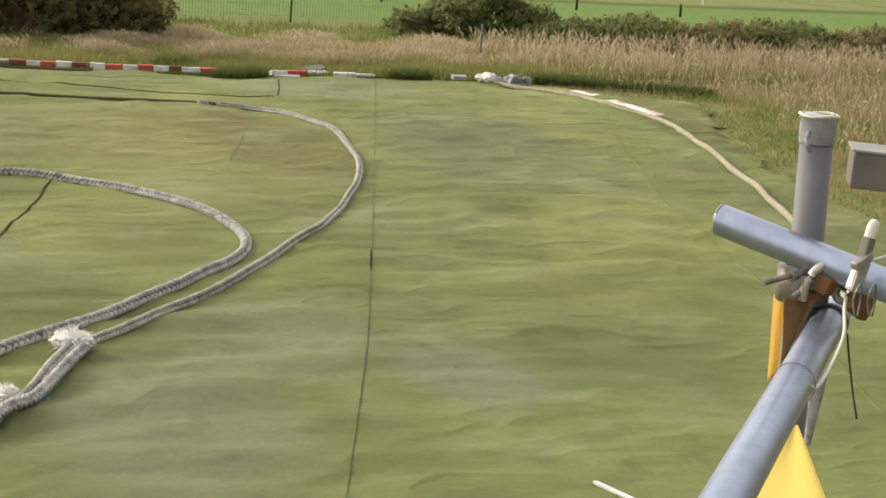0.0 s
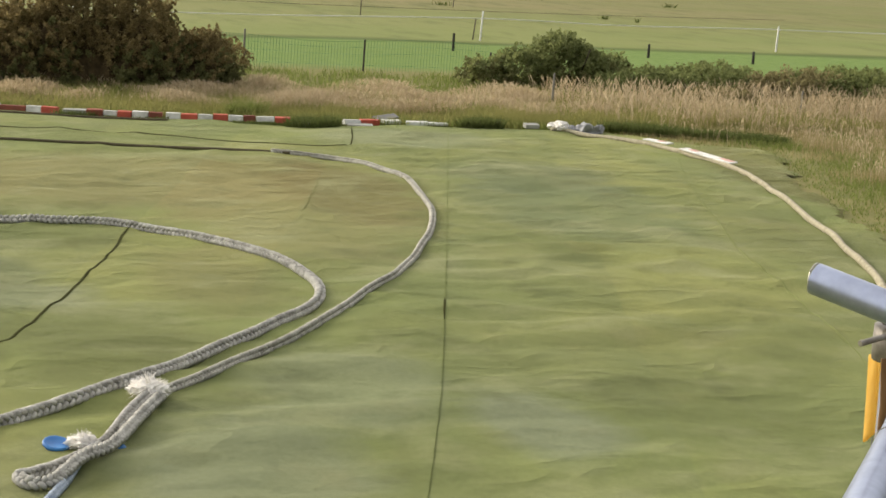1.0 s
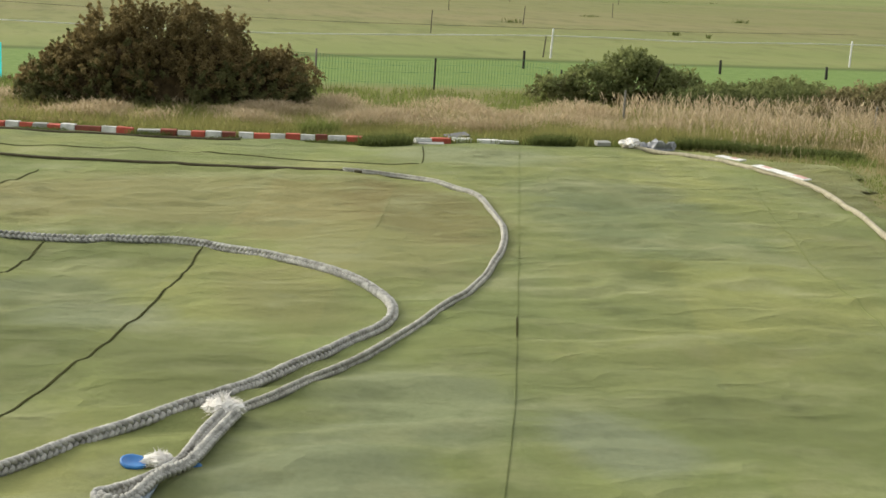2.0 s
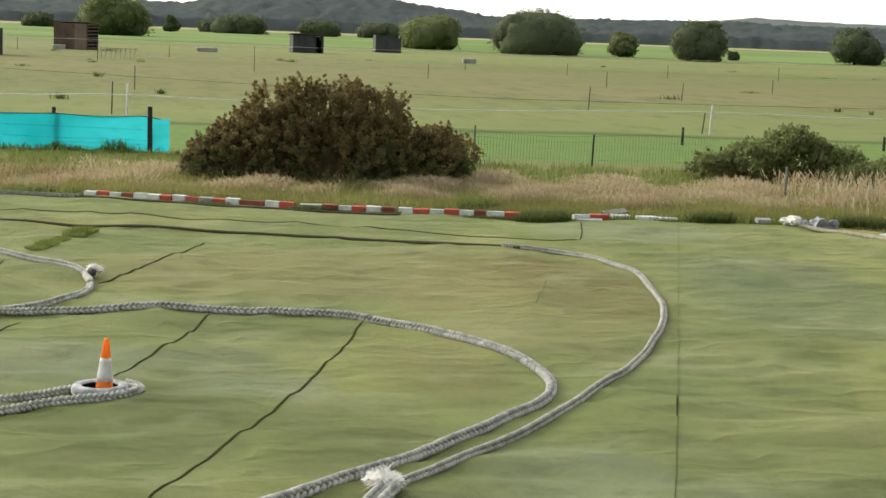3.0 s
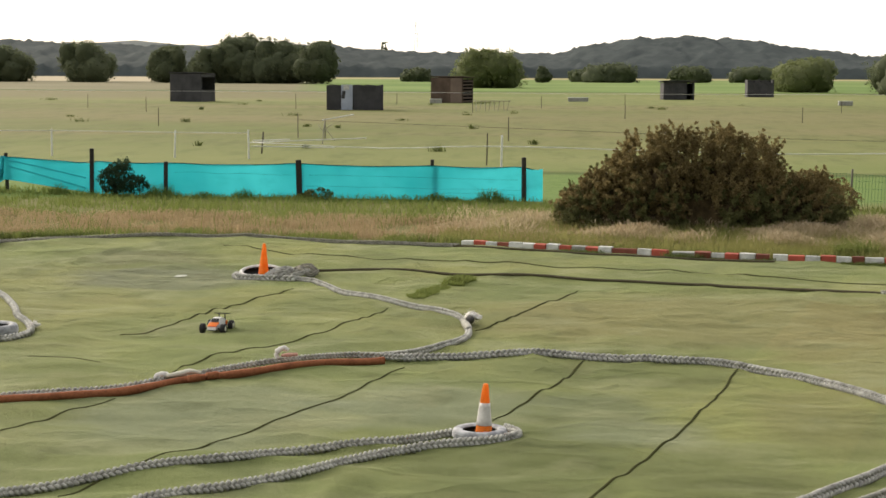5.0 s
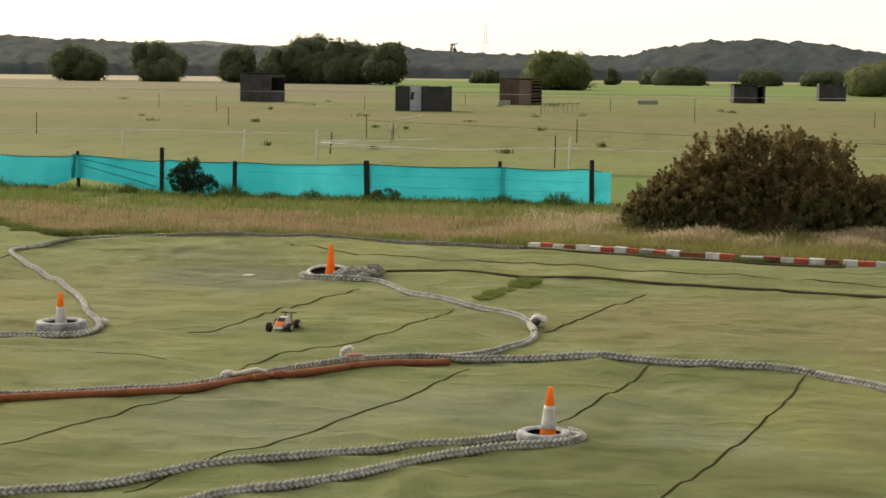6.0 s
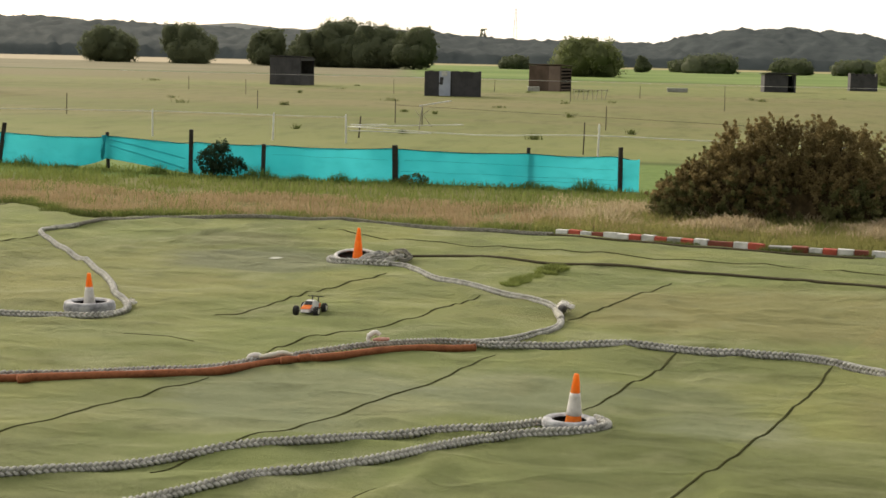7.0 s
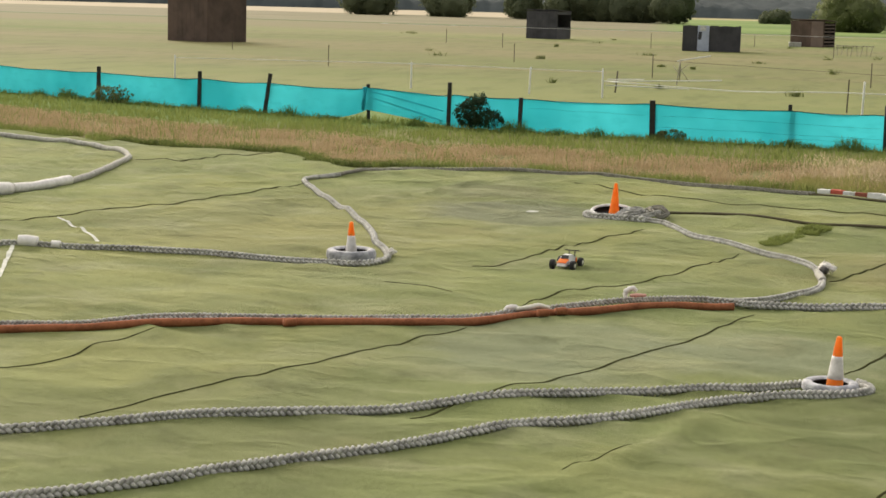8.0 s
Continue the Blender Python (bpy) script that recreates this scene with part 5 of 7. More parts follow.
rail = thing("scaffold_rail", pose(0, 0, 0), "galvanised steel guard rail tube of the stand", "scaffold tube", "stand rail tubes")
part("tube", tube_mesh((1.475, 2.067, 2.995), (-0.467, -0.215, 2.993), 0.0242, STEEL, "tube"), rail)
part("tie", sweep([(1.212 + 0.027 * 0.77 * math.cos(a), 1.758 - 0.027 * 0.63 * math.cos(a), 2.995 + 0.0265 * math.sin(a)) for a in np.linspace(0, 6.2, 14)], 0.0007, POST_GREY, "tie", 0.006, 6), rail, "thin tie round the tube")

clamp = thing("scaffold_coupler", pose(1.384, 1.991, 3.071), "zinc and rust scaffold coupler joining the tubes", "scaffold coupler")
v, f = revolve([(0.027, -0.026), (0.037, -0.024), (0.038, 0.0), (0.037, 0.024), (0.027, 0.026)], 24)
part("collar", mesh("collar", v, f, DULL), clamp, "", pose(0.013, 0.046, -0.024))
v, f = revolve([(0.0243, -0.008), (0.0275, -0.007), (0.0275, 0.007), (0.0243, 0.008)], 24)
part("collar", mesh("collar", v, f, DARK_BOX), clamp, "dark band round the rail's end", pose(0.046, 0.023, -0.076, 90, 0, -40.4))
for dx, dz, mat in ((0.0, -0.020, RUST), (0.026, -0.012, BRIGHT), (0.05, -0.028, BRIGHT)):
    v, f = revolve([(0.006, -0.004), (0.014, -0.005), (0.017, 0.0), (0.014, 0.005), (0.006, 0.004), (0.006, -0.004)], 20, 0.02, 5)
    part("plate", mesh("plate", v, f, mat), clamp, "drilled coupler plate", pose(dx, 0.0, dz, 78, 0, -28))
for dx, dz, turn, n in ((-0.058, 0.002, 82, 0.05), (-0.022, -0.012, 60, 0.035), (0.045, -0.02, 115, 0.05)):
    bolt = part("bolt", (bmesh.new(), DULL), clamp, "", pose(dx, -0.016, dz, 0, turn, 12))
    bm = bmesh.new()
    bmesh.ops.create_cone(bm, cap_ends=True, segments=12, radius1=0.0042, radius2=0.0042, depth=n * 1.6)
    bmesh.ops.create_cone(bm, cap_ends=True, segments=6, radius1=0.0085, radius2=0.0085, depth=0.009, matrix=Matrix.Translation((0, 0, n * 0.35)))
    bmesh.ops.create_cone(bm, cap_ends=True, segments=20, radius1=0.0095, radius2=0.0095, depth=0.003, matrix=Matrix.Translation((0, 0, n * 0.20)))
    bm.to_mesh(bolt.data)
    bm.free()
part("hinge", (box(0.03, 0.03, 0.04, pose(0.005, -0.02, -0.002, 20, 10, 30), 0.008), RUST), clamp, "rusted hinge block")
part("hook", sweep([(-0.03, -0.02, -0.03), (-0.028, -0.025, 0.0), (-0.012, -0.028, 0.018), (0.012, -0.03, 0.026)], 0.006, BRIGHT, "hook", 0.005, 8), clamp)
part("hinge", (box(0.05, 0.02, 0.045, pose(0.055, -0.03, -0.03, 0, 30, 20), 0.008), RUST), clamp, "rusted hinge block")

grip = thing("cable_clip", pose(1.374, 1.880, 3.092), "zinc spring clip with a pale plastic tip on the tube", "clip")
part("jaw", (box(0.020, 0.014, 0.046, pose(0.0, 0, 0.005, 0, 22, 15), 0.005), BRIGHT), grip)
part("jaw", (box(0.034, 0.012, 0.011, pose(-0.002, -0.008, 0.026, 0, -24, 15), 0.003), BRIGHT), grip)
part("shank", (box(0.014, 0.014, 0.03, pose(0.008, 0, 0.042, 0, 14, 15), 0.003), POST_GREY), grip)
v, f = revolve([(0.0078, 0), (0.0082, 0.01), (0.0078, 0.018), (0.005, 0.0235), (0.0, 0.025)], 16)
part("tip", mesh("tip", v, f, CREAM), grip, "cream plastic tip", pose(0.011, 0, 0.055, 0, 14, 0))
for dx in (-0.012, 0.01):
    part("wire_loop", sweep([(dx, -0.02, -0.045), (dx - 0.008, -0.024, -0.02), (dx, -0.024, 0.0), (dx + 0.006, -0.02, -0.02), (dx + 0.004, -0.02, -0.045)], 0.0015, DULL, "wire_loop", 0.004, 6), grip)

CABLE = [(1.477, 1.951, 3.106), (1.451, 1.959, 3.097), (1.416, 1.930, 3.098), (1.384, 1.905, 3.086), (1.368, 1.893, 3.054), (1.343, 1.852, 3.026), (1.294, 1.801, 3.004), (1.246, 1.757, 2.990), (1.207, 1.722, 3.006)]
CABLE_END = [(1.417, 1.949, 2.998), (1.418, 1.943, 2.974), (1.422, 1.93, 2.924), (1.427, 1.919, 2.885)]
cable = part("cable", sweep(CABLE, 0.0024, WIRE, "cable", 0.01, 8))
tagged(cable, "thin pale cable looped down the guard rail", "cable")
cable_end = part("cable", sweep(CABLE_END, 0.0014, POST, "cable", 0.01, 6))
tagged(cable_end, "short dark cable end hanging from the clamp", "cable")


def sheet(corners, nx, ny, mat, fold, name):
    """A cloth between four corners, with soft folds."""
    a, b, c, d = [Vector(p) for p in corners]
    verts = []
    for j in range(ny + 1):
        for i in range(nx + 1):
            u, v = i / nx, j / ny
            p = (a * (1 - u) + b * u) * (1 - v) + (d * (1 - u) + c * u) * v
            k = fold * noise.noise((u * 3.0, v * 2.0, 8.0)) + fold * 0.5 * math.sin(u * 9 + v * 2)
            verts.append((p + Vector((0.6, 0.75, 0.2)) * k)[:])
    faces = [(j * (nx + 1) + i, j * (nx + 1) + i + 1, (j + 1) * (nx + 1) + i + 1, (j + 1) * (nx + 1) + i) for j in range(ny) for i in range(nx)]
    ob = part(name, mesh(name, verts, faces, mat))
    solid = ob.modifiers.new("thickness", "SOLIDIFY")
    solid.thickness = 0.003
    return ob


PANEL = [(1.262, 1.832, 2.914), (1.274, 1.830, 2.914), (1.397, 1.800, 2.662), (1.093, 1.800, 2.694)]
SHADED_SIDE = [(1.336, 1.989, 3.040), (1.380, 1.973, 3.041), (1.334, 1.971, 2.957), (1.332, 1.968, 2.943)]
banner = thing("banner", pose(0, 0, 0), "yellow plastic banner tied to the stand's rail", "banner")
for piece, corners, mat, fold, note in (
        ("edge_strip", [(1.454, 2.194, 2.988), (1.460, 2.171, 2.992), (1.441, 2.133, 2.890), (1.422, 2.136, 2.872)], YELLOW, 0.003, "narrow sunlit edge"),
        ("dark_inside", SHADED_SIDE, BANNER_SHADED, 0.002, "inner side, its shade coloured brown"),
        ("panel", PANEL, LIT_YELLOW, 0.006, "sagging panel, coloured as if sunlit")):
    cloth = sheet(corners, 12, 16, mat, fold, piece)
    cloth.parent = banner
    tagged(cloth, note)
flap = sheet([(1.366, 1.948, 2.916), (1.395, 1.947, 2.954), (1.368, 1.934, 2.846), (1.361, 1.935, 2.848)], 8, 14, GREY_FELT, 0.004, "cloth_flap")
tagged(flap, "mottled grey felt flap hanging under the rail", "cloth")

speaker = thing("speaker_box", pose(1.70, 2.25, 3.167, 0, 2, -30), "dark grey box on the stand's corner", "box")
part("casing", (box(0.165, 0.09, 0.058, None, 0.004), BOX_FACE), speaker)
part("lid", (box(0.172, 0.096, 0.004, pose(0, 0, 0.031), 0.001), KERB_GREY), speaker, "pale lid edge")
# No hole is cut: the opening's shade is this black plate.
part("opening_plate", (box(0.10, 0.006, 0.045, pose(0.03, -0.046, 0.0)), BLACK), speaker, "black plate in place of an opening")
part("bracket", tube_mesh((0.05, 0.03, -0.03), (0.5, 0.03, -0.05), 0.018, GREY_PIPE, "bracket"), speaker)
part("bracket", tube_mesh((0.5, 0.03, 0.2), (0.5, 0.03, -3.16), 0.024, GREY_PIPE, "bracket"), speaker)


# ---- turquoise windbreak fence ----
TEAL_POSTS = [(-32.6, 53.6, 1.15), (-27.0, 51.3, 1.15), (-22.5, 49.8, 1.2), (-19.75, 49.0, 1.25), (-15.9, 47.6, 1.1), (-13.0, 46.7, 1.3), (-10.67, 46.1, 0.97), (-6.78, 46.0, 1.05), (-2.95, 45.6, 1.1), (-0.33, 45.4, 1.2)]


def windbreak():
    fence = thing("windbreak_fence", pose(0, 0, 0), "turquoise netting windbreak on dark wooden posts, sagging", "fence")
    for i, (x, y, h) in enumerate(TEAL_POSTS):
        thick = 0.16 if i == 7 else 0.10 if i in (4, 8) else 0.12
        rnd = random.Random(i)
        lean = (rnd.uniform(-2, 2), 8 if i == 3 else rnd.uniform(-2, 2))
        part("post", (box(thick, thick, h + 0.1, pose(x, y + (0.12 if i in (4, 8) else -0.06), h / 2 - 0.06, lean[0], lean[1], 10), 0.015), POST), fence)
    run = TEAL_POSTS + [(0.2, 45.3, 0.75)]
    verts, quads = [], []
    hem = []
    n = 0
    for (x0, y0, h0), (x1, y1, h1) in zip(run[:-1], run[1:]):
        cols = max(4, int((x1 - x0) / 0.16))
        for i in range(cols + (1 if x1 == 0.2 else 0)):
            u = i / cols
            x, y = x0 + (x1 - x0) * u, y0 + (y1 - y0) * u
            sag = 4 * u * (1 - u)
            top = 0.93 - 0.05 * sag + 0.03 * noise.noise((x * 0.8, 0, 3))
            low = -0.05
            if -15.9 <= x <= -13.0:  # the netting hangs loose here
                k = (x + 15.9) / 2.9
                top, low = 0.98 - 0.13 * k, 0.30 - 0.33 * k
            if -17.6 < x < -15.9:
                low = -0.05 + 0.33 * ((x + 17.6) / 1.7) ** 2
            if x > -0.33:
                top -= 0.12 * (x + 0.33)
            for j in range(9):
                v = j / 8
                z = low + (top - low) * v
                bulge = 0.08 * noise.noise((x * 1.1, z * 1.5, 6)) + 0.04 * noise.noise((x * 2.2 + z * 3, z * 5, 2)) + 0.03 * noise.noise((x * 6, z * 2, 9))
                verts.append((x, y + bulge - 0.015 * sag, z))
            hem.append((x, y - 0.01, top))
            n += 1
    for i in range(n - 1):
        for j in range(8):
            a = i * 9 + j
            quads.append((a, a + 9, a + 10, a + 1))
    netting = part("netting", arrays("netting", verts, quads, np.zeros((0, 3), int), TEAL, True), fence, "turquoise shade netting")
    part("hem", sweep(hem[::3], 0.014, TEAL_DARK, "hem", 0.2, 6), netting, "dark top cord")
    part("gathered_net", sweep([(-15.95, 47.5, 1.0), (-15.93, 47.47, 0.8), (-15.97, 47.46, 0.55), (-16.0, 47.5, 0.28)], 0.075, TEAL, "gathered_net", 0.02, 14, 0.3, 0.16, 3, taper=(0.9, 0.5, 0.9, 0.5)), fence, "gathered folds of netting")
    for za, zb in ((0.88, 0.42), (0.70, 0.12)):
        part("crease", sweep([(-15.75, 47.42, za), (-14.6, 47.06, (za + zb) / 2 + 0.04), (-13.2, 46.68, zb)], 0.016, TEAL, "crease", 0.1, 6), netting, "dark twisted fold in the netting")
    for x0, x1, z0, z1, n in ((-6.6, -0.4, 0.30, 0.26, 9), (-6.5, -0.5, 0.62, 0.56, 8), (-10.4, -7.0, 0.66, 0.60, 6), (-2.8, -0.5, 0.16, 0.14, 5)):
        line = []
        for u in np.linspace(0, 1, n):
            x = x0 + (x1 - x0) * u
            line.append((x, np.interp(x, [q[0] for q in TEAL_POSTS], [q[1] for q in TEAL_POSTS]) - 0.075, z0 + (z1 - z0) * u + 0.035 * noise.noise((x * 1.7, z0 * 9, 4))))
        part("cord", sweep(line, 0.0032, TEAL_DARK, "cord", 0.1, 5), netting, "thin dark cord across the netting")


windbreak()


# ---- green mesh fence between the bushes ----
def mesh_fence():
    fence = thing("mesh_fence", pose(0, 0, 0), "low green plastic mesh fence on dark stakes", "fence")
    stakes = [(6.6, 45.2, 0.8), (8.62, 44.6, 0.98), (11.95, 44.2, 0.82), (15.6, 43.9, 0.6)]
    for x, y, h in stakes:
        part("stake", (box(0.05, 0.05, h + 0.1, pose(x, y, h / 2 - 0.05, 0, 1.5, 0), 0.01), POST_GREY if x == 8.62 else POST), fence)
    xs = np.arange(6.6, 15.6, 0.085)
    px, py = [s[0] for s in stakes], [s[1] for s in stakes]
    verts, quads = [], []

    def strip(a, b, w):
        i = len(verts)
        a, b = Vector(a), Vector(b)
        s = Vector((w, 0, 0)) if abs(b.x - a.x) < abs(b.z - a.z) else Vector((0, 0, w))
        verts.extend([(a - s)[:], (a + s)[:], (b + s)[:], (b - s)[:]])
        quads.append((i, i + 1, i + 2, i + 3))

    for x in xs:
        y = np.interp(x, px, py)
        sag = 0.06 * math.sin((x - 6.6) * 1.1) + 0.04 * noise.noise((x, 0, 0))
        strip((x, y, -0.05), (x + 0.02, y, 0.80 + sag), 0.0042)
    for z in (0.10, 0.42, 0.62, 0.79):
        for a, b in zip(xs[:-1], xs[1:]):
            sa = 0.06 * math.sin((a - 6.6) * 1.1) * z / 0.80
            sb = 0.06 * math.sin((b - 6.6) * 1.1) * z / 0.80
            strip((a, np.interp(a, px, py), z + sa), (b, np.interp(b, px, py), z + sb), 0.0035)
    part("mesh_panel", arrays("mesh_panel", verts, quads, np.zeros((0, 3), int), GREEN_WIRE), fence, "green plastic mesh")


mesh_fence()


# ---- posts and tapes of the paddocks ----
def stake(x, y, h, mat, label, r=0.035, lean=0.0, group="paddock posts"):
    v, f = revolve([(r * 1.05, -0.1), (r, h * 0.5), (r * 0.92, h * 0.97), (r * 0.6, h), (0, h)], 8, 0.05, int(abs(x * 31)))
    ob = part("fence_post", mesh("fence_post", v, f, mat), None, label, pose(x, y, -0.07, 0, lean, 0))
    return tagged(ob, "", "fence post", group)


for x, y, h, lean in ((20.9, 60.2, 1.15, 3), (-1.31, 61.4, 1.25, 1), (-11.86, 66.3, 1.2, -1), (-15.1, 66.9, 1.15, 2), (-20.5, 67.5, 1.15, 0), (-31.0, 66, 1.15, 1), (33.5, 59.5, 1.05, 2)):
    stake(x, y, h, WHITE_POST, "white plastic electric-fence post in the pasture", 0.038, lean)
for x, y, h, lean in ((17.75, 53.9, 0.62, 0), (25.0, 53.5, 0.5, 0), (28.4, 52.0, 0.45, 0)):
    stake(x, y, h, POST, "short dark wooden post behind the scrub", 0.05, lean)
for x, y, h, lean in ((20.8, 60.8, 0.85, 6), (-1.91, 62.9, 1.25, 1), (20.65, 77.6, 1.15, 2), (-12.94, 87.5, 1.3, 0), (-1.45, 85.2, 1.25, 0), (-31.4, 87.2, 1.2, 1), (-11.1, 84.8, 1.0, 0),
                      (31.4, 113.3, 1.1, 0), (19.3, 119.0, 1.1, 0), (6.76, 124.1, 1.1, 0), (45.5, 143.5, 1.2, 0), (35.4, 141, 1.1, 0), (27.6, 148.7, 1.1, 0), (57.8, 147.6, 1.2, 0),
                      (42.6, 109.8, 1.0, 0), (-33.8, 139.0, 1.3, 0), (-22.7, 152.3, 1.4, 0), (-15.2, 176.5, 1.3, 0), (-42, 150, 1.3, 0), (-24.5, 104, 1.2, 0), (30.1, 92, 1.1, 4), (-47, 110, 1.2, 0), (0.5, 160, 1.2, 0), (9.5, 175, 1.2, 0), (-5.5, 140, 1.2, 0)):
    stake(x, y, h, POST_BROWN, "thin dark wooden stake in the dry pasture", 0.026, lean)
for x, y, h in ((13.74, 34.3, 0.9), (19.6, 33.4, 0.72)):
    stake(x, y, h, POST_GREY, "pale grey stake in the dry grass", 0.028, 1)


def tape(points, label, r=0.018, mat=None):
    ob = part("fence_tape", sweep(points, r, mat or WHITE_POST, "fence_tape", 1.5, 5))
    return tagged(ob, label, "fence tape", "paddock tapes")


tape([(-31.0, 66, 0.95), (-20.5, 67.5, 1.0), (-15.1, 66.9, 0.98), (-11.86, 66.3, 1.0)], "white tape between plastic posts in the pasture", 0.012)
tape([(-11.86, 66.3, 0.62), (-6, 64, 0.52), (-1.31, 61.4, 0.75), (9.3, 61.0, 0.55), (20.9, 60.2, 0.8), (27, 60.8, 0.7), (34.3, 61.4, 0.75), (48, 62.5, 0.7)], "white tape sagging along the pasture edge", 0.017)
tape([(-60, 185, 1.1), (-15.2, 176.5, 1.2), (10, 178, 1.1), (35, 183, 1.1), (80, 185, 1.1)], "far white tape across the pasture", 0.014)
tape([(-12.94, 87.5, 0.9), (-1.45, 85.2, 0.6), (13.0, 79.6, 0.34), (20.65, 77.6, 0.36), (34, 79.4, 0.32), (46, 81, 0.4)], "thin dark wire between stakes", 0.008, POST)


# ---- jump poles in the paddock ----
def jump(x, y, label):
    """Worn white poles between a plastic post and a crooked stand."""
    j = thing("jump_stand", pose(x, y, -0.07), label, "horse jump")
    part("rail", tube_mesh((0.05, 0.0, 0.66), (4.2, 6.0, 0.62), 0.022, WHITE_POST, "rail"), j)
    part("rail", tube_mesh((0.05, 0.05, 0.50), (3.1, 3.2, 0.32), 0.022, WHITE_POST, "rail"), j)
    part("rail", tube_mesh((0.1, 0.1, 0.74), (1.3, 2.2, 0.70), 0.020, WHITE_POST, "rail"), j)
    part("upright", tube_mesh((-0.2, 3.9, 0), (-0.12, 3.9, 0.95), 0.035, POST_BROWN, "upright"), j)
    stand = part("stand", tube_mesh((1.2, 13.6, 0), (1.35, 13.6, 1.25), 0.032, PALE_WOOD, "stand"), j, "crooked grey stand")
    for a, b in (((1.3, 13.6, 0.85), (1.85, 13.5, 0.15)), ((1.3, 13.6, 0.55), (1.0, 13.6, 0.95)), ((1.33, 13.6, 0.72), (1.7, 13.55, 0.98))):
        part("branch", tube_mesh(a, b, 0.017, PALE_WOOD, "branch"), stand)
    part("rail", tube_mesh((1.2, 13.6, 1.18), (2.7, 14.4, 1.45), 0.03, WHITE_POST, "rail"), j)
    return j


jump(-11.86, 66.7, "white jump poles on crooked stands in the pasture")


def hurdle(x, y, n, label):
    h = thing("hurdle", pose(x, y, -0.07), label, "hurdle")
    for k in range(n):
        part("picket", (box(0.045, 0.045, 1.05, pose(0.42 * k, 0.0, 0.52, 0, 12 if k % 2 else -4, 0), 0.008), PALE_WOOD), h)
    part("rail", (box(0.42 * n, 0.05, 0.06, pose(0.21 * n - 0.2, -0.06, 0.9), 0.008), PALE_WOOD), h)


hurdle(-5.5, 148.0, 8, "pale wooden hurdle beside the brown shed")


# ---- field shelters ----
def shelter(x, y, w, d, h, turn, wall_mat, roof_mat, label, door=None, gap=None, end=None, over=0.15, ragged=0.0):
    """A boarded field shelter. door: (from, to, material) on the front; gap: an opening in the front; end: how the end wall looks; ragged: uneven board tops and no roof."""
    s = thing("field_shelter", pose(x, y, -0.07, 0, 0, turn), label, "field shelter", "field shelters")
    rnd = random.Random(int(abs(x) * 10))
    planks = max(6, int(w / 0.24))
    pw = w / planks
    for k in range(planks):
        if gap and gap[0] <= (k + 0.5) / planks <= gap[1]:
            continue
        tall = h - rnd.uniform(0, ragged) if ragged else h - 0.02 * (k % 2)
        part("board", (box(pw - 0.006, 0.03, tall, pose(-w / 2 + pw * (k + 0.5), -d / 2 + 0.006 * (k % 2), tall / 2, 0, rnd.uniform(-0.3, 0.3), 0), 0.004), wall_mat), s)
    part("wall", (box(0.05, d - 0.06, h * 0.96, pose(-w / 2 + 0.03, 0, h * 0.48), 0.006), wall_mat), s)
    part("wall", (box(w - 0.1, 0.05, h * 0.92, pose(0, d / 2, h * 0.46), 0.006), wall_mat), s)
    if end == "half":  # boarded below, open above
        part("wall", (box(0.05, d - 0.06, h * 0.42, pose(w / 2 - 0.03, 0, h * 0.21), 0.006), wall_mat), s)
        part("lintel", (box(0.06, d - 0.06, h * 0.10, pose(w / 2 - 0.03, 0, h * 0.93), 0.006), wall_mat), s)
        for v in (-0.46, 0.46):
            part("jamb", (box(0.08, 0.08, h * 0.5, pose(w / 2 - 0.03, v * d, h * 0.66), 0.008), wall_mat), s)
    elif end == "slats":
        for k in range(7):
            part("slat", (box(0.03, d - 0.06, 0.17, pose(w / 2 - 0.03, 0, 0.2 + k * (h - 0.25) / 7, 0, rnd.uniform(-4, 4), 0), 0.006), wall_mat), s)
        # Posts take the near-black shade colour, so the slatted end looks dark within.
        for v in (-0.46, 0.0, 0.46):
            part("jamb", (box(0.08, 0.08, h * 0.97, pose(w / 2 - 0.08, v * d, h * 0.48), 0.008), SHADE), s)
    else:
        part("wall", (box(0.05, d - 0.06, h * 0.96, pose(w / 2 - 0.03, 0, h * 0.48), 0.006), wall_mat), s)
    # Dark board: the shed's inner shade is put into its colour.
    part("dark_inside", (box(w - 0.16, 0.03, h * 0.9, pose(0, d / 2 - 0.08, h * 0.45)), DARK_BOX if end == "half" else SHADE), s, "dark board standing in for the shade inside")
    if not ragged:
        part("roof", (box(w + 2 * over, d + 2 * over, 0.08, pose(0, 0, h + 0.06, -2.5, 0, 0), 0.015), roof_mat), s)
    if door:
        a, b, m = door
        mid = -w / 2 + (a + b) / 2 * w
        panel = part("door", (box((b - a) * w, 0.05, h * 0.97, pose(mid, -d / 2 - 0.05, h * 0.5), 0.01), m), s, "pale door panel")
        if m == SHED_PINK:
            return s
        part("door_hatch", (box((b - a) * w * 0.5, 0.03, h * 0.18, pose(mid - 0.05, -d / 2 - 0.085, h * 0.88), 0.01), KERB_WHITE), panel, "white upper panel")
        part("door_brace", (box((b - a) * w * 0.3, 0.03, h * 0.3, pose(mid - (b - a) * w * 0.3, -d / 2 - 0.085, h * 0.6, 0, 8, 0), 0.01), SHED_BLACK), panel, "dark worn patch")
    return s


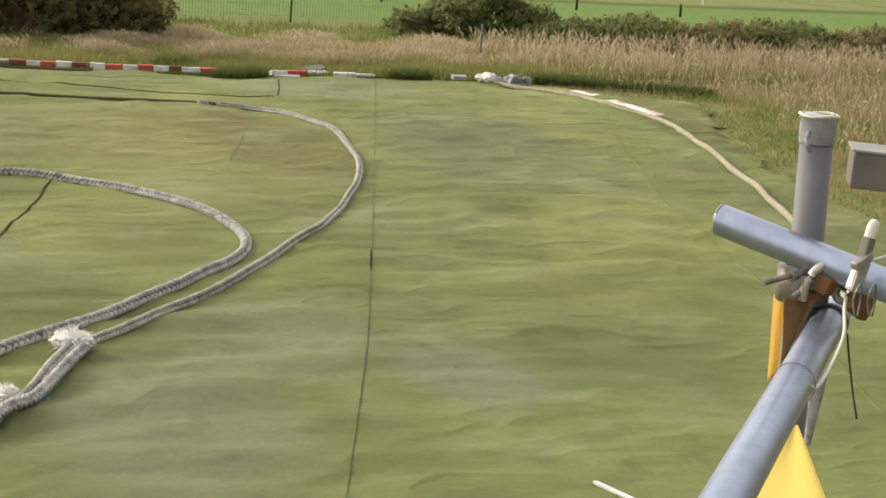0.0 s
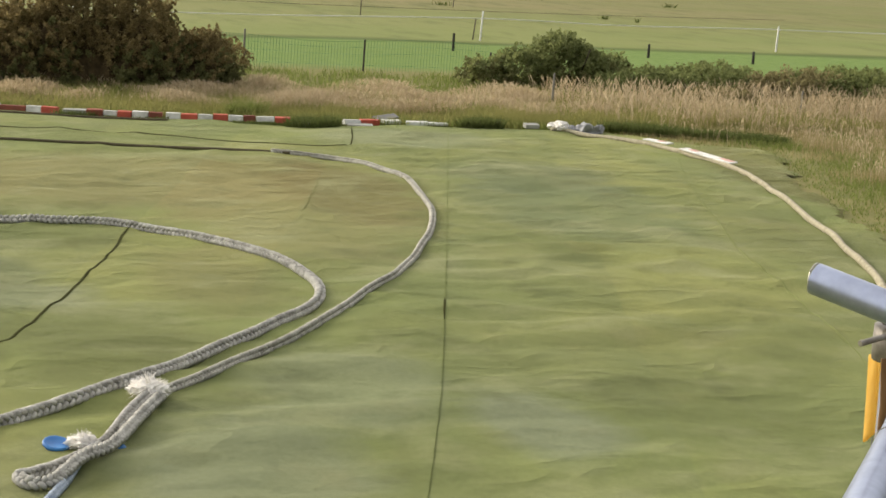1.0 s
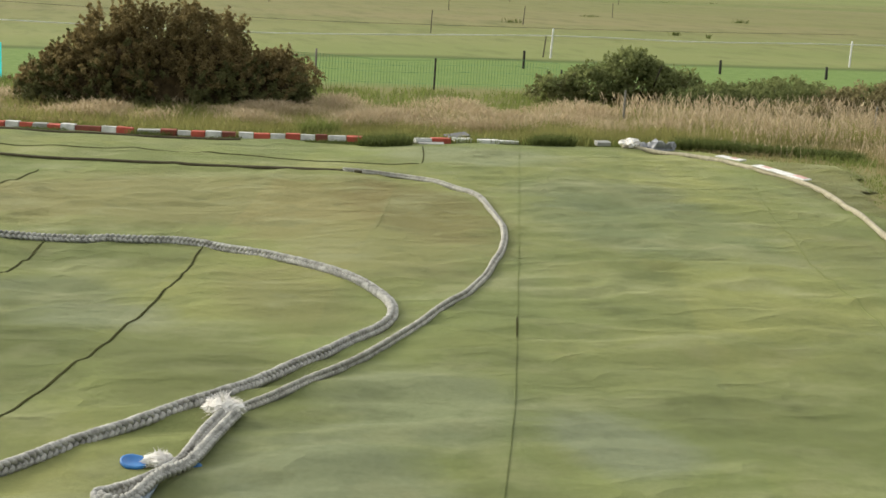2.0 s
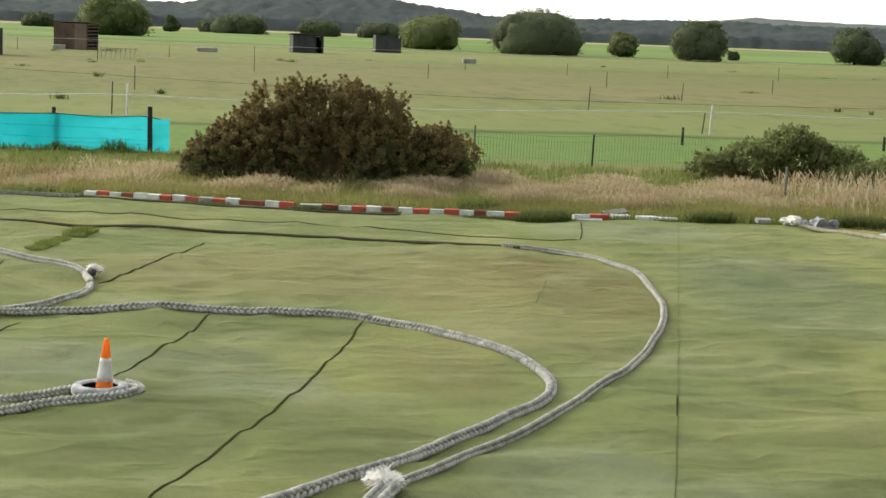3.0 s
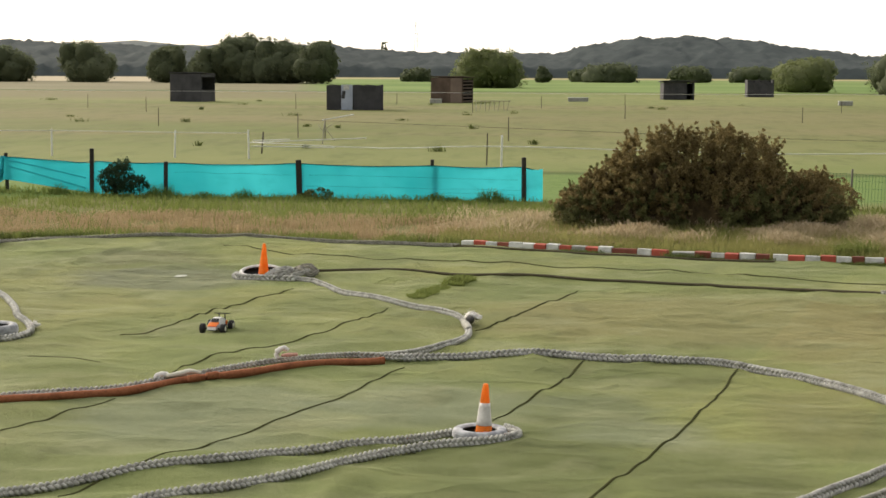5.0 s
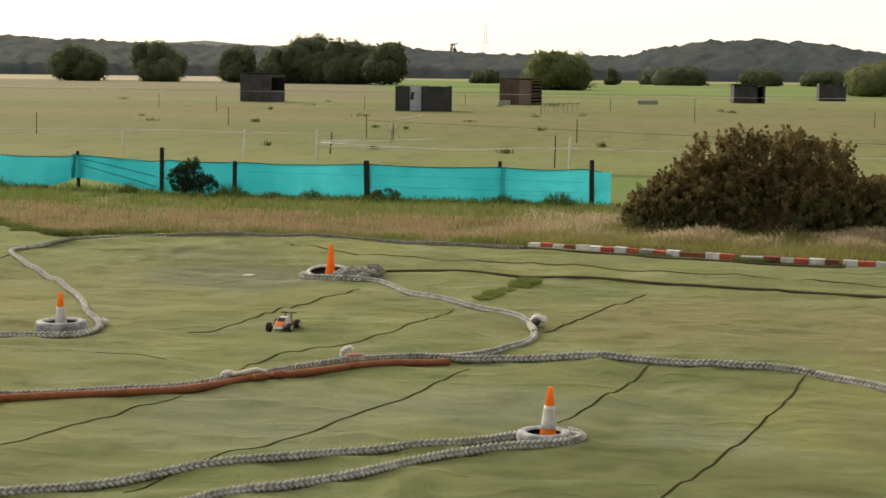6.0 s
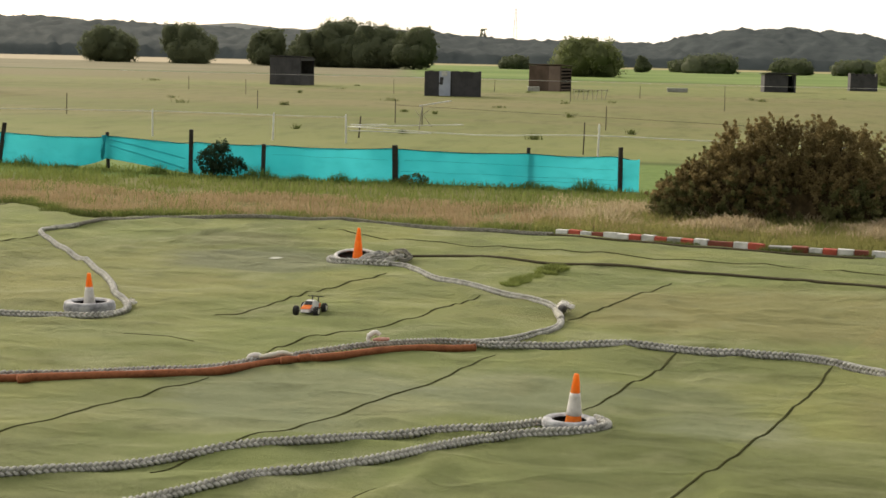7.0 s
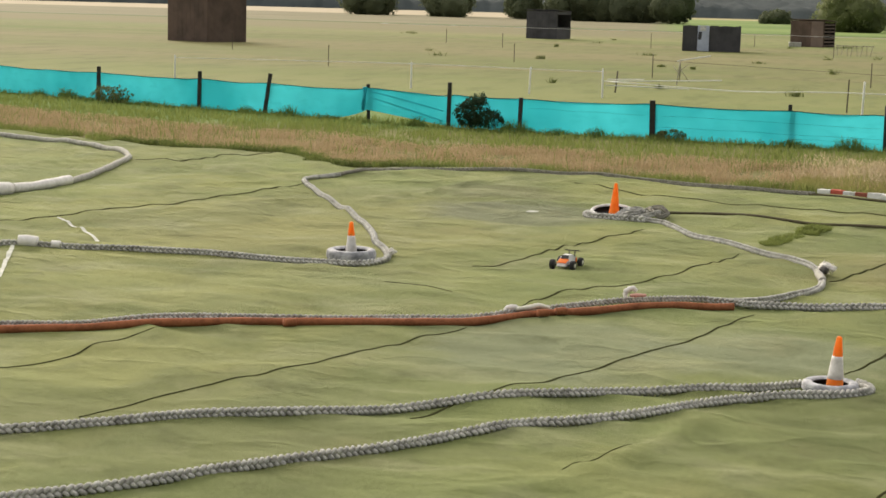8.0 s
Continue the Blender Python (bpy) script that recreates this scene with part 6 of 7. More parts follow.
shelter(-39.4, 184.5, 3.9, 3.7, 3.15, -14, SHED_BLACK, SHED_BLACK, "black boarded field shelter with a half-open end wall", end="half", over=0.06)
shelter(-16.8, 150, 5.2, 3.2, 2.35, 5, SHED_BLACK, SHED_BLACK, "black field shelter with a pale blue-grey door", door=(0.26, 0.46, SHED_GREY), ragged=0.10)
shelter(-9.6, 185, 3.9, 3.4, 2.85, -18, SHED_BROWN, SHED_BROWN, "brown boarded field shelter with a slatted end", door=(0.62, 0.97, SHED_PINK), end="slats", over=0.08)
shelter(18.3, 213, 4.0, 3.2, 2.3, 4, SHED_BLACK, ROOF, "dark field shelter under a pale felt roof", gap=(0.78, 0.95), over=0.3)
shelter(32.3, 238, 3.8, 3.0, 2.6, 0, SHED_BLACK, SHED_BLACK, "small black field shelter with ragged board tops", ragged=0.5)
shelter(-57.2, 128.5, 4.7, 4.7, 4.3, -21, SHED_BROWN, SHED_BLACK, "large dark brown stable shed in the pasture")
for x, y, w in ((-11.2, 180.5, 1.3), (5.0, 195, 2.4), (33.8, 180, 1.5)):
    t = thing("water_trough", pose(x, y, -0.05), "pale grey water trough in the pasture", "trough", "water troughs")
    part("basin", (box(w, 0.7, 0.45, pose(0, 0, 0.23), 0.04), KERB_GREY), t)
    part("rim", (box(w + 0.08, 0.78, 0.05, pose(0, 0, 0.46), 0.015), KERB_WHITE), t)


# ---- far power-line tower ----
def pylon(x, y, h):
    w = thing("pylon", pose(x, y, 0), "pale lattice power-line tower on the horizon", "pylon")
    for sx in (-1, 1):
        for sy in (-1, 1):
            part("leg", tube_mesh((sx * 3.2, sy * 3.2, 0), (sx * 0.6, sy * 0.6, h), 0.09, PYLON_STEEL, "leg", 0.02, 6), w)
    for k, z in enumerate((0.62, 0.76, 0.90)):
        part("arm", tube_mesh((-5.5 + k, 0, h * z), (5.5 - k, 0, h * z), 0.10, PYLON_STEEL, "arm", 0.02, 6), w)
    for k in range(7):
        a, c = k / 7, (k + 1) / 7
        ra, rc = 3.2 - 2.6 * a, 3.2 - 2.6 * c
        part("brace", tube_mesh((-ra, -ra, h * a), (rc, -rc, h * c), 0.06, PYLON_STEEL, "brace", 0.02, 5), w)
        part("brace", tube_mesh((ra, -ra, h * a), (-rc, -rc, h * c), 0.06, PYLON_STEEL, "brace", 0.02, 5), w)


pylon(-147, 1980, 63)


# ---- plants ----
def leaf_cloud(centres, radii, per, size, rng, narrow=0.45, outward=0.6, flat=1.0):
    """Small bent leaves round clump centres; returns vertices and triangles."""
    n = len(centres) * per
    c = np.repeat(centres, per, axis=0)
    r = np.repeat(radii, per)[:, None]
    d = rng.normal(size=(n, 3))
    d /= np.linalg.norm(d, axis=1, keepdims=True)
    p = c + d * r * rng.random((n, 1)) ** 0.5 * np.array([1, 1, flat])
    ax = d * outward + rng.normal(size=(n, 3)) * 0.6 + np.array([0, 0, 0.25])
    ax /= np.linalg.norm(ax, axis=1, keepdims=True)
    sd = np.cross(ax, rng.normal(size=(n, 3)))
    sd /= np.linalg.norm(sd, axis=1, keepdims=True) + 1e-9
    ln = size * (0.6 + 0.8 * rng.random((n, 1)))
    v = np.stack([p - ax * ln * 0.5, p + sd * ln * narrow, p + ax * ln * 0.5, p - sd * ln * narrow], 1)
    v[:, 1] += np.cross(ax, sd) * ln * 0.15
    v[:, 3] += np.cross(ax, sd) * ln * 0.15
    q = np.arange(n * 4).reshape(n, 4)
    return v.reshape(-1, 3), q


def blobs_clumps(blobs, count, rng, shell=0.75):
    """Clump centres in the outer parts of a set of ellipsoids (x, y, z, rx, ry, rz), weighted by size."""
    w = np.array([b[3] * b[4] + b[3] * b[5] for b in blobs])
    pick = rng.choice(len(blobs), count, p=w / w.sum())
    b = np.array(blobs)[pick]
    d = rng.normal(size=(count, 3))
    d /= np.linalg.norm(d, axis=1, keepdims=True)
    rad = shell + (1.06 - shell) * rng.random((count, 1))
    rad *= 1 + 0.12 * np.sin(d[:, :1] * 7 + pick[:, None]) * np.cos(d[:, 2:] * 6)
    c = b[:, :3] + d * b[:, 3:] * rad
    return c[c[:, 2] > 0.0]


def limbs(points, r, name, mat=None):
    return sweep(points, r, mat or BARK, name, 0.3, 7, taper=(1.0, 0.75, 0.4))


def bush(x, y, blobs, clumps, per, clump_r, leaf, mats, label, seed, name="bush", category="bush", stems=7, narrow=0.3, shell=0.7):
    """A bush: stems from the ground and leaves in clumps; mats: (material, share) by height."""
    rng = np.random.default_rng(seed)
    t = thing(name, pose(x, y, -0.07), label, category)
    for k in range(stems):
        b = blobs[k % len(blobs)]
        ex, ey, ez = b[0] + rng.normal() * b[3] * 0.4, b[1] + rng.normal() * b[4] * 0.3, b[2] + b[5] * 0.6
        ox, oy = ex * 0.5 + rng.normal() * 0.1, ey * 0.4
        part("stem", limbs([(ox, oy, 0), ((ox + ex) / 2 + rng.normal() * 0.08, (oy + ey) / 2, ez * 0.5), (ex, ey, max(ez, 0.2))], max(0.015, 0.02 * b[5] + 0.015), "stem"), t)
    c = blobs_clumps(blobs, clumps, rng, shell)
    top = max(b[2] + b[5] for b in blobs)
    level = np.clip(c[:, 2] / top + rng.normal(size=len(c)) * 0.13, 0, 0.999)
    low = 0.0
    for mat, high in mats:
        s = (level >= low) & (level < high)
        low = high
        if s.sum() == 0:
            continue
        v, q = leaf_cloud(c[s], clump_r * (0.6 + 0.8 * rng.random(s.sum())), per, leaf, rng, narrow)
        v[:, 2] = np.maximum(v[:, 2], 0.0)
        part("foliage", arrays("foliage", v, q, np.zeros((0, 3), int), mat), t)
    return t


def heart_mesh(blobs, size, seed):
    """The dense inner leafage of a crown: rough lumps a little smaller than its outline."""
    verts, tris = [], []
    for b in blobs:
        bm = bmesh.new()
        bmesh.ops.create_icosphere(bm, subdivisions=3, radius=1.0)
        base = sum(len(a) for a in verts)
        pts = []
        for p in bm.verts:
            k = size * (1 + 0.18 * noise.noise(p.co * 2.6 + Vector((seed, b[0], b[1]))) + 0.20 * noise.noise(p.co * 6.0 + Vector((b[1], seed, 0))))
            pts.append((b[0] + p.co.x * b[3] * k, b[1] + p.co.y * b[4] * k, b[2] + p.co.z * b[5] * k))
        verts.append(np.array(pts))
        tris.append(np.array([[p.index for p in f.verts] for f in bm.faces]) + base)
        bm.free()
    return np.vstack(verts), np.vstack(tris)


def tree(x, y, w, h, seed, mat, label, clumps=420, per=14, leaf=0.5, trunk=0.3, crown_base=0.12, lobes=12, dense=0.86):
    rng = np.random.default_rng(seed)
    t = thing("tree", pose(x, y, -0.07), label, "tree", "field trees")
    trunk_ob = part("trunk", sweep([(0, 0, -0.1), (0.1, 0, h * 0.3), (0.0, 0.1, h * 0.75)], trunk, BARK, "trunk", 0.4, 9, taper=(1.2, 0.9, 0.4)), t)
    blobs = []
    for k in range(lobes):
        a = 2 * math.pi * k / lobes + rng.normal() * 0.3
        q = w * 0.5 * (0.30 + 0.32 * rng.random())
        u = rng.random()
        zc = h * (crown_base + 0.20 + 0.42 * u)
        s = w * (0.26 + 0.10 * rng.random()) * (1.08 - 0.40 * u)
        blobs.append((q * math.cos(a), q * math.sin(a), zc, s, s, max(0.75 * zc, min(s * 0.85, h - zc))))
    blobs.append((0, 0, h * 0.66, w * 0.27, w * 0.27, h * 0.33))
    for b in blobs[:5]:
        part("limb", limbs([(0, 0, h * 0.18), (b[0] * 0.5, b[1] * 0.5, b[2] * 0.7), b[:3]], trunk * 0.45, "limb"), trunk_ob)
    c = blobs_clumps(blobs, clumps, rng, 0.86)
    c[:, 2] = np.minimum(c[:, 2], h * (0.97 + 0.05 * rng.random(len(c))))
    v, q2 = leaf_cloud(c, w * 0.040 * (0.7 + 0.7 * rng.random(len(c))), per, leaf, rng, 0.42, 0.4)
    heart, tris = heart_mesh(blobs, dense, seed)
    heart[:, 2] = np.minimum(heart[:, 2], h * 0.96)
    v2 = np.vstack([v, heart])
    v2[:, 2] = np.maximum(v2[:, 2], 0.05)
    part("crown", arrays("crown", v2, q2, tris + len(v), mat, smooth=True), t)
    return t


# the brown gorse bush behind the kerb
GORSE_TOP = [(-3.3, 0.25), (-2.8, 1.0), (-2.2, 1.55), (-1.8, 1.85), (-1.55, 2.28), (-1.15, 2.2), (-0.64, 2.58), (-0.3, 2.25), (0.35, 2.45), (1.08, 2.28), (1.66, 2.1), (1.8, 1.55), (2.1, 1.22), (2.55, 1.45), (2.98, 1.12), (3.3, 0.25)]


def gorse(x, y, label):
    """A broad gorse bush: bare stems, a solid dark core and many upright tufts of spines."""
    rng = np.random.default_rng(11)
    t = thing("gorse_bush", pose(x, y, -0.07), label, "bush")
    tops = np.array(GORSE_TOP)

    def high(u):
        return np.interp(u, tops[:, 0], tops[:, 1])

    for k in range(14):
        ex = rng.uniform(-2.9, 2.9)
        ez = high(ex) * rng.uniform(0.75, 0.95)
        part("stem", limbs([(ex * 0.55, rng.normal() * 0.1, 0), (ex * 0.8 + rng.normal() * 0.08, rng.normal() * 0.2, ez * 0.5), (ex, rng.normal() * 0.25, ez)], 0.04, "stem"), t)
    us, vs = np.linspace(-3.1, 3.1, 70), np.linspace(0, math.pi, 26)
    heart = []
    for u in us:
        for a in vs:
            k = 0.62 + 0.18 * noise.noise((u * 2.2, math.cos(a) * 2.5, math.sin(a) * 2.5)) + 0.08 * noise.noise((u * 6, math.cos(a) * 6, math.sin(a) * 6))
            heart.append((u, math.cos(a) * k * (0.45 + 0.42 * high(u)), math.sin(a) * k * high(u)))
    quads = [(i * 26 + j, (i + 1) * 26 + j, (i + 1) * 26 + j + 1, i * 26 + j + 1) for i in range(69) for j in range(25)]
    # Solid core: the shade between the tufts is put into its dark colour.
    part("dark_core", arrays("dark_core", heart, quads, np.zeros((0, 3), int), GORSE_CORE), t, "solid dark core giving the shade between the tufts")
    n = 1150
    u = rng.uniform(-3.2, 3.2, n)
    a = np.where(rng.random(n) < 0.8, rng.uniform(1.35, 3.1, n), rng.uniform(0.1, 1.35, n))
    k = rng.uniform(0.62, 0.90, n)
    foot = np.stack([u, np.cos(a) * k * (0.45 + 0.42 * high(u)), np.sin(a) * k * high(u)], 1)
    crest = rng.uniform(-3.1, 3.1, 130)
    foot = np.vstack([foot, np.stack([crest, rng.normal(size=130) * 0.2, high(crest) * rng.uniform(0.80, 0.93, 130)], 1)])
    foot = foot[~((np.abs(foot[:, 0] + 1.27) < 0.16) & (np.abs(foot[:, 2] - 1.95) < 0.22))]
    foot = foot[foot[:, 2] > 0.06]
    n = len(foot)
    grow = np.stack([foot[:, 0] * 0.16, foot[:, 1] * 0.7, 0.25 + 0.35 * foot[:, 2]], 1) + rng.normal(size=(n, 3)) * np.array([0.42, 0.3, 0.28])
    grow *= (rng.uniform(0.16, 0.46, n) / (np.linalg.norm(grow, axis=1) + 1e-6))[:, None]
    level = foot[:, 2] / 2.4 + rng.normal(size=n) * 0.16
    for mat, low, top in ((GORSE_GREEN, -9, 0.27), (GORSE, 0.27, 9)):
        pick = (level >= low) & (level < top)
        m = pick.sum()
        along = np.concatenate([foot[pick] + grow[pick] * f for f in (0.0, 0.3, 0.6, 0.9)])
        thick = np.concatenate([rng.uniform(0.07, 0.13, m) * f for f in (1.0, 0.85, 0.65, 0.4)])
        v, q = leaf_cloud(along, thick, 17, 0.075, rng, 0.22, 0.7, 1.0)
        v[:, 2] = np.maximum(v[:, 2], 0.0)
        part("foliage", arrays("foliage", v, q, np.zeros((0, 3), int), mat), t)
    return t


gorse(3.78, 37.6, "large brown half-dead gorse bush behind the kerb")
bush(8.15, 43.6, [(0, 0, 0.3, 0.5, 0.4, 0.4)], 120, 14, 0.1, 0.08, [(GORSE, 1.0)], "small brown gorse clump by the mesh fence", 12, "gorse_bush", stems=3, narrow=0.22)
bush(16.0, 39.9, [(0, 0, 0.7, 0.9, 0.8, 0.75), (-0.9, 0.1, 0.5, 0.9, 0.8, 0.55), (-1.8, 0.2, 0.35, 0.7, 0.7, 0.45), (0.7, 0, 0.65, 0.8, 0.8, 0.6), (1.5, 0.1, 0.5, 0.7, 0.7, 0.5), (0.2, 0.2, 1.1, 0.5, 0.5, 0.45)],
     900, 16, 0.15, 0.10, [(GORSE_GREEN, 0.3), (SCRUB, 1.0)], "green bramble bush behind the dry grass", 13, stems=7, narrow=0.35)
for k, (x, y, w, h, green) in enumerate(((17.8, 38.2, 1.5, 0.8, 1), (19.6, 37.6, 1.6, 0.95, 1), (21.4, 37.0, 1.7, 1.0, 0), (23.3, 36.5, 1.7, 1.05, 1), (25.2, 36.0, 1.8, 1.0, 0), (27.2, 35.4, 1.8, 1.1, 1),
                                         (20.5, 40.0, 2.0, 0.85, 1), (24.0, 39.4, 2.2, 0.9, 1), (27.8, 38.4, 2.2, 0.9, 1), (29.5, 34.5, 2.0, 1.1, 0), (18.6, 35.6, 1.0, 0.5, 0), (22.0, 34.3, 1.1, 0.45, 0))):
    bush(x, y, [(0, 0, h * 0.45, w * 0.6, 0.7, h * 0.5), (-w * 0.5, 0.1, h * 0.35, w * 0.45, 0.6, h * 0.42), (w * 0.5, -0.1, h * 0.4, w * 0.45, 0.6, h * 0.45)],
         330, 15, 0.14, 0.10, [(GORSE_GREEN, 0.25), (SCRUB if green else SCRUB_DRY, 1.0)], "low tangled scrub along the field edge" if green else "dry brownish scrub along the field edge", 40 + k, "scrub", "scrub", stems=4, narrow=0.3)
bush(-12.0, 46.1, [(0, 0, 0.55, 0.45, 0.32, 0.46), (-0.35, 0, 0.5, 0.3, 0.3, 0.38), (0.4, 0, 0.35, 0.4, 0.3, 0.22), (0.05, 0, 0.9, 0.22, 0.2, 0.25)], 260, 18, 0.1, 0.07, [(DARK_LEAF, 1.0)], "small dark gorse growing against the netting", 14, stems=4, narrow=0.25)
bush(-6.2, 45.7, [(0, 0, 0.1, 0.45, 0.3, 0.2)], 70, 12, 0.08, 0.08, [(GORSE_GREEN, 1.0)], "tuft of dark weeds at the foot of the netting", 15, stems=2, narrow=0.2)
bush(-26.0, 50.3, [(0, 0, 0.3, 0.7, 0.4, 0.3)], 90, 12, 0.1, 0.09, [(GORSE_GREEN, 1.0)], "dark weeds growing at the netting", 16, stems=2, narrow=0.2)

# trees and hedges of the far fields
for k, (x, y, w, h, light) in enumerate(((62.2, 272, 15.0, 7.5, 0), (48.3, 296, 11.6, 6.0, 1), (88.0, 262, 10.2, 6.6, 0), (81.0, 284, 5.6, 4.4, 1), (104.5, 290, 2.2, 1.6, 0), (128.4, 290, 9.8, 6.8, 0),
                                         (-10.1, 345, 16.0, 7.9, 1), (-67, 430, 17, 11.8, 0), (-79, 436, 18, 13.0, 0), (-57.5, 420, 12, 10.8, 0), (-87, 432, 12, 9.5, 0), (-73, 440, 15, 11.0, 0),
                                         (-101, 440, 11, 9.6, 0), (-149, 450, 15.5, 9.8, 0), (-126, 450, 17, 11.0, 0))):
    tree(x, y, w, h, 100 + k, LEAVES_LIGHT if light else LEAVES, "round field tree in full leaf" if w > 4 else "small rounded bush in the far field",
         clumps=1300 if w > 8 else 600, leaf=0.24 if y < 320 else 0.36, crown_base=0.04)
for k, (x, y, w, h) in enumerate(((24, 520, 16, 6.0), (50, 530, 14, 5.2), (1.8, 500, 5, 5.0), (-38, 520, 9, 4.6), (72, 540, 16, 5.0), (15, 545, 10, 4.0), (150.5, 292, 4.5, 1.7), (155.0, 293, 5.0, 2.0))):
    tree(x, y, w, h, 160 + k, LEAVES, "low dark hedgerow trees across the crop field", clumps=520, leaf=0.42, crown_base=0.0, lobes=9)


def grass(name, x, y, z, height, width, lean, mat, label, seed, head=0.0, category="grass"):
    """Many single blades; head widens the tip into a seed plume."""
    rng = np.random.default_rng(seed)
    n = len(x)
    a = rng.random(n) * 2 * np.pi
    b = rng.random(n) * 2 * np.pi
    l = lean * (0.3 + rng.random(n)) * height
    side = np.stack([np.cos(a), np.sin(a), np.zeros(n)], 1) * (width * (0.7 + 0.6 * rng.random(n)))[:, None]
    base = np.stack([x, y, z], 1)
    bend = np.stack([np.cos(b) * l, np.sin(b) * l, np.zeros(n)], 1)
    up = np.array([0, 0, 1.0]) * height[:, None]
    if head:
        mid, neck, tip = base + bend * 0.45 + up * 0.72, base + bend * 0.7 + up * 0.86, base + bend + up
        s2 = side / width * head
        v = np.stack([base - side, base + side, mid + side * 0.7, mid - side * 0.7, neck + s2, tip, neck - s2], 1).reshape(-1, 3)
        i = np.arange(n)[:, None] * 7
        q = np.vstack([i + np.array([[0, 1, 2, 3]]), i + np.array([[3, 4, 5, 6]])])
        tri = np.zeros((0, 3), int)
    else:
        mid, tip = base + bend * 0.4 + up * 0.6, base + bend + up
        v = np.stack([base - side, base + side, mid + side * 0.7, mid - side * 0.7, tip], 1).reshape(-1, 3)
        i = np.arange(n)[:, None] * 5
        q = i + np.array([[0, 1, 2, 3]])
        tri = i + np.array([[3, 2, 4]])
    ob = part(name, arrays(name, v, q, tri, mat))
    return tagged(ob, label, category, kind="stuff")


def spread(n, seed, x0, x1, d0, d1, clump=0.55, scale=1.2, side="far"):
    """Places beyond the carpet's far edge, between the distances d0 and d1 from it, gathered in clumps."""
    rng = np.random.default_rng(seed)
    x = rng.uniform(x0, x1, n * 2)
    d = d0 + (d1 - d0) * rng.random(n * 2)
    y = far_edge(np.minimum(x, 13.0)) + d
    keep = np.array([noise.noise((a / scale, b / scale, seed)) for a, b in zip(x, y)]) + rng.normal(size=n * 2) * 0.25 > (clump - 0.6)
    return x[keep][:n], y[keep][:n], rng


def ground_level(n):
    return np.full(n, -0.07)


x, y, rng = spread(56000, 1, -5.0, 15.0, 1.5, 6.5, 0.58, 1.6)
keep = rng.random(len(x)) < np.clip((x + 2.5) / 5.0, 0, 1)
x, y = x[keep], y[keep]
grass("dry_grass", x, y, ground_level(len(x)), rng.uniform(0.12, 0.36, len(x)) * np.array([1.0 + 0.9 * noise.noise((a / 1.4, b / 1.4, 12)) for a, b in zip(x, y)]), 0.004, 0.6, DRY_STALKS, "tall straw-coloured grass with pinkish seed heads", 2, head=0.010)
x, y, rng = spread(8000, 15, 14.0, 30.0, 0.5, 6.0)
grass("thin_dry_grass", x, y, ground_level(len(x)), rng.uniform(0.20, 0.75, len(x)), 0.005, 0.4, DRY_STALKS, "thin straw stalks before the scrub", 16, head=0.013)
x, y, rng = spread(24000, 17, 13.5, 30.0, 0.3, 7.0)
grass("field_edge_grass", x, y, ground_level(len(x)), rng.uniform(0.12, 0.38, len(x)), 0.009, 0.5, OLIVE, "yellow-green grass before the scrub", 18)
x, y, rng = spread(44000, 3, -34.0, 2.0, 0.4, 5.2)
grass("rusty_grass", x, y, ground_level(len(x)), rng.uniform(0.08, 0.22, len(x)), 0.005, 0.6, RUSTY, "short reddish-brown dry grass beyond the track", 4, head=0.011)
x, y, rng = spread(30000, 5, -34.0, 20.0, 4.6, 12.5, 0.45)
grass("fence_grass", x, y, ground_level(len(x)), rng.uniform(0.08, 0.24, len(x)), 0.012, 0.6, LUSH, "green grass before the turquoise fence", 6)
rng = np.random.default_rng(71)
x = rng.uniform(-32.0, -0.4, 9000)
y = np.interp(x, [p[0] for p in TEAL_POSTS], [p[1] for p in TEAL_POSTS]) - 0.08 - np.abs(rng.normal(size=9000)) * 0.22
rank = np.clip(0.25 + 1.5 * np.array([noise.noise((a / 0.8, 3.0, 1.0)) + 0.6 * noise.noise((a / 3.0, 5.0, 1.0)) for a in x]), 0.12, 1.0)
grass("netting_weeds", x, y, ground_level(len(x)), rng.uniform(0.12, 0.45, len(x)) * rank, 0.011, 0.6, LUSH, "uneven weeds growing against the foot of the netting", 72)
x, y, rng = spread(24000, 7, -34.0, 15.0, -0.15, 0.9, 0.55, 0.8)
grass("edge_grass", x, y, ground_level(len(x)), rng.uniform(0.06, 0.22, len(x)), 0.008, 0.7, LUSH, "green grass tufts growing over the carpet edge", 8)
x, y, rng = spread(30000, 11, -2.0, 14.0, 0.1, 2.2, 0.35, 1.0)
grass("verge_grass", x, y, ground_level(len(x)), rng.uniform(0.06, 0.26, len(x)), 0.008, 0.6, OLIVE, "green verge grass behind the kerb", 12)
x, y, rng = spread(36000, 13, -1.0, 20.0, 0.5, 5.0, 0.45, 1.8)
grass("verge_olive_grass", x, y, ground_level(len(x)), rng.uniform(0.12, 0.36, len(x)), 0.007, 0.55, OLIVE, "yellow-green grass among the straw", 14)
x, y, rng = spread(9000, 9, -34.0, 34.0, 1.0, 9.0, 0.75, 2.5)
grass("green_grass", x, y, ground_level(len(x)), rng.uniform(0.15, 0.40, len(x)), 0.011, 0.5, LUSH, "green grass among the dry stalks", 10)

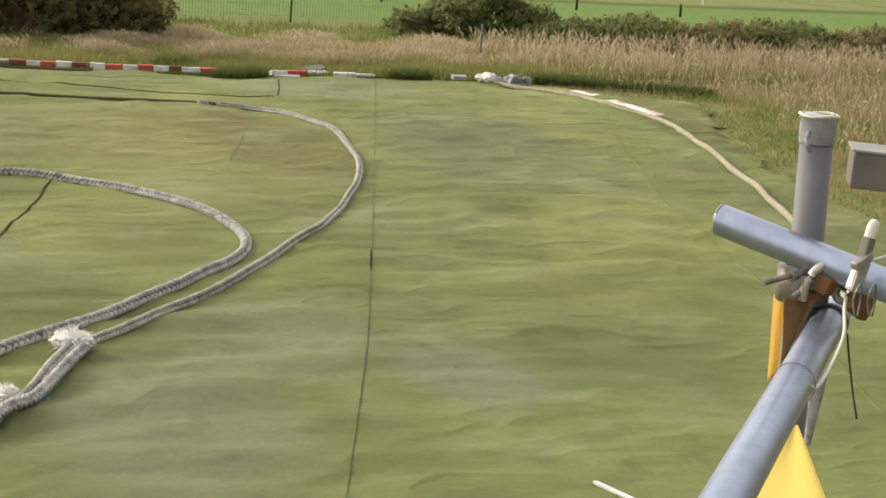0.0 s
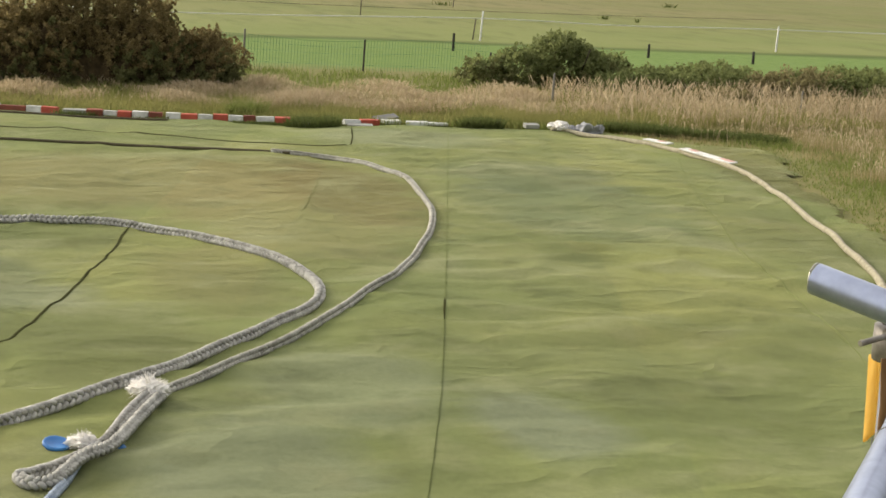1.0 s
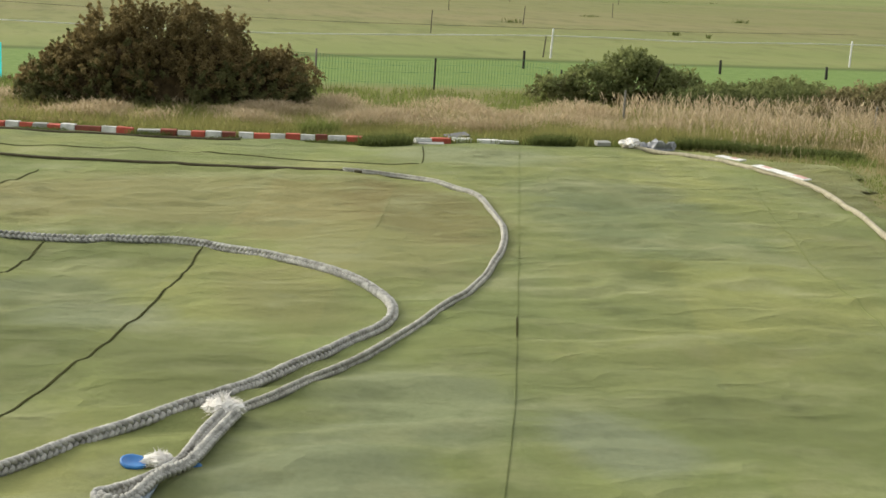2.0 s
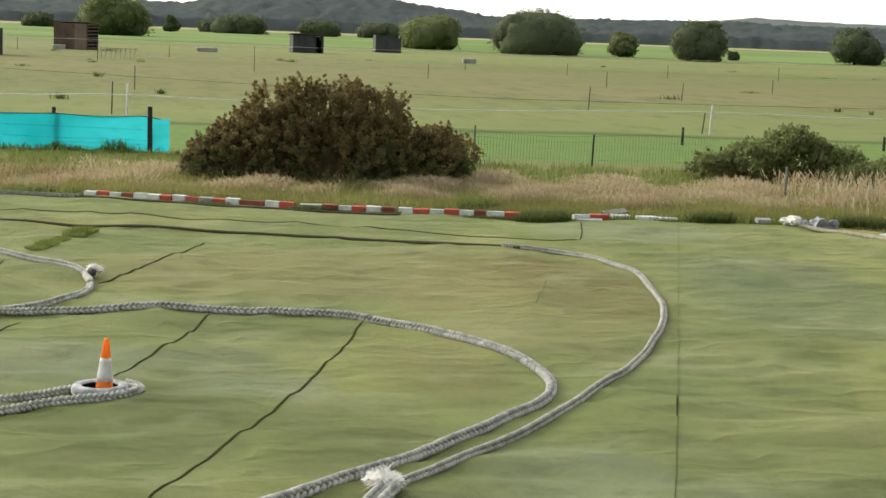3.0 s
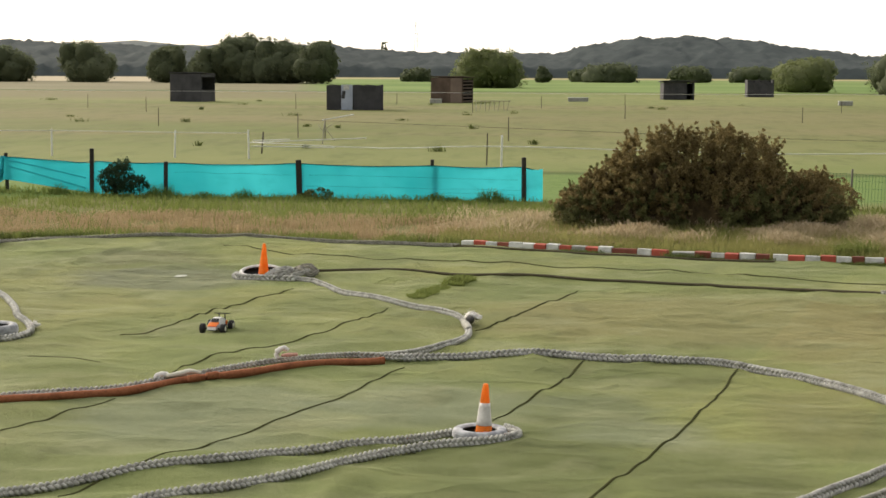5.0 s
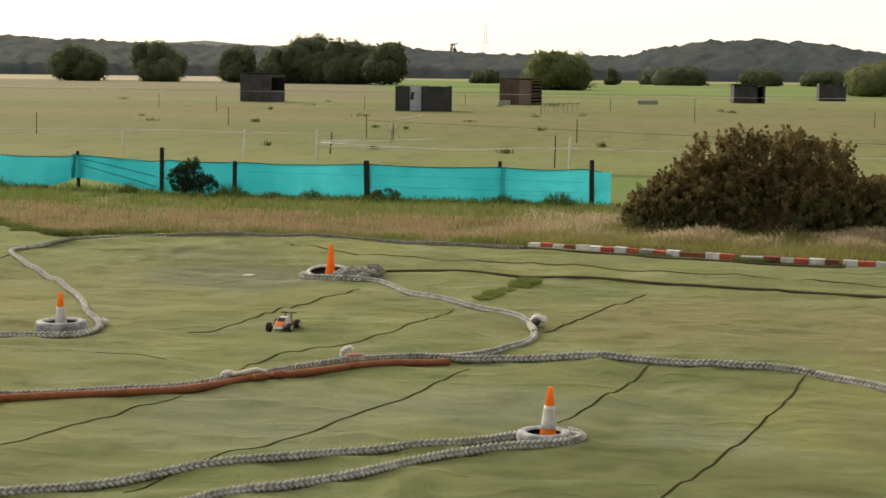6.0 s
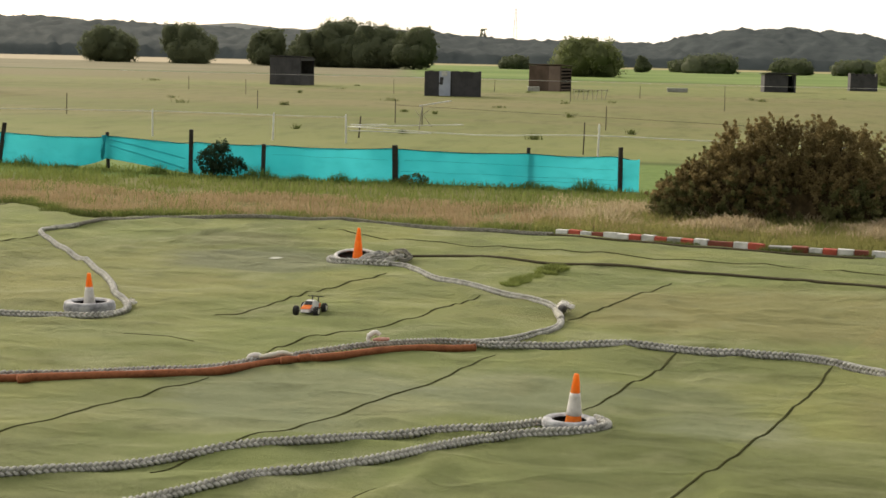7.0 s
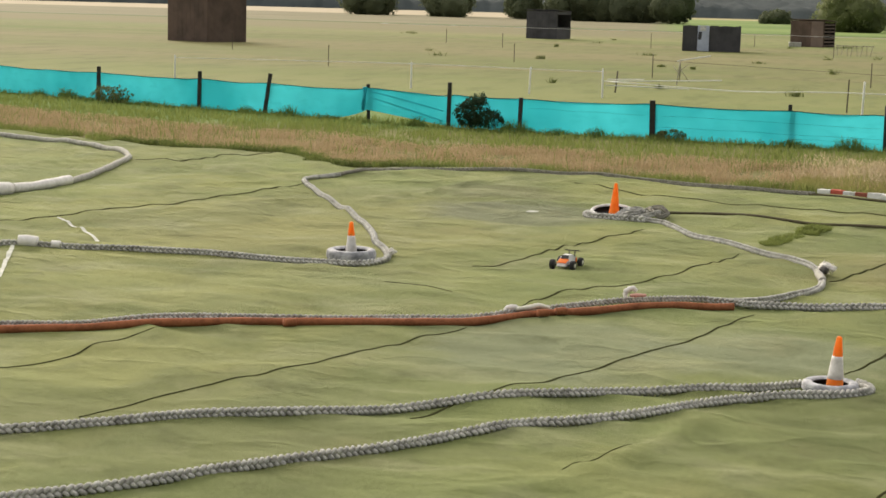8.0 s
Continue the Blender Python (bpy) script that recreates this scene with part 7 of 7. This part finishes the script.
# right-hand bank
rng = np.random.default_rng(20)
n = 124000
x, y = rng.uniform(11.0, 22, n), rng.uniform(7, 36, n)
edge_x = np.interp(y, [p[1] for p in NEAR_EDGE[1:]] + [28.9, 30.6], [p[0] for p in NEAR_EDGE[1:]] + [14.3, 13.1])
rim = np.array([noise.noise((a / 1.1, b / 1.1, 4)) for a, b in zip(x, y)])
ok = (x - edge_x + 1.0 + 0.8 * rim) / 2.6 > rng.random(n)
x, y, edge_x = x[ok], y[ok], edge_x[ok]
grown = np.clip(0.30 + (x - edge_x) * 0.40, 0.2, 1.0)
base = np.array([lie(a, b) - 0.02 if b < 30 and a < e + 0.1 else -0.07 for a, b, e in zip(x, y, edge_x)])
green = np.array([noise.noise((a / 1.3, b / 1.8, 2)) for a, b in zip(x, y)]) * 1.3 + rng.normal(size=len(x)) * 0.22 + 0.55 - (x - edge_x) * 0.14 > 0.25
grass("bank_grass", x[green], y[green], base[green], rng.uniform(0.05, 0.19, green.sum()) * grown[green], 0.008, 0.75, LUSH, "green grass on the bank beside the track", 21)
grass("bank_dry_grass", x[~green], y[~green], base[~green], rng.uniform(0.06, 0.22, (~green).sum()) * grown[~green], 0.007, 0.7, BANK_STRAW, "yellow-green grass on the bank beside the track", 22)
dry = ~green & (x - edge_x > 1.2) & (rng.random(len(x)) < 0.14)
grass("bank_stalks", x[dry], y[dry], base[dry], rng.uniform(0.2, 0.45, dry.sum()) * grown[dry], 0.004, 0.4, DRY_STALKS, "dry straw stalks on the bank beside the track", 23, head=0.012)


def tuft(x, y, r, n, h, seed, mat, label, squash=1.0):
    g = np.random.default_rng(seed)
    a, q = g.random(n) * 2 * np.pi, np.sqrt(g.random(n)) * r
    px, py = x + q * np.cos(a), y + squash * q * np.sin(a)
    z = np.array([lie(u, v) - 0.02 for u, v in zip(px, py)])
    grass("grass_tuft", px, py, z, g.uniform(0.4, 1.0, n) * h, 0.007, 0.9, mat, label, seed + 1, category="grass tuft")


for k, (gx, gy, gr, gh) in enumerate(((-1.86, 25.4, 0.17, 0.07), (-1.74, 25.9, 0.19, 0.08), (-1.56, 26.45, 0.16, 0.05), (-1.36, 27.05, 0.19, 0.11), (-1.22, 27.45, 0.20, 0.12))):
    tuft(gx, gy, gr, 1000, gh, 31 + 60 * k, LUSH, "low grass patch growing through the carpet", 1.9)
tuft(7.35, 30.62, 0.55, 1300, 0.27, 35, WEED, "grass tuft hiding the end of the kerb", 0.5)
tuft(10.75, 30.55, 0.5, 1200, 0.27, 37, WEED, "grass tuft at the carpet edge", 0.4)
tuft(2.95, 31.62, 0.5, 700, 0.15, 39, WEED, "grass growing over the kerb", 0.3)
tuft(6.4, 30.78, 0.6, 600, 0.09, 43, WEED, "low dark weeds at the foot of the kerb", 0.2)
tuft(0.9, 32.2, 0.5, 500, 0.10, 45, WEED, "low dark weeds at the foot of the kerb", 0.3)
tuft(4.3, 31.2, 0.35, 300, 0.08, 47, WEED, "low dark weeds at the foot of the kerb", 0.3)
for k in range(6):
    tuft(13.75 + 0.55 * k, 30.55 - 0.27 * k, 0.45, 620, 0.26 - 0.02 * k, 600 + 7 * k, WEED, "dark green grass at the corner of the carpet", 0.5)
for k in range(11):
    gx = -18.5 + 0.85 * k
    tuft(gx, far_edge(gx) + 0.12 * math.sin(k * 2.3), 0.5, 380, 0.13 + 0.05 * math.sin(k * 1.7), 700 + 7 * k, WEED, "dark grass creeping over the carpet edge", 0.45)
tuft(6.3, 32.0, 0.45, 420, 0.45, 41, LUSH, "bright green weeds behind the kerb", 0.5)


# coarse tussocks scattered over the pasture
rng = np.random.default_rng(50)
tx, ty, th = [], [], []
for k in range(34):
    cy = rng.uniform(68, 190)
    cx = rng.uniform(-0.34, 0.02) * cy if k % 3 else rng.uniform(0.05, 0.5) * cy
    m = rng.integers(14, 60)
    s = rng.uniform(0.05, 0.18) * cy / 90
    tx.append(cx + rng.normal(size=m) * s * 1.5)
    ty.append(cy + rng.normal(size=m) * s)
    th.append(rng.uniform(0.12, 0.28) * (0.5 + rng.random(m)))
tx, ty, th = np.concatenate(tx), np.concatenate(ty), np.concatenate(th)
grass("pasture_tussocks", tx, ty, ground_level(len(tx)), th, 0.022, 0.9, WEED, "dark weeds and tussocks scattered over the pasture", 51)

tree(-95, 1010, 6.0, 20.5, 190, LEAVES, "tall sparse tree standing above the ridge", clumps=90, per=9, leaf=0.8, crown_base=0.3, lobes=5, dense=0.25)
